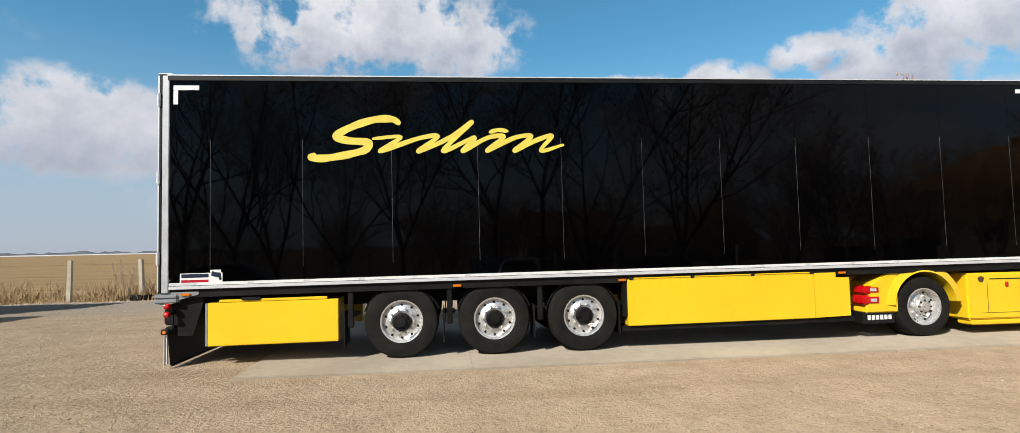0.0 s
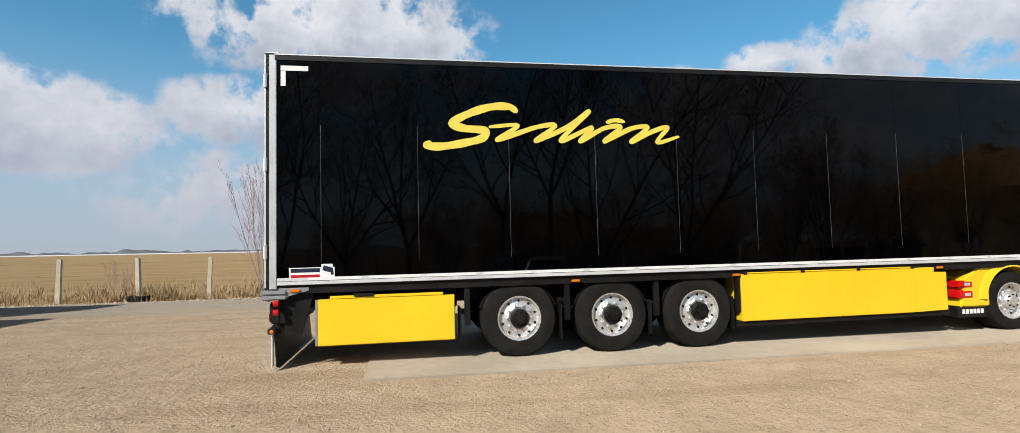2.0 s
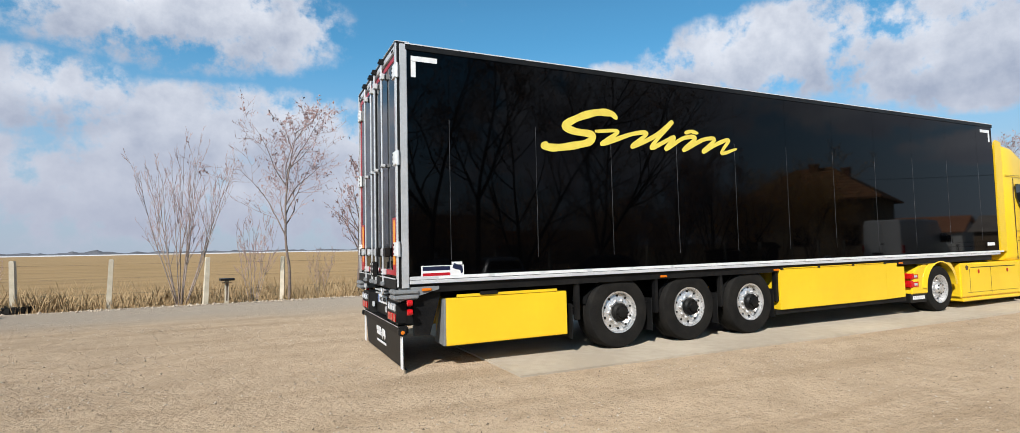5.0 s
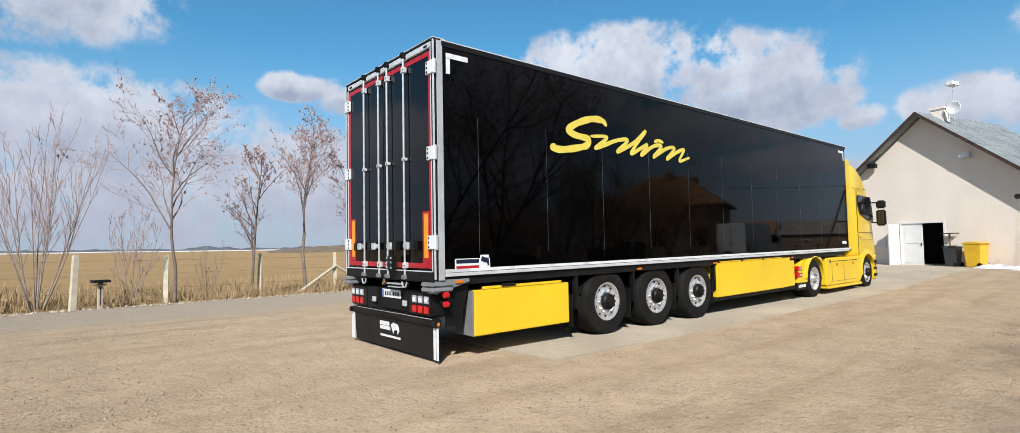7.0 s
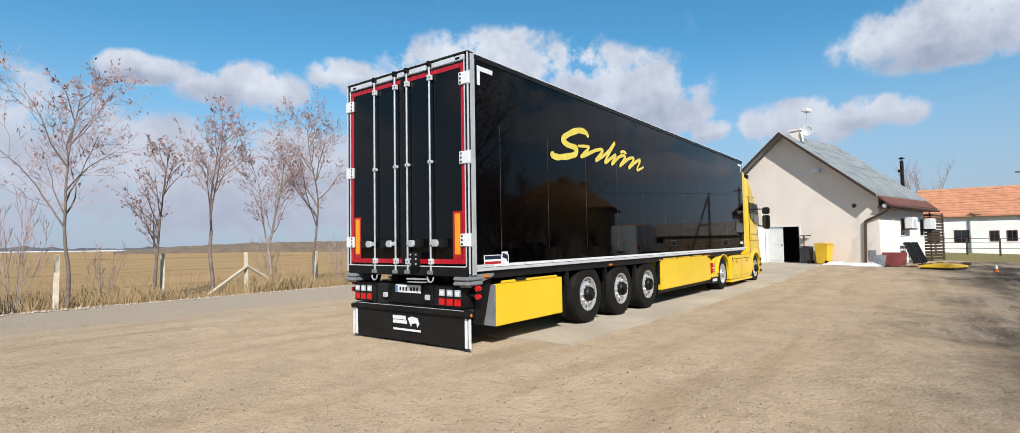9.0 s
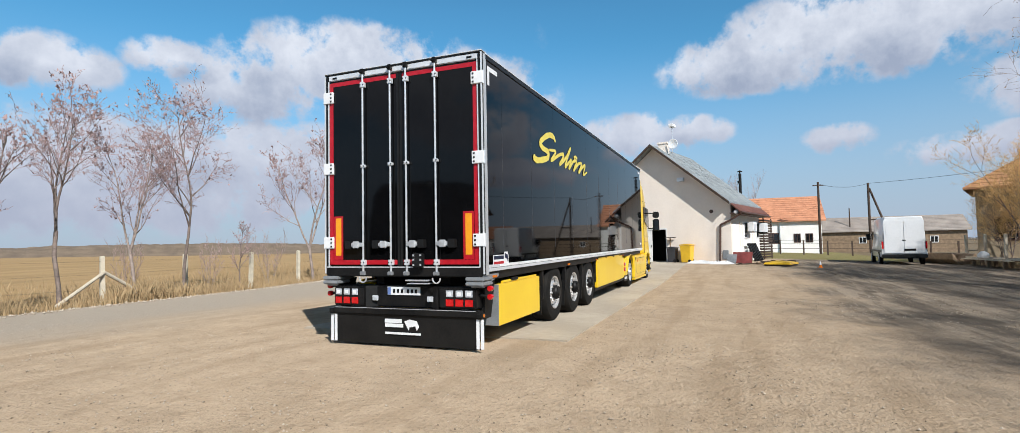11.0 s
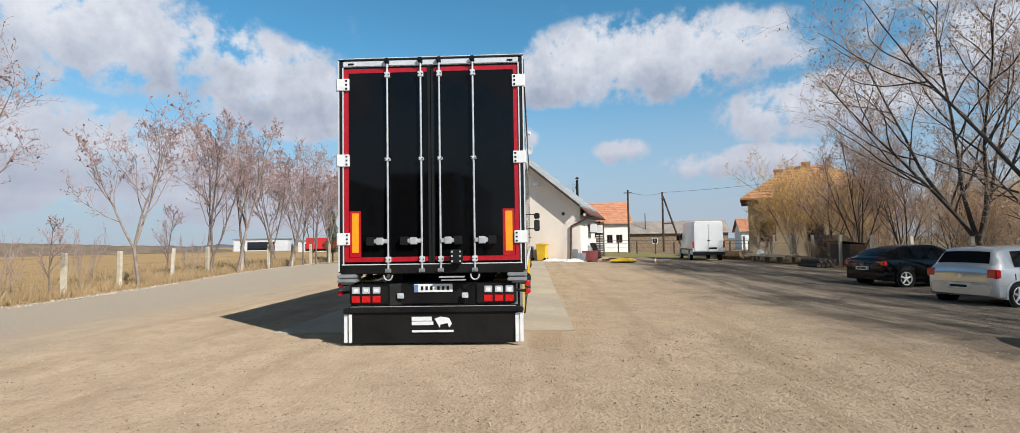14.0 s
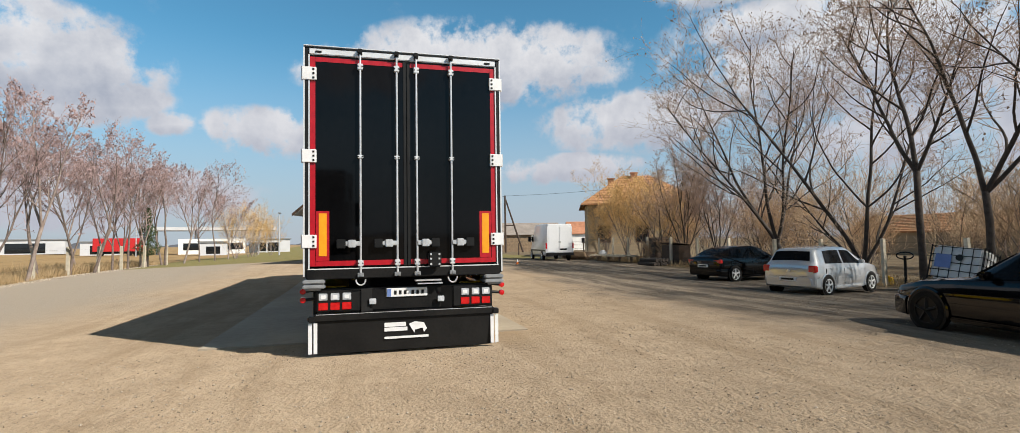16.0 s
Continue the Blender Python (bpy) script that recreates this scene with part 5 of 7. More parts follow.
for lx, ly, turn, ln, m_ in ((0.6, -1.9, 12, 1.5, DARK_WOOD), (1.3, -2.3, -25, 1.8, WOOD), (2.0, -1.8, 40, 1.2, DARK_WOOD), (2.9, -2.5, 5, 2.0, WOOD), (3.6, -2.0, -12, 1.6, DARK_WOOD), (-0.6, -1.7, 70, 0.9, WOOD), (4.6, -2.6, 20, 1.7, DARK_WOOD), (-1.3, -1.3, -40, 0.7, DARK_WOOD)):
    x, y = at_house(lx, ly)
    plank = thing("plank", "loose weathered plank lying on the ground by the wall", "plank", stand(x, y, HANG + turn, 0.005), "planks by the wall")
    part("board", boxes((-ln / 2, ln / 2, -0.09, 0.09, 0.0, 0.05), bevel=0.006), m_, plank)
    part("batten", boxes((-ln * 0.3, -ln * 0.3 + 0.07, -0.14, 0.16, 0.052, 0.10), bevel=0.006), m_, plank)
x, y = 24.2, -5.6
heap = thing("covered_heap", "low flat stack under a yellow cover by the yard edge", "heap", stand(x, y, -20) @ Matrix.Scale(0.8, 4))
part("stack", boxes((-0.9, 0.9, -0.75, 0.75, 0, 0.12), bevel=0.02), DARK_WOOD, heap)
part("cover", loft([[(-0.95, -0.8, 0.10), (0.95, -0.8, 0.10), (0.95, 0.8, 0.10), (-0.95, 0.8, 0.10)], [(-0.9, -0.7, 0.22), (0.85, -0.75, 0.20), (0.9, 0.7, 0.24), (-0.85, 0.72, 0.21)], [(-0.5, -0.4, 0.30), (0.5, -0.45, 0.27), (0.5, 0.4, 0.31), (-0.5, 0.4, 0.28)]]), BIN_YELLOW, heap)
x, y = 23.2, -7.2
cone = thing("traffic_cone", "small orange and white traffic cone", "cone", stand(x, y) @ Matrix.Scale(0.65, 4))
part("base", boxes((-0.15, 0.15, -0.15, 0.15, 0, 0.03), bevel=0.008), AMBER_LENS, cone)
part("cone_body", lathe([(0.12, 0.03), (0.07, 0.22), (0.01, 0.221)], 16, axis="z"), AMBER_LENS, cone)
part("white_cuff", lathe([(0.072, 0.222), (0.03, 0.45), (0.01, 0.452)], 16, axis="z"), WHITE, cone)

# ---- fences ----
POSTS_FIELD = [(-17.0, 15.2), (-13.6, 15.2), (-10.7, 15.2), (-8.1, 15.3), (-5.72, 15.3), (-2.95, 15.0), (-0.47, 15.97), (2.86, 17.2), (5.95, 17.2), (9.6, 17.9), (12.4, 17.3), (16.25, 18.1), (19.55, 17.9), (22.6, 17.9), (25.8, 17.6), (29, 17.5), (32.2, 17.3), (35.5, 17.2), (39, 17.0), (43, 16.7)]
field_fence = thing("field_fence", "row of pale concrete posts with thin wire along the dry field", "fence", pose(0, 16, 0))
for i, (x, y) in enumerate(POSTS_FIELD):
    h, z, w = 1.62 + 0.1 * noise.noise((i, 0, 0)), gz(x, y), 0.075
    bm = prism([(-w, -0.3), (w, -0.3), (w * 0.85, h - 0.03), (w * 0.5, h), (-w * 0.5, h), (-w * 0.85, h - 0.03)], -w, w)
    p = part("post", bm, CONCRETE_POST, field_fence)
    p.matrix_basis = pose(x, y - 16, z, rr.uniform(-2, 2), rr.uniform(-2.5, 2.5), rr.uniform(-20, 20))
for hh in (0.5, 1.0, 1.45):
    bm = bmesh.new()
    for (xa, ya), (xb, yb) in zip(POSTS_FIELD, POSTS_FIELD[1:]):
        rod(bm, (xa, ya - 16, gz(xa, ya) + hh), (xb, yb - 16, gz(xb, yb) + hh - 0.02), 0.003, 4)
    part("wire", bm, WIRE, field_fence)
x, y = 5.95, 17.2
for dx, dy in ((-1.7, -0.5), (1.7, 0.1)):
    part("brace", rod(bmesh.new(), (x + dx, y - 16 + dy, gz(x, y) + 0.05), (x, y - 16 - 0.06, gz(x, y) + 1.05), 0.06, 8), CONCRETE_POST, field_fence, "slanting concrete brace")
x, y = -2.3, 15.0
feeder = thing("bird_table", "small wooden bird table on a post by the fence", "bird table", stand(x, y, 10))
part("post", boxes((-0.06, 0.06, -0.05, 0.05, 0, 0.78), bevel=0.006), CONCRETE_POST, feeder)
part("inner_post", boxes((-0.02, 0.02, -0.052, 0.052, 0.1, 0.7)), DARK_WOOD, feeder)
part("tray", boxes((-0.22, 0.22, -0.2, 0.2, 0.79, 0.87), bevel=0.01), PLASTIC, feeder)
part("shelf", boxes((-0.15, 0.15, -0.14, 0.14, 0.70, 0.73), bevel=0.006), WOOD, feeder)

YARD_POSTS = [-14.0, -11.2, -8.4, -5.6, -2.8, 0.0, 2.8, 5.5, 8.45, 11.3, 14.0, 17.2, 20.0, 22.8, 25.5, 28.3, 30.8, 33.2, 35.8]
yard_fence = thing("yard_fence", "pale concrete fence posts with wire along the tree row", "fence", pose(0, -17.15, 0))
for i, x in enumerate(YARD_POSTS):
    h, z, w = 1.75 + 0.08 * noise.noise((i, 5, 0)), gz(x, -17), 0.065
    p = part("post", prism([(-w, -0.3), (w, -0.3), (w * 0.9, h - 0.02), (w * 0.6, h), (-w * 0.6, h), (-w * 0.9, h - 0.02)], -w, w), CONCRETE_POST, yard_fence)
    p.matrix_basis = pose(x, 0, z, rr.uniform(-2, 2), rr.uniform(-2, 2), 0)
for hh in (0.4, 0.8, 1.2, 1.6):
    bm = bmesh.new()
    for xa, xb in zip(YARD_POSTS, YARD_POSTS[1:]):
        rod(bm, (xa, 0, gz(xa, -17) + hh), (xb, 0, gz(xb, -17) + hh), 0.003, 4)
    part("wire", bm, WIRE, yard_fence)


# ---- bare trees ----
def tubes(lines, sides):
    """A mesh of tapered tubes along rows of (point, radius)."""
    verts, faces = [], []
    for line in lines:
        first = len(verts)
        for i, (p, r) in enumerate(line):
            d = (line[min(i + 1, len(line) - 1)][0] - line[max(i - 1, 0)][0])
            d = d.normalized() if d.length > 1e-6 else Vector((0, 0, 1))
            u = d.cross(Vector((0.31, 0.95, 0.1))).normalized()
            w = d.cross(u)
            for k in range(sides):
                a = 2 * math.pi * k / sides
                verts.append(p + (u * math.cos(a) + w * math.sin(a)) * r)
        for i in range(len(line) - 1):
            for k in range(sides):
                a, b = first + i * sides + k, first + i * sides + (k + 1) % sides
                faces.append((a, b, b + sides, a + sides))
    me = bpy.data.meshes.new("branches")
    me.from_pydata([tuple(v) for v in verts], [], faces)
    me.polygons.foreach_set("use_smooth", [True] * len(me.polygons))
    return me


BEND = (0.24, 0.7, 0.9, 1.1, 1.2)


def grow(rng, height, stems, spread, counts, reach=0.42, low=0.25, lift=0.3, thick=0.011, jit=0.16, fork=0.0, tilts=(0.15, 0.42), fine_r=0.0042, leads=(), bole=(0.0, 0.0)):
    """Limbs and twigs of a bare tree, as two lists of lines; counts: side shoots at each level; leads: bearing, lean and share of the height of each main stem; bole: lean of the trunk below the fork."""
    limbs, fine = [], []

    def branch(p, d, length, r, level):
        n = max(4, int(length / 0.35)) if level < 2 else max(3, int(length / 0.3)) if level == 2 else 2
        line, here = [(p.copy(), r)], []
        for i in range(n):
            s = (i + 1) / n
            b = jit * BEND[level]
            d = (d + Vector((rng.gauss(0, b), rng.gauss(0, b), rng.gauss(0, b * 0.6) + (0.05 if level else 0.35 / n))) - (Vector((d.x, d.y, 0)) * 0.08 if level == 0 and stems == 1 else Vector())).normalized()
            p = p + d * (length / n)
            line.append((p.copy(), max(r * (1 - 0.8 * s), fine_r)))
            here.append((p.copy(), d.copy(), s))
        (limbs if level < 2 else fine).append(line)
        if level >= len(counts):
            return
        for k in range(counts[level]):
            start = low if level == 0 else 0.22
            s0 = start + (1 - start) * (k + rng.random()) / counts[level]
            q, qd, s = min(here, key=lambda h: abs(h[2] - s0))
            side = Vector((rng.gauss(0, 1), rng.gauss(0, 1), rng.gauss(0, 0.45)))
            side = (side - qd * side.dot(qd)).normalized()
            nd = (qd * rng.uniform(0.6, 1.0) + side * rng.uniform(0.6, 1.0) * spread + Vector((0, 0, lift if level < 2 else 0.15))).normalized()
            branch(q, nd, length * reach * rng.uniform(0.75, 1.25) * (1.25 - 0.75 * s if level == 0 else 1), max(r * 0.50 * (1.15 - 0.6 * s), 0.005), level + 1)

    base, turn = Vector((0, 0, -0.15)), rng.random() * 6.283
    if fork:
        top = Vector((bole[0] * fork if leads else rng.gauss(0, 0.05), bole[1] * fork if leads else rng.gauss(0, 0.05), fork)) * height
        limbs.append([(base, height * thick * 1.25), (base.lerp(top, 0.3), height * thick * 1.05), (base.lerp(top, 0.7) + Vector((rng.gauss(0, 0.04), rng.gauss(0, 0.04), 0)), height * thick), (top, height * thick * 0.95), (top + Vector((0, 0, 0.08)), height * thick * 0.5)])
        base = top - Vector((0, 0, 0.05))
    for bearing, lean, share in leads:
        a = radians(bearing)
        d = Vector((math.cos(a) * lean, math.sin(a) * lean, 1)).normalized()
        branch(base, d, height * (1 - fork) * share, height * thick * (0.45 + 0.35 * share), 0)
    for k in range(0 if leads else stems):
        a = turn + 2 * math.pi * k / stems + rng.gauss(0, 0.35)
        tilt = 0.05 if stems == 1 else rng.uniform(*tilts)
        d = Vector((math.cos(a) * tilt, math.sin(a) * tilt, 1)).normalized()
        off = Vector((math.cos(a), math.sin(a), 0)) * (0.0 if stems == 1 or fork else 0.10)
        branch(base + off, d, height * (1 - fork) * rng.uniform(0.78, 1.0), height * thick * (1 if stems == 1 else 0.72), 0)
    return limbs, fine


def bare_tree(name, label, seed, bark, twig, group, seeds=0.0, bud=None, **shape):
    rng = random.Random(seed)
    limbs, fine = grow(rng, **shape)
    t = thing(name, label, "tree" if name == "tree" else "bush", pose(0, 0, -50), group)
    if seeds:
        verts, faces = [], []
        for line in fine:
            if len(line) == 3 and rng.random() < seeds * min(1.6, 0.2 + 1.6 * (line[-1][0].z / shape["height"]) ** 2):
                p, k = line[-1][0], len(verts)
                for _ in range(4):
                    verts.append(tuple(p + Vector((rng.gauss(0, 0.028), rng.gauss(0, 0.028), rng.gauss(-0.02, 0.04)))))
                faces += [(k, k + 1, k + 2), (k, k + 2, k + 3), (k + 1, k + 3, k + 2)]
        me = bpy.data.meshes.new("seed_cluster")
        me.from_pydata(verts, [], faces)
        me.materials.append(bud or SEEDS)
        ob = new("seed_cluster", me)
        ob.parent = t
        tagged(ob, "dry brown seed clusters", kind="stuff")
    for nm, lines, sides, m_ in (("trunk", limbs, 7, bark), ("crown", fine, 3, twig)):
        me = tubes(lines, sides)
        me.name = nm
        me.materials.append(m_)
        ob = new(nm, me)
        ob.parent = t
    return t


def plant(kinds, places):
    used = set()
    for k, x, y, turn, size in places:
        ob = kinds[k]
        m = pose(x, y, gz(x, y), 0, 0, turn) @ Matrix.Scale(size, 4)
        if k not in used:
            used.add(k)
            ob.matrix_basis = m
        else:
            c = copy_thing(ob, pose(x, y, gz(x, y), 0, 0, turn))
            c.scale = (size, size, size)
    for k, ob in enumerate(kinds):
        if k not in used:
            for o in (*ob.children_recursive, ob):
                bpy.data.objects.remove(o)


field_kinds = [
    bare_tree("tree", "slim bare young tree with pale reddish twigs by the field fence", 21 + i, BARK_PALE if i % 3 == 0 else BARK_MID, TWIG, "trees along the field fence",
              height=h, stems=st_, spread=sp, counts=cn, reach=rc, low=lo, lift=0.16, thick=0.0092, seeds=0.18, bud=SEEDS_PINK, fork=fk, tilts=tl, jit=0.19, fine_r=0.005)
    for i, (h, st_, fk, tl, sp, rc, lo, cn) in enumerate((
        (6.5, 3, 0.28, (0.12, 0.45), 0.8, 0.42, 0.18, (7, 6, 5, 4)), (6.6, 1, 0.0, (0, 0), 0.95, 0.42, 0.36, (13, 7, 5, 4)), (6.4, 1, 0.0, (0, 0), 0.75, 0.34, 0.26, (15, 6, 5, 4)),
        (6.1, 3, 0.22, (0.2, 0.55), 0.85, 0.42, 0.2, (6, 6, 5, 4)), (6.9, 2, 0.34, (0.05, 0.25), 0.9, 0.44, 0.2, (8, 6, 5, 4)), (5.9, 3, 0.14, (0.15, 0.50), 0.8, 0.40, 0.2, (6, 6, 5, 4))))
]
plant(field_kinds, [
    (1, -0.25, 15.75, 0, 1.0), (2, 2.5, 16.9, 40, 1.05), (4, 4.7, 17.3, 100, 1.05), (0, 7.0, 17.0, 200, 0.95), (1, 9.0, 17.2, 70, 1.12), (2, 11.8, 17.3, 130, 0.55),
    (3, 17.1, 17.8, 210, 1.3), (2, 19.9, 18.4, 20, 0.7), (5, 22.6, 17.8, 270, 1.4), (0, 25.2, 17.6, 10, 1.45), (4, 27.4, 18.1, 90, 1.2), (5, 29.2, 17.5, 160, 1.3), (4, 31.4, 17.2, 300, 1.2),
    (2, 33.5, 17.0, 60, 1.2), (1, 36.6, 17.2, 10, 1.3), (3, 39.5, 17.0, 120, 1.3), (4, 43.0, 16.8, 220, 1.2), (0, 46.5, 16.4, 20, 1.3), (2, 50.0, 16.0, 130, 1.3), (1, 54.0, 15.6, 220, 1.3), (3, 58.0, 15.2, 20, 1.2),
    (1, 24.0, 18.7, 150, 1.2), (0, 32.6, 18.5, 250, 1.2), (3, 35.0, 18.4, 30, 1.25), (5, 38.0, 18.3, 200, 1.3), (0, 41.4, 18.0, 310, 1.25), (4, 45.0, 17.6, 80, 1.25),
])
bush_kinds = [bare_tree("bush", "bare many-stemmed shrub with thin pale shoots", 61 + i, BARK_PALE, TWIG, "shrubs along the field fence", height=h, stems=s_, spread=0.45, counts=(7, 5, 3), reach=0.3, low=0.25, thick=0.0052, jit=0.1) for i, (h, s_) in enumerate(((5.6, 13), (3.2, 7)))]
plant(bush_kinds, [(0, -3.75, 15.9, 0, 1.0), (1, -1.45, 15.9, 40, 1.0), (1, 1.0, 16.9, 90, 0.6), (1, 7.3, 17.9, 200, 0.7), (1, -9.2, 16.2, 140, 0.5), (1, 11.0, 18.2, 0, 0.7), (1, 14.6, 18.4, 60, 0.8), (1, 21.5, 18.2, 100, 0.7)])
yard_kinds = [
    bare_tree("tree", "large dark bare tree with spreading limbs behind the parked cars", 81 + i, BARK, TWIG_DARK, "trees along the yard fence",
              height=h, stems=s_, spread=sp, counts=cn, reach=0.5, low=0.14, lift=0.10, thick=0.0105, seeds=0.26, fork=fk, tilts=tl, jit=0.17)
    for i, (h, s_, fk, tl, sp, cn) in enumerate((
        (10.6, 4, 0.13, (0.2, 0.75), 1.15, (9, 7, 5, 3)), (11.5, 3, 0.09, (0.2, 0.6), 0.9, (8, 7, 5, 3)), (12.5, 3, 0.24, (0.12, 0.42), 1.0, (8, 6, 5, 2)), (12.0, 3, 0.17, (0.15, 0.5), 1.0, (8, 6, 5, 2))))
]
plant(yard_kinds, [
    (0, -15.8, -18.3, 80, 0.9), (2, -8.6, -18.4, 100, 0.9), (1, -3.9, -18.2, 300, 0.9),
    (3, 1.4, -18.9, 250, 0.9), (3, -6.6, -18.7, 30, 0.95), (0, -1.2, -18.9, 60, 0.9), (3, 26.4, -18.7, 240, 0.44),
])
# the four big trees behind the parked cars, each with its own stems
for seed, x, y, high, fk, lean, leads in (
    (301, 14.4, -18.5, 11.8, 0.13, (0.35, 0.2), ((28, 0.62, 0.9), (30, 0.48, 1.0), (60, 0.2, 1.0), (205, 0.22, 0.9), (285, 0.45, 0.8))),
    (302, 10.1, -18.5, 12.0, 0.05, (0.5, 0.2), ((28, 0.52, 1.05), (200, 0.10, 0.95), (35, 1.0, 0.42), (210, 0.5, 0.62))),
    (303, 8.0, -18.5, 12.6, 0.34, (0.02, 0.0), ((30, 0.02, 1.0), (25, 0.5, 0.8), (200, 0.5, 0.6))),
    (304, 5.7, -18.5, 12.2, 0.27, (0.03, 0.0), ((30, 0.2, 1.0), (205, 0.38, 0.95), (215, 0.9, 0.7))),
):
    plant([bare_tree("tree", "large dark bare tree with spreading limbs behind the parked cars", seed, BARK, TWIG_DARK, "trees along the yard fence",
                     height=high, stems=len(leads), spread=1.05, counts=(10, 7, 5, 3), reach=0.44, low=0.16, lift=0.10, thick=0.0096, seeds=0.26, fork=fk, bole=lean, leads=leads, jit=0.15)], [(0, x, y, 0, 1.0)])
tan_kinds = [bare_tree("bush", "dense bare ochre-twigged shrub behind the fence", 101 + i, BARK_MID, TWIG_TAN, "shrubs by the old house", height=h, stems=4, spread=0.95, counts=(8, 6, 5, 4), reach=0.46, low=0.14, thick=0.0085, fork=0.08, tilts=(0.15, 0.55), fine_r=0.0048) for i, h in enumerate((6.2, 5.2))]
plant(tan_kinds, [(0, 32.4, -19.9, 30, 1.1), (1, 29.4, -20.4, 220, 1.1), (0, 34.0, -20.7, 300, 0.95), (0, 35.4, -20.8, 80, 1.05), (1, 26.6, -19.8, 10, 0.95), (1, 38.4, -20.4, 120, 0.95), (0, 30.6, -18.8, 170, 0.7), (1, 35.0, -18.7, 260, 0.7)])
mauve_kinds = [bare_tree("bush", "tall dense reddish-brown bare shrub behind the yard fence", 111, BARK, TWIG_MAUVE, "shrubs by the old house", height=7.2, stems=5, spread=0.85, counts=(9, 7, 5, 4), reach=0.42, low=0.16, thick=0.0085, fork=0.06, tilts=(0.12, 0.5), fine_r=0.0054)]
plant(mauve_kinds, [(0, 23.6, -19.2, 40, 1.0), (0, 21.4, -19.7, 250, 0.95), (0, 19.0, -19.6, 160, 0.72)])


# ---- dry grass, weeds and pebbles ----
def blades(name, label, spots, rng, high, material):
    verts, faces = [], []
    for x, y, z, s in spots:
        a, h = rng.random() * 6.283, high * s * rng.uniform(0.4, 1.2)
        w, lean = 0.006 + 0.008 * s, rng.uniform(0.05, 0.5) * h
        c, sn = math.cos(a), math.sin(a)
        k = len(verts)
        verts += [(x - w * sn, y + w * c, z), (x + w * sn, y - w * c, z), (x + lean * c * 0.5, y + lean * sn * 0.5, z + h * 0.65), (x + lean * c, y + lean * sn, z + h)]
        faces += [(k, k + 1, k + 2), (k + 1, k + 3, k + 2)]
    me = bpy.data.meshes.new(name)
    me.from_pydata(verts, [], faces)
    me.materials.append(material)
    tagged(new(name, me), label, "grass", kind="stuff")


rng = random.Random(5)
spots = []
while len(spots) < 30000:
    x = rng.uniform(-24, 50)
    y = 15.3 + 0.07 * x + abs(rng.gauss(0, 2.2)) + (0.0 if rng.random() < 0.8 else rng.uniform(0, 14))
    n = noise.noise((x * 0.35, y * 0.35, 2)) + 0.5
    if rng.random() < n + 0.15:
        spots.append((x, y, gz(x, y) - 0.01, 0.45 + 0.9 * max(0, n)))
blades("dry_grass", "tall dry straw-coloured grass along the field fence", spots, rng, 0.46, STRAW)
spots = []
while len(spots) < 14000:
    x, y = rng.uniform(-16, 36), -16.4 - abs(rng.gauss(0, 2.0))
    spots.append((x, y, gz(x, y) - 0.01, rng.uniform(0.3, 1.0)))
blades("dry_grass", "low dry grass and weeds under the tree row", spots, rng, 0.42, STRAW)


def pebbles(count, name, label, seed, place, lo, hi, material):
    rng = random.Random(seed)
    verts, faces = [], []
    for _ in range(count):
        x, y = place(rng)
        r = lo + (hi - lo) * rng.random() ** 3
        z, k = gz(x, y) + r * 0.15, len(verts)
        for dx, dy, dz in ((1, 0, 0), (0, 1, 0), (-1, 0, 0), (0, -1, 0), (0, 0, 0.8), (0, 0, -0.8)):
            verts.append((x + dx * r * rng.uniform(0.6, 1.2), y + dy * r * rng.uniform(0.6, 1.2), z + dz * r * rng.uniform(0.6, 1.1)))
        faces += [tuple(k + i for i in f) for f in ((0, 1, 4), (1, 2, 4), (2, 3, 4), (3, 0, 4), (1, 0, 5), (2, 1, 5), (3, 2, 5), (0, 3, 5))]
    me = bpy.data.meshes.new(name)
    me.from_pydata(verts, [], faces)
    me.materials.append(material)
    tagged(new(name, me), label, "gravel", kind="stuff")


def strewn(x0, x1, y0, y1):
    """Spots that gather in drifts, as stones lie on a rolled yard."""
    def spot(r):
        while True:
            x, y = r.uniform(x0, x1), r.uniform(y0, y1)
            d = 0.5 + 0.9 * noise.noise((x * 0.45, y * 0.8, 7)) + 0.5 * noise.noise((x * 2.1, y * 2.1, 9))
            if r.random() < d * d + 0.04:
                return x, y
    return spot


pebbles(10000, "pebbles", "scattered small pale stones on the sandy yard", 8, strewn(-13, 14, -8, -0.9), 0.003, 0.018, PALE_STONE)
pebbles(9000, "pebbles", "scattered small dark stones and clods on the sandy yard", 12, strewn(-13, 14, -8, -0.9), 0.003, 0.013, DARK_STONE)
pebbles(9000, "pebbles", "scattered small stones behind the trailer", 9, strewn(-13, 0.9, -0.9, 13), 0.003, 0.018, PALE_STONE)
pebbles(5000, "pebbles", "scattered dark clods behind the trailer", 13, strewn(-13, 0.9, -0.9, 13), 0.003, 0.013, DARK_STONE)
pebbles(9000, "pebbles", "loose stones and clods on the damp, shade-painted ground before the parked cars", 14, strewn(-6, 24, -15, -7), 0.005, 0.022, DARK_STONE)
pebbles(2500, "pebbles", "pale stones along the edge of the gravel lane", 10, lambda r: (lambda x: (x, 14.9 + 0.07 * x + r.gauss(0, 0.22)))(r.uniform(-22, 45)), 0.02, 0.08, PALE_STONE)


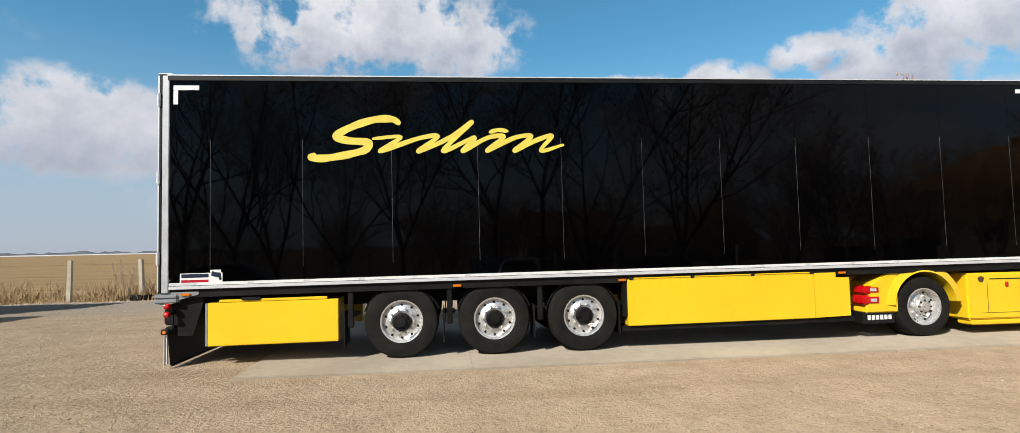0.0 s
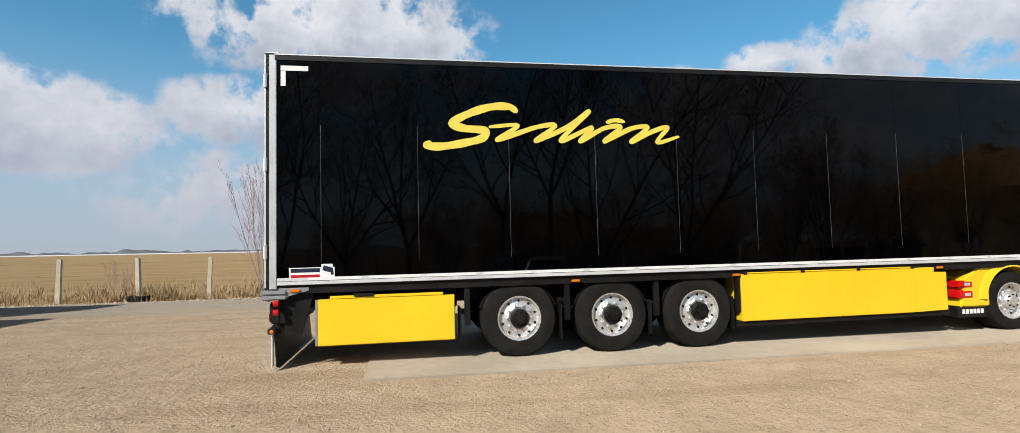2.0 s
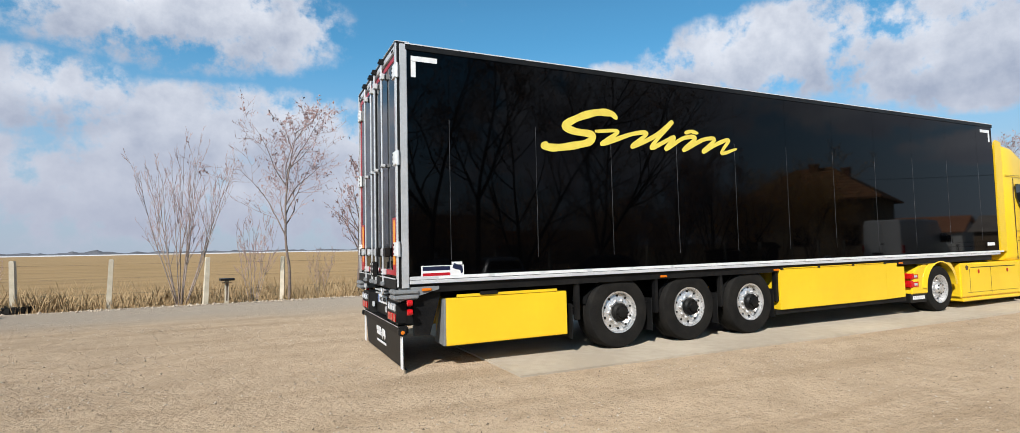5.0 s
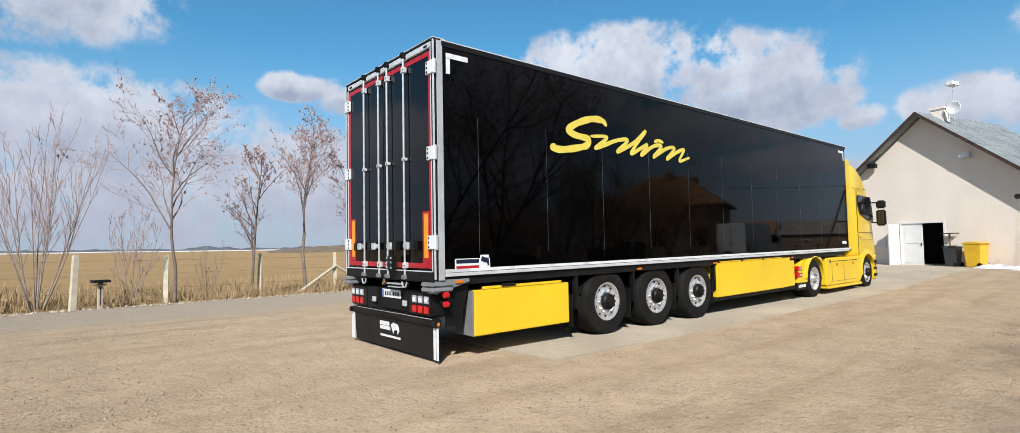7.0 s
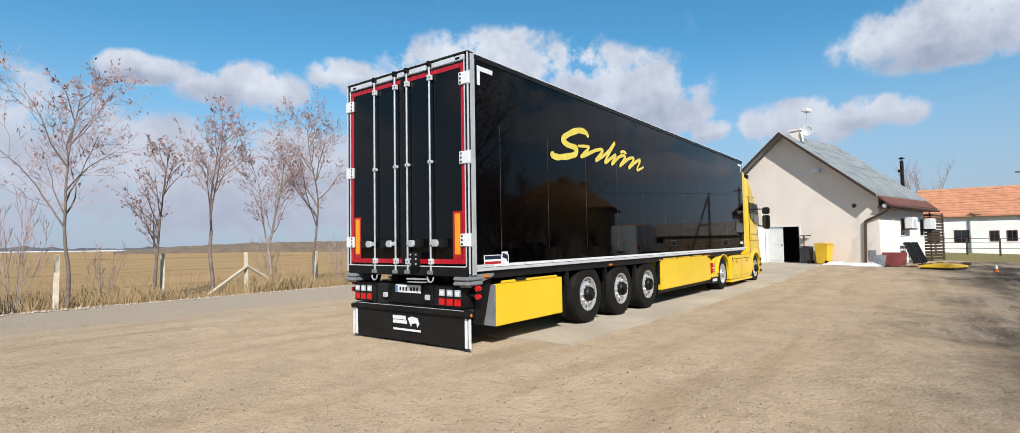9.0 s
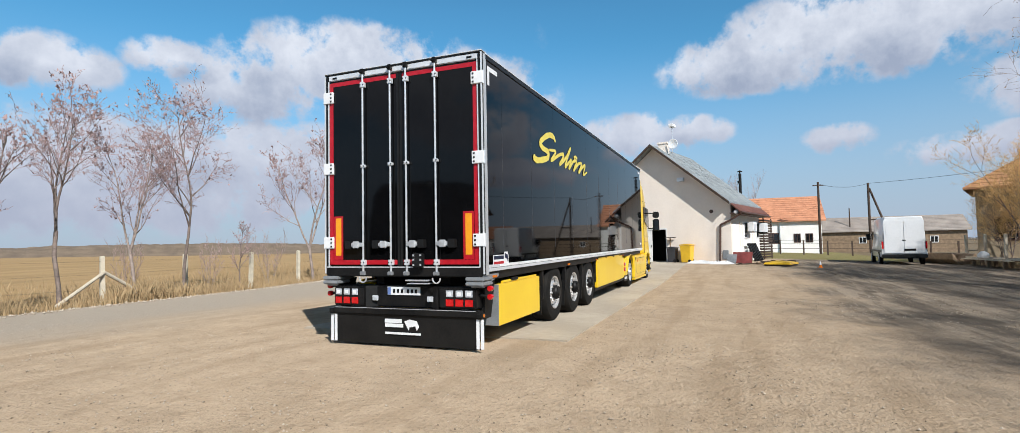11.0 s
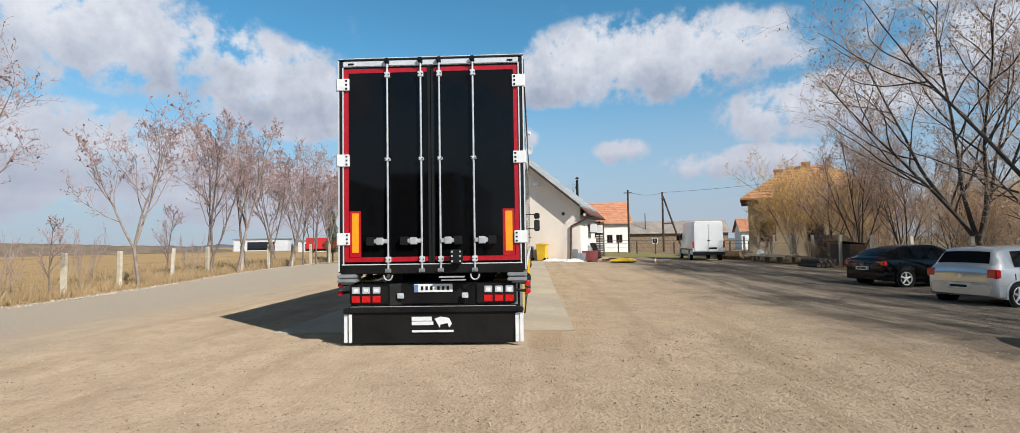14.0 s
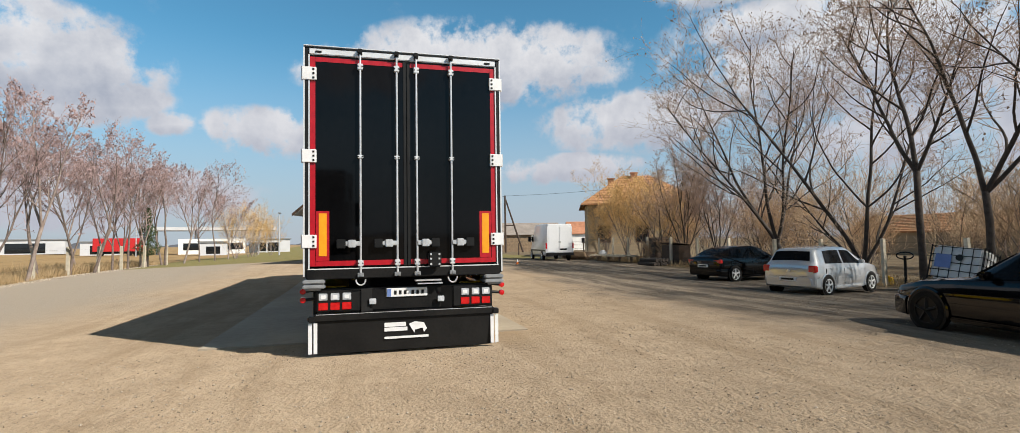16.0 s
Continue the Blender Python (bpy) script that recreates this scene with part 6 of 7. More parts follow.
# ---- parked cars and van ----
def car_wheel(parent, x, y, r, s, rim_material, spokes=5):
    o = s * 0.095
    tyre = part("wheel", lathe([(r * 0.62, -o), (r * 0.9, -o), (r, -o * 0.7), (r, o * 0.7), (r * 0.93, o * 0.95), (r * 0.70, o), (r * 0.66, o * 0.8)], 28, (x, y, r)), RUBBER, parent, smooth=True)
    rim = part("rim", lathe([(r * 0.69, o * 0.85), (r * 0.68, o * 0.98), (r * 0.62, o * 0.9), (r * 0.60, o * 0.3), (0.01, o * 0.3)], 24, (x, y, r)), STEEL_DARK, tyre, smooth=True)
    for k in range(spokes):
        a = 2 * math.pi * k / spokes + 0.3
        c, sn = math.cos(a), math.sin(a)
        part("spoke", rod(bmesh.new(), (x + c * r * 0.08, y + o * 0.75, r + sn * r * 0.08), (x + c * r * 0.62, y + o * 0.80, r + sn * r * 0.62), r * 0.11, 6, r * 0.075), rim_material, rim)
    part("rim_ring", lathe([(r * 0.66, o * 0.86), (r * 0.69, o * 1.0), (r * 0.62, o * 0.97), (r * 0.60, o * 0.7)], 24, (x, y, r)), rim_material, rim, smooth=True)
    part("hub_cap", lathe([(r * 0.14, o * 0.5), (r * 0.13, o * 0.9), (0.005, o * 0.95)], 12, (x, y, r)), rim_material, rim, smooth=True)
    return tyre


def spread(stations, fine=5):
    """Stations along the car, filled in along smooth lines."""
    rows = [Vector(r) for r in stations]
    rows = [rows[0], *rows, rows[-1]]
    out = []
    for i in range(1, len(rows) - 2):
        a, b, c, d = rows[i - 1 : i + 3]
        for k in range(fine):
            s = k / fine
            slack = 0.5 * ((2 * b) + (c - a) * s + (2 * a - 5 * b + 4 * c - d) * s * s + (3 * b - a - 3 * c + d) * s ** 3)
            out.append(tuple(b.lerp(c, s).lerp(slack, 0.6)))
    out.append(tuple(rows[-2]))
    return out


def car(label, m, paint, rim, stations, panes, rear_glass, screen, axles, r, rear_lamp, plate_z, lamp_front, trim_z, lamp_material):
    """stations: x, underside, belt, top, half width at belt, half width at top."""
    c = thing("car", label, "car", m, "parked cars")
    rows = spread([Vector(q) for q in stations])
    wide = max(q[4] for q in stations)
    rear_x, front_x = stations[0][0], stations[-1][0]

    def at(x):
        for p, q in zip(rows, rows[1:]):
            if x <= q[0] or q is rows[-1]:
                f = 0 if q[0] == p[0] else (x - p[0]) / (q[0] - p[0])
                return [u + (v - u) * f for u, v in zip(p, q)]

    sections = []
    for x, zb, zs, zt, wb, wt in rows:
        half = [(0.55 * wb, zb), (0.90 * wb, zb + 0.01), (0.985 * wb, zb + 0.09), (wb, zb + (zs - zb) * 0.45), (0.995 * wb, zb + (zs - zb) * 0.62), (0.975 * wb, zs - 0.02), (0.955 * wb, zs),
                (wt + 0.02, zt - min(0.07, 0.5 * (zt - zs) + 0.012)), (wt - 0.05, zt - 0.004), (wt * 0.5, zt + 0.018)]
        sections.append([(x, y, z) for y, z in half] + [(x, -y, z) for y, z in half[::-1]])
    shell = part("body", loft(sections), paint, c, smooth=True)

    def side_point(x, v, s, out=0.006):
        x_, zb, zs, zt, wb, wt = at(x)
        ya, za, yb, zb2 = 0.955 * wb, zs, wt + 0.02, zt - 0.07
        return (x, s * (ya + (yb - ya) * v + out), za + (zb2 - za) * v + out * 0.3)

    def sheet(points):
        bm = bmesh.new()
        grid = [[bm.verts.new(p) for p in row] for row in points]
        for p, q in zip(grid, grid[1:]):
            for k in range(len(p) - 1):
                bm.faces.new((p[k], p[k + 1], q[k + 1], q[k]))
        bmesh.ops.solidify(bm, geom=list(bm.faces), thickness=0.003)
        bmesh.ops.recalc_face_normals(bm, faces=bm.faces)
        return bm

    for s in (-1, 1):
        for b0, b1, t0, t1 in panes:
            part("side_window", sheet([[side_point((b0 + (t0 - b0) * v) * (1 - u) + (b1 + (t1 - b1) * v) * u, 0.06 + 0.88 * v, s) for u in (0, 0.2, 0.4, 0.6, 0.8, 1)] for v in (0, 0.25, 0.5, 0.75, 1)]), CAR_GLASS, c, smooth=True)
    for name, (x0, x1, w0, w1, dx) in (("rear_window", rear_glass), ("windscreen", screen)):
        grid = []
        for k in range(7):
            x = x0 + (x1 - x0) * k / 6
            q = at(x)
            w = w0 + (w1 - w0) * k / 6
            grid.append([(x + dx, y * w, q[3] + 0.018 * (1 - y * y) + 0.006) for y in (-1, -0.6, -0.2, 0.2, 0.6, 1)])
        part(name, sheet(grid), CAR_GLASS, c, smooth=True)
    half = wide - 0.0
    for s in (-1, 1):
        for x in axles:
            arch = bmesh.new()
            rings = []
            for k in range(17):
                a = math.pi * (k - 1) / 14
                rings.append([arch.verts.new((x + math.cos(a) * q, s * y, r + math.sin(a) * q)) for q, y in ((r * 1.10, half + 0.014), (r * 1.20, half + 0.002), (r * 1.20, half - 0.2), (r * 1.10, half - 0.2))])
            for p, q in zip(rings, rings[1:]):
                for k in range(4):
                    arch.faces.new((p[k], p[(k + 1) % 4], q[(k + 1) % 4], q[k]))
            bmesh.ops.recalc_face_normals(arch, faces=arch.faces)
            part("wheel_arch", arch, paint, c, smooth=True)
            part("arch_liner", lathe([(0.01, 0.0), (r * 1.11, 0.0), (r * 1.11, s * 0.008), (0.01, s * 0.008)], 28, (x, s * (half + 0.001), r)), PLASTIC, c)
            car_wheel(c, x, s * (half - 0.065), r, s, rim)
        lx, ly, z0, z1, w = rear_lamp
        part("tail_lamp", boxes((lx - 0.02, lx + 0.15, min(s * ly, s * (ly - w)), max(s * ly, s * (ly - w)), z0, z1), bevel=0.025), RED_LENS, c)
        fx, fy, z0, z1 = lamp_front
        part("head_lamp", boxes((fx - 0.24, fx, min(s * fy, s * (fy - 0.26)), max(s * fy, s * (fy - 0.26)), z0, z1), bevel=0.03), lamp_material, c)
        mx = screen[0] + 0.16 if screen[0] < screen[1] else screen[1] + 0.16
        q = at(mx)
        part("wing_mirror", boxes((mx - 0.05, mx + 0.07, min(s * (q[4] * 0.95), s * (q[4] + 0.13)), max(s * (q[4] * 0.95), s * (q[4] + 0.13)), q[2] + 0.02, q[2] + 0.14), bevel=0.03), paint, c)
        part("side_trim", boxes((axles[1] + r * 1.25, axles[0] - r * 1.25, min(s * (half - 0.02), s * (half + 0.010)), max(s * (half - 0.02), s * (half + 0.010)), trim_z, trim_z + 0.045), bevel=0.006), paint, c)
        part("sill", boxes((axles[1] + r * 1.2, axles[0] - r * 1.2, min(s * (half - 0.12), s * (half - 0.004)), max(s * (half - 0.12), s * (half - 0.004)), 0.19, 0.27), bevel=0.02), paint, c)
        for b0, b1, t0, t1 in panes[:1] if len(panes) < 2 else panes:
            hx = b0 + 0.16
            q = at(hx)
            part("door_handle", boxes((hx, hx + 0.17, min(s * (q[4] - 0.02), s * (q[4] + 0.018)), max(s * (q[4] - 0.02), s * (q[4] + 0.018)), q[2] - 0.13, q[2] - 0.10), bevel=0.006), paint, c)
            part("door_seam", boxes((b0 - 0.03, b0 - 0.024, min(s * (half - 0.02), s * (half + 0.0015)), max(s * (half - 0.02), s * (half + 0.0015)), 0.32, q[2] - 0.12)), PLASTIC, c)
    pl = part("number_plate", boxes((rear_x - 0.055, rear_x + 0.0, -0.26, 0.26, plate_z, plate_z + 0.115), bevel=0.004), WHITE, c, "white plate with plain dark bars")
    part("plate_bars", boxes((rear_x - 0.059, rear_x - 0.056, -0.19, 0.2, plate_z + 0.03, plate_z + 0.085)), PLASTIC, pl)
    w = stations[1][4]
    part("bumper", loft([section(rear_x - 0.03, w * 0.88, 0.30, 0.54, 0.06), section(rear_x + 0.08, w * 1.03, 0.25, 0.57, 0.06), section(rear_x + 0.42, wide + 0.005, 0.23, 0.54, 0.05)]), paint, c, smooth=True)
    w = stations[-2][4]
    part("front_bumper", loft([section(front_x + 0.03, w * 0.84, 0.24, 0.50, 0.06), section(front_x - 0.10, w * 1.05, 0.21, 0.54, 0.06), section(front_x - 0.42, wide + 0.004, 0.20, 0.52, 0.05)]), paint, c, smooth=True)
    part("lower_grille", boxes((front_x - 0.02, front_x + 0.036, -0.42, 0.42, 0.30, 0.40), bevel=0.01), PLASTIC, c)
    return c


hatch = car("silver small hatchback parked nose to the fence", stand(6.45, -12.24, -75), CAR_SILVER, ALLOY, [
    (-1.87, 0.40, 0.78, 0.80, 0.72, 0.66), (-1.84, 0.28, 0.88, 0.90, 0.775, 0.70), (-1.77, 0.24, 0.91, 1.00, 0.80, 0.67), (-1.60, 0.23, 0.92, 1.28, 0.815, 0.60), (-1.42, 0.22, 0.92, 1.385, 0.82, 0.585),
    (-0.7, 0.22, 0.91, 1.42, 0.825, 0.58), (0.0, 0.22, 0.90, 1.41, 0.825, 0.58), (0.32, 0.22, 0.89, 1.35, 0.825, 0.59), (0.98, 0.22, 0.88, 0.97, 0.82, 0.67), (1.15, 0.22, 0.87, 0.91, 0.81, 0.71),
    (1.5, 0.23, 0.80, 0.84, 0.79, 0.71), (1.75, 0.26, 0.69, 0.72, 0.74, 0.66), (1.87, 0.36, 0.58, 0.60, 0.62, 0.55)],
    [(-1.28, -0.40, -1.17, -0.36), (-0.32, 0.82, -0.28, 0.22)], (-1.755, -1.585, 0.60, 0.52, -0.012), (0.36, 0.95, 0.53, 0.64, 0.012), (1.14, -1.26), 0.30,
    (-1.86, 0.815, 0.69, 0.90, 0.22), 0.44, (1.80, 0.66, 0.55, 0.69), 0.50, CLEAR_LENS)
part("badge", lathe([(0.01, -0.012), (0.05, -0.01), (0.055, 0.0), (0.01, 0.002)], 16, (-1.868, 0, 0.73), "x"), CHROME, hatch)
part("boot_seam", boxes((-1.905, -1.895, -0.6, 0.6, 0.585, 0.59)), PLASTIC, hatch)
car("black hatchback coupe with silver alloy wheels parked nose to the fence", stand(12.25, -13.82, -80), CAR_BLACK, ALLOY, [
    (-2.13, 0.50, 0.82, 0.84, 0.72, 0.62), (-2.08, 0.32, 0.95, 0.97, 0.82, 0.70), (-1.95, 0.24, 0.98, 1.04, 0.85, 0.67), (-1.4, 0.22, 0.97, 1.29, 0.87, 0.60), (-0.8, 0.21, 0.95, 1.41, 0.875, 0.58),
    (-0.1, 0.20, 0.93, 1.43, 0.875, 0.58), (0.3, 0.20, 0.92, 1.38, 0.87, 0.59), (1.15, 0.21, 0.90, 0.98, 0.865, 0.69), (1.35, 0.21, 0.88, 0.92, 0.86, 0.73), (1.75, 0.24, 0.80, 0.83, 0.83, 0.74),
    (2.02, 0.28, 0.70, 0.72, 0.74, 0.66), (2.13, 0.38, 0.58, 0.60, 0.62, 0.56)],
    [(-1.45, -0.32, -0.95, -0.28), (-0.25, 0.98, -0.22, 0.2)], (-1.88, -1.2, 0.60, 0.50, -0.008), (0.36, 1.1, 0.53, 0.66, 0.012), (1.33, -1.30), 0.325,
    (-2.10, 0.865, 0.76, 0.92, 0.34), 0.60, (2.05, 0.70, 0.56, 0.70), 0.45, CLEAR_LENS)
car("black two-door saloon car standing across the damp, shade-painted yard", stand(-2.0, -7.85, -9), CAR_BLACK, STEEL_DARK, [
    (-2.22, 0.48, 0.80, 0.82, 0.72, 0.62), (-2.16, 0.30, 0.92, 0.94, 0.82, 0.72), (-1.6, 0.22, 0.93, 0.97, 0.855, 0.74), (-1.0, 0.21, 0.92, 1.26, 0.86, 0.61), (-0.6, 0.20, 0.91, 1.34, 0.865, 0.59),
    (-0.15, 0.20, 0.90, 1.36, 0.865, 0.59), (0.1, 0.20, 0.89, 1.32, 0.865, 0.60), (0.75, 0.21, 0.87, 0.93, 0.86, 0.70), (0.95, 0.21, 0.86, 0.885, 0.855, 0.74), (1.6, 0.23, 0.79, 0.82, 0.82, 0.74),
    (2.06, 0.28, 0.69, 0.71, 0.74, 0.66), (2.22, 0.38, 0.58, 0.60, 0.62, 0.56)],
    [(-1.25, -0.52, -0.8, -0.48), (-0.46, 0.60, -0.43, 0.02)], (-1.5, -1.05, 0.62, 0.52, -0.01), (0.14, 0.72, 0.54, 0.66, 0.012), (1.38, -1.36), 0.33,
    (-2.17, 0.82, 0.70, 0.86, 0.32), 0.55, (2.13, 0.70, 0.56, 0.68), 0.45, GLASS_DARK)

van = thing("van", "white high-roof panel van seen from its rear doors", "van", stand(32.0, -12.45, -7) @ Matrix.Scale(1.04, 4), "")
part("body", loft([section(x, h, z0, z1, 0.10, ln) for x, h, z0, z1, ln in ((-2.95, 0.97, 0.42, 2.50, 0.14), (-2.88, 1.0, 0.38, 2.55, 0.14), (0, 1.0, 0.36, 2.6, 0.14), (1.3, 1.0, 0.36, 2.55, 0.14), (1.75, 0.99, 0.36, 2.2, 0.2), (2.25, 0.97, 0.36, 1.35, 0.1), (2.85, 0.92, 0.4, 1.05, 0.1), (2.98, 0.85, 0.45, 0.9, 0.08))]), VAN_WHITE, van, smooth=True)
for s in (-1, 1):
    ya, yb = sorted((s * 0.006, s * 0.88))
    d = part("rear_door", boxes((-2.985, -2.945, ya, yb, 0.62, 2.36), bevel=0.015), VAN_WHITE, van)
    part("door_recess", boxes((-2.992, -2.986, ya + 0.1, yb - 0.1, 1.45, 2.2), bevel=0.002), VAN_WHITE, d)
    part("tail_lamp", boxes((-2.98, -2.86, min(s * 0.985, s * 0.90), max(s * 0.985, s * 0.90), 0.85, 1.25), bevel=0.015), RED_LENS, van)
    part("side_window", boxes((1.2, 1.95, min(s * 0.97, s * 1.004), max(s * 0.97, s * 1.004), 1.35, 1.85), bevel=0.01), GLASS_DARK, van)
    part("wing_mirror", boxes((1.85, 1.98, min(s * 1.02, s * 1.25), max(s * 1.02, s * 1.25), 1.35, 1.72), bevel=0.03), PLASTIC, van)
    part("side_moulding", boxes((-2.8, 2.2, min(s * 0.98, s * 1.012), max(s * 0.98, s * 1.012), 0.68, 0.78), bevel=0.006), PLASTIC, van)
    for x in (1.95, -1.75):
        part("arch_liner", lathe([(0.01, 0.0), (0.42, 0.0), (0.42, s * 0.01), (0.01, s * 0.01)], 24, (x, s * 0.99, 0.36)), PLASTIC, van)
        car_wheel(van, x, s * 0.92, 0.345, s, ROD)
part("number_plate", boxes((-3.0, -2.98, -0.5, 0.0, 0.75, 0.86), bevel=0.003), STEEL_DARK, van)
part("rear_handle", boxes((-3.005, -2.986, -0.08, 0.08, 1.28, 1.33), bevel=0.004), PLASTIC, van)
part("rear_bumper", boxes((-3.05, -2.8, -0.98, 0.98, 0.38, 0.58), bevel=0.03), PLASTIC, van)

# low boards, trailer frame and shallow boat by the fence
flat = thing("board_stack", "long weathered grey boards lying on low blocks by the fence", "boards", stand(28.9, -15.8, 2))
rr = random.Random(31)
for k in range(9):
    x0, y0, z0 = -3.2 + rr.uniform(-0.3, 0.5), -0.75 + 0.27 * (k % 5) + rr.uniform(-0.04, 0.04), 0.38 + 0.055 * (k // 5)
    bd = part("board", boxes((x0, x0 + rr.uniform(4.2, 6.2), y0, y0 + 0.24, z0, z0 + 0.045)), CONCRETE_POST if k % 3 else WOOD, flat)
for x in (-2.4, -0.8, 0.8, 2.3):
    for y in (-0.6, 0.35):
        part("block", boxes((x - 0.06, x + 0.06, y, y + 0.15, 0.0, 0.376)), WOOD, flat)
bag = thing("sack", "crumpled white sack on the stacked boards", "sack", stand(29.6, -15.75, 30, 0.48))
part("sack_body", loft([[(0.26 * w * math.cos(a) + 0.03 * math.sin(3 * a), 0.2 * w * math.sin(a), z) for a in (2 * math.pi * k / 14 for k in range(14))] for z, w in ((0.0, 0.9), (0.08, 1.05), (0.2, 0.9), (0.28, 0.55), (0.33, 0.2))]), WHITE, bag, smooth=True)
boat = thing("boat", "small weathered open boat on the ground beside the van", "boat", stand(32.9, -15.0, 12))
part("hull", loft([[(x, y * w, z) for y, z in ((-1, 0.62), (-0.92, 0.3), (-0.5, 0.06), (0.5, 0.06), (0.92, 0.3), (1, 0.62), (0.85, 0.6), (0.45, 0.2), (-0.45, 0.2), (-0.85, 0.6))] for x, w in ((-1.9, 0.6), (-0.8, 0.75), (0.6, 0.72), (1.5, 0.45), (2.0, 0.12))]), WOOD, boat)
part("thwart", boxes((-0.5, -0.25, -0.65, 0.65, 0.5, 0.54), (0.4, 0.62, -0.62, 0.62, 0.5, 0.54)), WOOD, boat)
hutch = thing("hutch", "dark brown wooden hutch behind the yard fence", "crate", stand(23.2, -17.75, 3))
for k in range(6):
    part("plank", boxes((-0.9 + 0.3 * k, -0.62 + 0.3 * k, -0.42, -0.38, 0.02, 1.3)), DARK_WOOD, hutch)
part("box", boxes((-0.9, 0.88, -0.375, 0.4, 0.0, 1.25)), DARK_WOOD, hutch)
part("lid", prism([(-0.5, 1.26), (0.5, 1.38), (0.5, 1.42), (-0.5, 1.30)], -0.98, 0.96, "x"), DARK_WOOD, hutch)
arbour = thing("garden_shed", "low dark brown garden shed with a rounded roof behind the fence", "shed", stand(28.2, -19.5, -4) @ Matrix.Scale(0.8, 4))
for k in range(8):
    part("plank", boxes((-1.2 + 0.3 * k, -0.92 + 0.3 * k, 0.86, 0.90, 0.02, 1.7)), DARK_WOOD, arbour)
part("wall", boxes((-1.2, 1.2, -0.9, 0.855, 0.0, 1.72)), DARK_WOOD, arbour)
part("roof", prism([(-1.35, 1.66), (-1.35, 1.72), (-0.9, 2.02), (-0.3, 2.16), (0.3, 2.16), (0.9, 2.02), (1.35, 1.72), (1.35, 1.66)], -1.0, 1.05), DARK_WOOD, arbour)
scrap = thing("log_pile", "low pile of dark logs beside the brown box", "logs", stand(22.9, -16.0, 8))
for i in range(9):
    y, z = (-0.5 + 0.26 * (i % 5), 0.12 + 0.22 * (i // 5)) if i < 9 else (0, 0)
    part("log", rod(bmesh.new(), (-0.8, y + 0.1 * (i // 5), z), (0.8, y + 0.1 * (i // 5), z), 0.12, 9), BARK, scrap)

# caged water tank, hand pump, yellow jug
ibc = thing("water_tank", "white plastic water tank in a galvanised cage, tilted on bricks", "tank", pose(5.35, -16.42, gz(5.35, -16.42) + 0.14, 13, -6, 14) @ Matrix.Scale(1.12, 4))
part("tank", boxes((-0.58, 0.58, -0.48, 0.48, 0.16, 1.12), bevel=0.07), TANK_WHITE, ibc)
for s in (-1, 1):
    for k in range(5):
        z = 0.2 + 0.22 * k
        part("cage_bar", rod(bmesh.new(), (-0.61, s * 0.505, z), (0.61, s * 0.505, z), 0.012, 6), STEEL_DARK, ibc)
        part("cage_bar", rod(bmesh.new(), (s * 0.61, -0.505, z), (s * 0.61, 0.505, z), 0.012, 6), STEEL_DARK, ibc)
    for k in range(6):
        x = -0.6 + 0.24 * k
        part("cage_bar", rod(bmesh.new(), (x, s * 0.515, 0.12), (x, s * 0.515, 1.13), 0.012, 6), STEEL_DARK, ibc)
        y = -0.5 + 0.2 * k
        part("cage_bar", rod(bmesh.new(), (s * 0.62, y, 0.12), (s * 0.62, y, 1.13), 0.012, 6), STEEL_DARK, ibc)
part("label_plate", boxes((0.10, 0.48, 0.535, 0.545, 0.48, 0.86)), BLUE_FILM, ibc, "blue label plate")
part("label_disc", lathe([(0.01, 0.53), (0.09, 0.53), (0.09, 0.546), (0.01, 0.547)], 16, (-0.08, 0, 0.80)), PLASTIC, ibc)
part("pallet_base", boxes((-0.6, 0.6, -0.5, 0.5, 0.06, 0.14), (-0.6, 0.6, -0.5, -0.4, -0.25, 0.056), (-0.6, 0.6, 0.4, 0.5, -0.25, 0.056)), WOOD, ibc)
pump = thing("hand_pump", "dark iron hand pump with a round wheel", "pump", stand(8.0, -17.6, 30))
part("pump_post", lathe([(0.09, 0), (0.07, 0.1), (0.05, 0.15), (0.045, 1.05), (0.06, 1.08), (0.02, 1.12)], 12, axis="z"), STEEL_DARK, pump, smooth=True)
ring = bmesh.new()
for k in range(18):
    a, b = 2 * math.pi * k / 18, 2 * math.pi * (k + 1) / 18
    rod(ring, (0.26 * math.cos(a), 0, 1.12 + 0.13 * math.sin(a)), (0.26 * math.cos(b), 0, 1.12 + 0.13 * math.sin(b)), 0.025, 6)
part("wheel_ring", ring, STEEL_DARK, pump)
jug = thing("jug", "yellow plastic jug lying in the grass", "jug", stand(8.5, -17.4, 15))
part("jug_body", boxes((-0.14, 0.14, -0.1, 0.1, 0, 0.30), bevel=0.04), BIN_YELLOW, jug)
part("spout", lathe([(0.03, 0.28), (0.03, 0.35), (0.01, 0.355)], 10, axis="z"), BIN_YELLOW, jug)


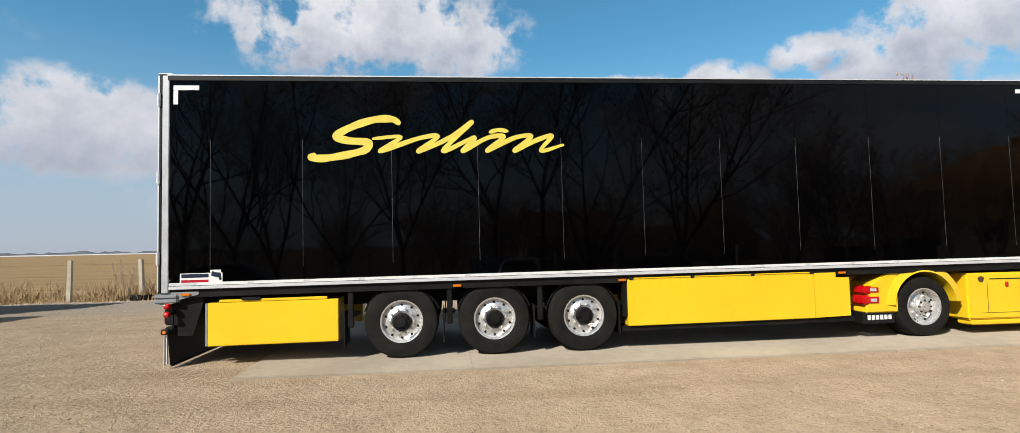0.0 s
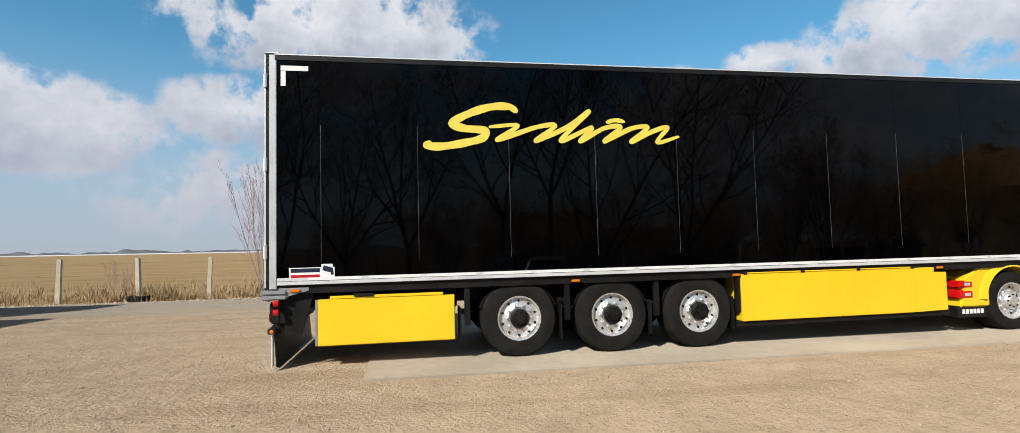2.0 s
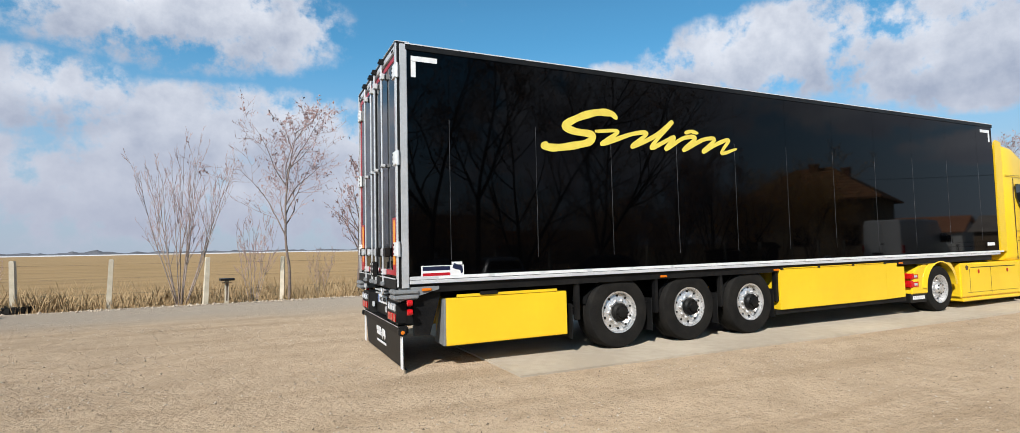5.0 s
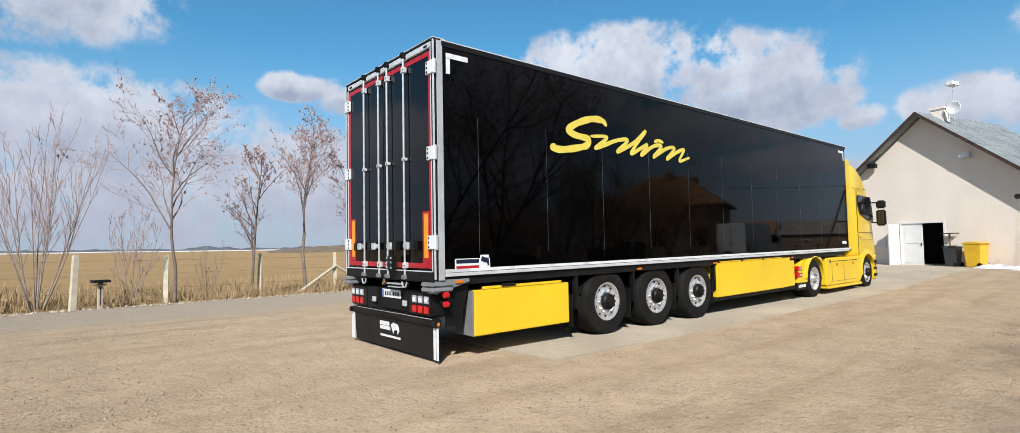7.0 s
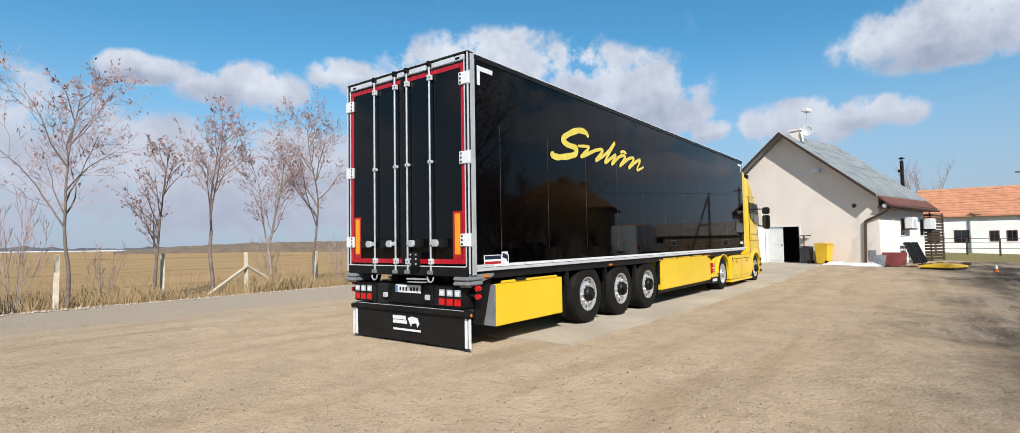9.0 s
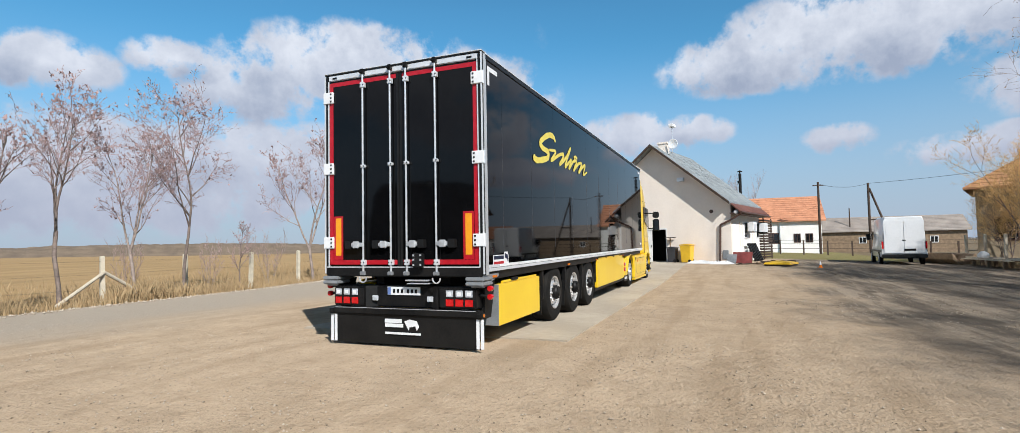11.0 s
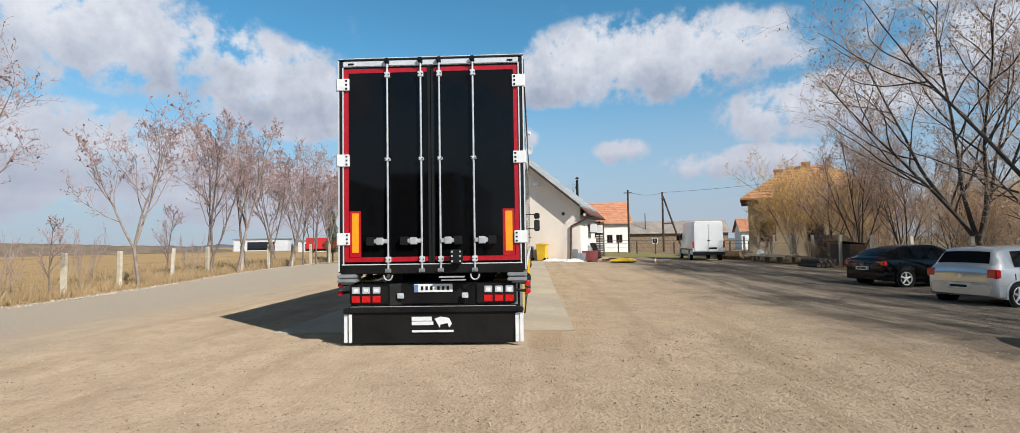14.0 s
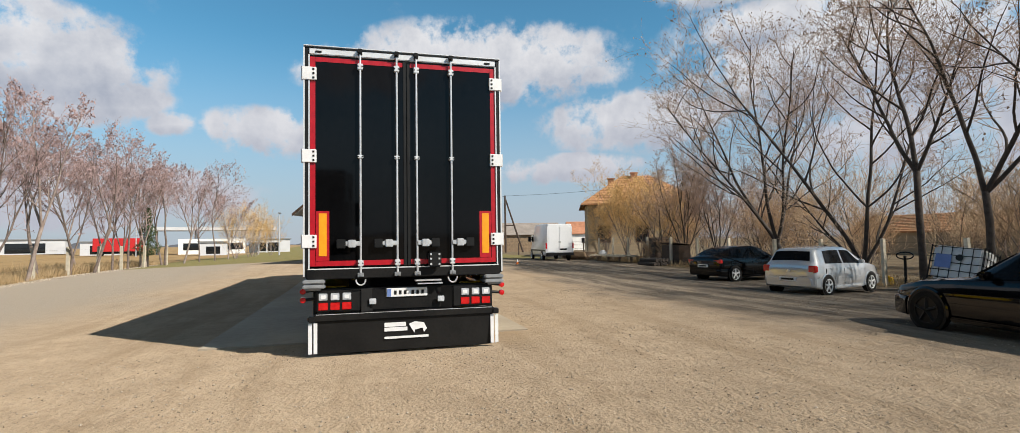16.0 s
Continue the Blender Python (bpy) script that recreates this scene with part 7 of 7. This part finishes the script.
# ---- other houses ----
def plain_house(label, m, w, d, eave, ridge, wall, roof_m, windows=(), hip=0.0, over=0.4, door_at=None, chimneys=(), seams=0):
    """Body along local x (length w) and y (depth d); the roof's ridge runs along x."""
    h = thing("house", label, "house", m)
    part("wall", prism([(-d / 2, -0.6), (d / 2, -0.6), (d / 2, eave), (0, eave if hip else ridge - 0.15), (-d / 2, eave)], -w / 2, w / 2, "x"), wall, h)
    k = (ridge - eave) / (d / 2)
    e, ze = d / 2 + over, eave - over * k * 0.5
    hx = w / 2 + over
    for s in (-1, 1):
        bm = bmesh.new()
        a = [(-hx, s * e, ze), (hx, s * e, ze), (hx - hip - (over if hip else 0), 0, ridge), (-hx + hip + (over if hip else 0), 0, ridge)]
        v = [bm.verts.new(p) for p in a]
        u = [bm.verts.new((p[0], p[1], p[2] + 0.14)) for p in a]
        bm.faces.new(v)
        bm.faces.new(u[::-1])
        for i in range(4):
            bm.faces.new((v[i], v[(i + 1) % 4], u[(i + 1) % 4], u[i]))
        bmesh.ops.recalc_face_normals(bm, faces=bm.faces)
        roof = part("roof", bm, roof_m, h)
        rows = 11
        for j in range(1, rows):
            f = j / rows
            x = (hx) * (1 - f) + (hx - hip - (over if hip else 0)) * f
            part("tile_course", rod(bmesh.new(), (-x, s * e * (1 - f), ze + (ridge - ze) * f + 0.15), (x, s * e * (1 - f), ze + (ridge - ze) * f + 0.15), 0.035, 5), roof_m, roof)
        if hip:
            bm = bmesh.new()
            a = [(s * hx, -e, ze), (s * hx, e, ze), (s * (hx - hip - over), 0, ridge)]
            v = [bm.verts.new(p) for p in a]
            u = [bm.verts.new((p[0], p[1], p[2] + 0.14)) for p in a]
            bm.faces.new(v)
            bm.faces.new(u[::-1])
            for i in range(3):
                bm.faces.new((v[i], v[(i + 1) % 3], u[(i + 1) % 3], u[i]))
            bmesh.ops.recalc_face_normals(bm, faces=bm.faces)
            part("roof_hip", bm, roof_m, h)
    for x, z0, z1, ww, s in windows:
        fr = part("window", boxes((x - ww / 2, x + ww / 2, min(s * d / 2, s * (d / 2 + 0.03)), max(s * d / 2, s * (d / 2 + 0.03)), z0, z1)), DOOR_WHITE if wall is WOOD else BROWN_TRIM, h)
        part("pane", boxes((x - ww / 2 + 0.08, x - 0.03, min(s * (d / 2 + 0.03), s * (d / 2 + 0.036)), max(s * (d / 2 + 0.03), s * (d / 2 + 0.036)), z0 + 0.08, z1 - 0.08), (x + 0.03, x + ww / 2 - 0.08, min(s * (d / 2 + 0.03), s * (d / 2 + 0.036)), max(s * (d / 2 + 0.03), s * (d / 2 + 0.036)), z0 + 0.08, z1 - 0.08)), GLASS_DARK, fr)
    for x, y, zt in chimneys:
        part("chimney", boxes((x - 0.3, x + 0.3, y - 0.3, y + 0.3, ridge - 1.6, zt), (x - 0.36, x + 0.36, y - 0.36, y + 0.36, zt, zt + 0.12)), ROOF_TILE, h)
    if door_at is not None:
        part("door", boxes((door_at - 0.5, door_at + 0.5, d / 2, d / 2 + 0.04, 0, 2.1)), BROWN_TRIM, h)
    return h


plain_house("white house with an orange tiled roof behind the lawn", pose(65, -9.2, 0.1, 0, 0, 90), 7.6, 7, 3.6, 6.3, WHITE_WALL, ROOF_TILE,
            windows=[(-2.55, 1.1, 2.1, 0.75, 1), (-1.35, 1.1, 2.1, 0.7, 1), (1.0, 1.0, 2.2, 1.1, 1), (3.1, 1.0, 2.2, 1.0, 1)])
plain_house("old ochre house with a hipped tile roof behind shrubs", pose(41.5, -25.2, -0.2, 0, 0, 68), 10, 8.4, 5.1, 7.9, OCHRE_WALL, ROOF_OCHRE,
            windows=[(-3.5, 1.4, 3.0, 1.2, 1), (0, 1.4, 3.0, 1.2, 1), (3.5, 1.4, 3.0, 1.2, 1)], hip=3.6, over=0.6, chimneys=[(0.2, 0.4, 8.2), (2.4, -0.3, 7.75)])
plain_house("long grey-roofed shed beyond the lawn", pose(84, -24, 0.0, 0, 0, 86), 17, 6, 2.6, 4.5, WOOD, ROOF_FADED, windows=[(-5, 0.9, 1.8, 0.9, 1), (3, 0.9, 1.8, 0.9, 1)])
plain_house("small far house with a red tiled roof", pose(92, -43, 0.0, 0, 0, 80), 9, 6, 2.8, 5.0, WHITE_WALL, ROOF_TILE, windows=[(-2, 0.9, 1.9, 1.0, 1), (2, 0.9, 1.9, 1.0, 1)])
plain_house("low brown barn behind the tree row", pose(26, -46, -0.45, 0, 0, 5), 14, 6, 2.2, 3.6, OCHRE_WALL, ROOF_OCHRE)
plain_house("low house with a dark tiled roof behind the trees", pose(14, -43, -0.45, 0, 0, 0), 8, 7, 2.8, 5.0, OCHRE_WALL, ROOF_OCHRE, windows=[(-2, 1.0, 2.1, 1.1, 1), (2, 1.0, 2.1, 1.1, 1)])

# garden fence before the white house
gf = thing("garden_fence", "dark wooden posts and wire mesh round the lawn", "fence", pose(52, -10, 0))
for i in range(12):
    y = -24 + i * 2.0
    part("post", boxes((-0.06, 0.06, y + 10 - 0.06, y + 10 + 0.06, gz(52, y) - 0.1, gz(52, y) + 1.35)), DARK_WOOD, gf)
for hh in (0.5, 0.95, 1.3):
    part("rail", rod(bmesh.new(), (0, -14, gz(52, -14) + hh), (0, 8, gz(52, -2) + hh), 0.02, 5), DARK_WOOD, gf)

# power poles with wire
pole = thing("power_pole", "slim dark wooden power pole", "pole", stand(58, -12.3), "power poles")
part("mast", rod(bmesh.new(), (0, 0, -0.3), (0, 0, 7.5), 0.14, 10, 0.10), DARK_WOOD, pole)
part("crossarm", boxes((-0.06, 0.06, -0.5, 0.5, 7.1, 7.2)), DARK_WOOD, pole)
aframe = thing("power_pole", "dark wooden pole with a slanting strut", "pole", stand(68, -18.9), "power poles")
part("mast", rod(bmesh.new(), (0, 0, -0.3), (0, 0, 8.2), 0.16, 10, 0.12), DARK_WOOD, aframe)
part("strut", rod(bmesh.new(), (-0.4, -2.6, -0.3), (0, -0.1, 7.6), 0.14, 10, 0.11), DARK_WOOD, aframe)
part("brace", rod(bmesh.new(), (-0.1, -1.2, 3.9), (0, 0, 3.9), 0.08, 8), DARK_WOOD, aframe)
farpole = thing("power_pole", "slim wooden pole far behind the lawn", "pole", stand(82, -19.5), "power poles")
part("mast", rod(bmesh.new(), (0, 0, -0.3), (0, 0, 6.2), 0.1, 8, 0.07), DARK_WOOD, farpole)
line = thing("power_line", "thin sagging power line between the poles", "cable", pose(58, -12.3, 7.3))
for (ax, ay, az), (bx, by, bz) in (((58, -12.3, 7.3), (68, -18.9, 8.0)), ((68, -18.9, 8.0), (50, -40, 9.0))):
    bm = bmesh.new()
    prev = None
    for k in range(15):
        f = k / 14
        p = Vector((ax + (bx - ax) * f - 58, ay + (by - ay) * f + 12.3, az + (bz - az) * f - 7.3 - 1.6 * f * (1 - f)))
        if prev is not None:
            rod(bm, prev, p, 0.02, 4)
        prev = p
    part("cable", bm, WIRE, line)

# ---- winter scrub behind the yard fence ----
scrub_kinds = [bare_tree("bush", "dense brown winter scrub behind the tree row", 141 + i, BARK_MID, TWIG_GREY if i == 0 else TWIG_WARM, "scrub behind the yard", height=h, stems=5, spread=0.9, counts=(7, 6, 4), reach=0.52, low=0.1, thick=0.009, fine_r=0.0065) for i, h in enumerate((3.6, 4.4, 3.0))]
rng = random.Random(77)
plant(scrub_kinds, [(rng.randrange(3), -22 + 2.6 * i + rng.uniform(-0.6, 0.6), -rng.choice((20.5, 22.5, 25.0, 28.0)) + rng.uniform(-0.8, 0.8), rng.uniform(0, 360), rng.uniform(0.8, 1.3)) for i in range(18)] + [(rng.randrange(3), 3 + 1.5 * i + rng.uniform(-0.5, 0.5), -rng.choice((21.0, 23.5, 26.0, 31.0)) + rng.uniform(-0.8, 0.8), rng.uniform(0, 360), rng.uniform(0.8, 1.25)) for i in range(22)] + [(2, 25.2, -16.9, 40, 0.42), (2, 24.4, -17.9, 140, 0.5)])

# two dark lorries parked nose to the yard, mirrored in the rear doors, with long shadows over the lane
def parked_lorry(label, m, high, paint):
    """A cab-over lorry with a box body; its nose is at local x = 0, looking along +x."""
    lorry = thing("lorry", label, "lorry", m, "lorries parked at the entrance")
    k = (high - 0.1) / 3.74
    part("cab", loft([section(x, w, z0, z1 * k, 0.14, ln) for x, w, z0, z1, ln in ((-2.25, 1.2, 0.95, 3.70, 0.04), (-1.4, 1.22, 0.92, 3.80, 0.06), (-0.75, 1.22, 0.92, 3.70, 0.08), (-0.3, 1.21, 0.85, 3.25, 0.09), (-0.08, 1.18, 0.7, 2.3, 0.05), (-0.02, 1.14, 0.6, 1.7, 0.03))]), paint, lorry, smooth=True)
    part("bumper", loft([section(-1.0, 1.2, 0.3, 0.9, 0.08), section(-0.25, 1.2, 0.28, 0.9, 0.09), section(0.02, 1.1, 0.3, 0.75, 0.09)]), PLASTIC, lorry, smooth=True)
    part("windscreen", prism([(-0.11, 1.85), (-0.34, 2.85), (-0.40, 2.85), (-0.17, 1.85)], -1.02, 1.02), CAR_GLASS, lorry)
    part("grille", boxes(*[(-0.03, 0.012, -0.8, 0.8, 0.95 + 0.13 * i, 1.04 + 0.13 * i) for i in range(5)], bevel=0.01), PLASTIC, lorry)
    part("box_body", boxes((-11.2, -2.75, -1.24, 1.24, 1.05, high), bevel=0.03), paint, lorry)
    part("chassis", boxes((-11.0, -0.9, -0.5, -0.38, 0.6, 1.0), (-11.0, -0.9, 0.38, 0.5, 0.6, 1.0)), STEEL_DARK, lorry)
    for s_ in (-1, 1):
        part("head_lamp", boxes((-0.09, 0.03, min(s_ * 0.75, s_ * 1.08), max(s_ * 0.75, s_ * 1.08), 0.62, 0.82), bevel=0.03), CLEAR_LENS, lorry)
        arm = part("mirror_arm", rod(bmesh.new(), (-0.5, s_ * 1.2, 2.5), (-0.25, s_ * 1.5, 2.45), 0.02, 8), PLASTIC, lorry)
        part("mirror_head", boxes((-0.32, -0.16, min(s_ * 1.4, s_ * 1.62), max(s_ * 1.4, s_ * 1.62), 1.85, 2.55), bevel=0.03), PLASTIC, arm)
        part("side_window", boxes((-1.35, -0.55, min(s_ * 1.2, s_ * 1.226), max(s_ * 1.2, s_ * 1.226), 1.95, 2.65), bevel=0.01), CAR_GLASS, lorry)
        for x in (-1.35, -4.9, -9.4):
            wheel(lorry, x, s_ * 1.03, 0.5, 0.5, 0.33, s_, ROD, 0.29)
    return lorry


parked_lorry("dark lorry with a box body parked facing the yard", stand(-9.3, 3.6, 0.7), 3.72, CAR_BLACK)
parked_lorry("tall dark lorry parked facing the yard beside another", stand(-10.5, 8.75, 0.5), 3.95, CAR_BLACK)

# ---- distance: field mound, sheds, far wood ----
def ridge_mesh(name, label, points, depth, material, category, kind="", fringe=0.0, seed=0):
    """A low bank along (x, y, height) points."""
    rng = random.Random(seed)
    verts, faces = [], []
    for x, y, h in points:
        n = Vector((x, y, 0)).normalized() * depth
        j = rng.uniform(-fringe, fringe)
        verts += [(x - n.x, y - n.y, gz(x, y) - 0.5), (x - n.x * 0.3, y - n.y * 0.3, gz(x, y) + (h + j) * 0.7), (x, y, gz(x, y) + h + j), (x + n.x, y + n.y, gz(x, y) - 0.5)]
    for i in range(len(points) - 1):
        for k in range(3):
            a = i * 4 + k
            faces.append((a, a + 1, a + 5, a + 4))
    me = bpy.data.meshes.new(name)
    me.from_pydata(verts, [], faces)
    me.materials.append(material)
    return tagged(new(name, me), label, category, kind=kind)


def arc(az0, az1, n, dist, h):
    out_ = []
    for i in range(n + 1):
        f = i / n
        a = radians(az0 + (az1 - az0) * f)
        out_.append((dist * math.cos(a), dist * math.sin(a), h(f)))
    return out_


ridge_mesh("field_mound", "brown scrubby bank at the far side of the field", arc(74, 30, 160, 165, lambda f: 0.6 + 2.6 * math.sin(math.pi * f) ** 0.8 + 0.3 * noise.noise((f * 22, 4, 0))), 12, BRUSH, "mound", "structure", 0.10, 3)
ridge_mesh("backdrop_road", "pale distant road and greenhouse line across the plain", arc(170, 70, 60, 620, lambda f: 0.9), 3, FAR_WHITE, "backdrop", "structure", 0.1, 5)
ridge_mesh("backdrop_wood", "bluish line of distant winter woods on the horizon", arc(-180, 180, 900, 1700, lambda f: 4.5 + 15 * max(0.0, noise.noise((f * 90, 0, 0))) + 5 * noise.noise((f * 420, 1, 0))), 30, FAR_TREES, "backdrop", "structure", 2.0, 7)

# far depot beyond the lane: canopy, sheds, red box trailer, lamps
red = thing("box_trailer", "red box trailer parked at the far depot", "trailer", pose(132, 52, gz(132, 52), 0, 0, 105))
part("box", boxes((-4.5, 4.5, -1.25, 1.25, 1.0, 3.9), bevel=0.05), RED_PAINT, red)
part("chassis", boxes((-4.3, 4.3, -0.9, 0.9, 0.5, 0.98)), STEEL_DARK, red)
for x in (-3.2, -2.0, 3.2):
    part("wheel", lathe([(0.01, -1.2), (0.5, -1.2), (0.5, 1.2), (0.01, 1.2)], 16, (x, 0, 0.5)), RUBBER, red)
depot = thing("depot_canopy", "white-edged canopy and low sheds of a far depot", "shed", pose(140, 36, gz(140, 36), 0, 0, 100))
part("roof", boxes((-15, 13, -4, 4, 5.6, 6.4), bevel=0.05), FAR_WHITE, depot)
for x in (-13, -5, 3, 11):
    part("column", boxes((x - 0.2, x + 0.2, -3, -2.6, 0, 5.6)), FAR_WHITE, depot)
part("kiosk", boxes((-8, 6, 0, 3.8, 0, 3.6)), WHITE_WALL, depot)
part("kiosk_window", boxes((-7.5, -2, 3.8, 3.86, 1.0, 2.6), (0, 5, 3.8, 3.86, 1.0, 2.6)), GLASS_DARK, depot)
for x, y, w, h in ((150, 62, 8, 3.2), (152, 24, 10, 3.4), (118, 30, 5, 2.6), (160, 82, 16, 3.6)):
    sh = thing("shed", "small pale flat-roofed shed far off", "shed", pose(x, y, gz(x, y), 0, 0, 100), "far sheds")
    part("wall", boxes((-w / 2, w / 2, -2, 2, 0, h)), FAR_WHITE, sh)
    part("roof", boxes((-w / 2 - 0.3, w / 2 + 0.3, -2.3, 2.3, h, h + 0.3)), GREY_CAST, sh)
    part("opening", boxes((-w / 4, w / 4, 2.0, 2.05, 0.3, h - 0.8)), GLASS_DARK, sh)
for x, y, hh in ((112, 20.5, 10.0), (118, 44, 9.0), (70, 11.5, 5.5)):
    lp = thing("street_lamp", "tall slim grey lamp post", "lamp", stand(x, y), "lamp posts")
    part("mast", rod(bmesh.new(), (0, 0, 0), (0, 0, hh), 0.11, 8, 0.06), ROD, lp)
    part("head", boxes((-0.2, 0.9, -0.15, 0.15, hh - 0.05, hh + 0.12), bevel=0.03), GREY_CAST, lp)
far_kinds = [bare_tree("bush", "round dense bare shrub at the end of the lane", 171, BARK_PALE, TWIG_TAN, "shrubs by the lane", height=5.0, stems=6, spread=0.8, counts=(8, 7, 4), reach=0.5, low=0.1, thick=0.008)]
plant(far_kinds, [(0, 60, 14.8, 0, 1.1), (0, 64, 14.0, 90, 1.15), (0, 69, 14.2, 200, 1.0), (0, 76, 13.4, 40, 1.0)])
ever = thing("tree", "small dark evergreen among the bare trees", "tree", stand(41, 17.4))
part("trunk", rod(bmesh.new(), (0, 0, -0.1), (0, 0, 3.0), 0.09, 8, 0.04), BARK, ever)
rng = random.Random(31)
vv, ff = [], []
for _ in range(2600):
    z = rng.uniform(0.9, 4.6)
    r = (1.1 - 0.22 * z) * rng.random() ** 0.5 * (1 + 0.3 * math.sin(z * 5))
    a = rng.random() * 6.283
    c = Vector((r * math.cos(a), r * math.sin(a), z))
    u, w = Vector((rng.gauss(0, 1), rng.gauss(0, 1), rng.gauss(0, 1))).normalized() * 0.12, Vector((rng.gauss(0, 1), rng.gauss(0, 1), rng.gauss(0, 1))).normalized() * 0.06
    k = len(vv)
    vv += [tuple(c - u), tuple(c + w), tuple(c + u)]
    ff.append((k, k + 1, k + 2))
me = bpy.data.meshes.new("crown")
me.from_pydata(vv, [], ff)
me.materials.append(GREEN_LEAF)
crown = new("crown", me)
crown.parent = ever

# worn lorry tyre lying at the foot of a fence post, and a small dark stone
x, y = -8.0, 15.2
block = thing("tyre", "worn black lorry tyre lying flat by a fence post", "tyre", stand(x, y, 20))
part("tread", lathe([(0.27, 0.03), (0.40, 0.0), (0.45, 0.03), (0.46, 0.12), (0.45, 0.21), (0.40, 0.24), (0.27, 0.21), (0.25, 0.12), (0.27, 0.03)], 28, axis="z"), RUBBER, block, smooth=True)
for i in range(18):
    a = 2 * math.pi * i / 18
    part("tread_block", boxes((0.452, 0.468, -0.05, 0.05, 0.05, 0.19)), RUBBER, block).matrix_basis = pose(0, 0, 0, 0, 0, math.degrees(a))

# tall bare tree beyond the white house
far_kinds = [bare_tree("tree", "tall pale bare tree standing far behind the white house", 301, BARK_PALE, TWIG, "", height=12.8, stems=6, spread=0.6, counts=(11, 8, 6), reach=0.34, low=0.2, thick=0.008, fork=0.1, tilts=(0.1, 0.35))]
plant(far_kinds, [(0, 88.0, -5.0, 0, 1.0)])
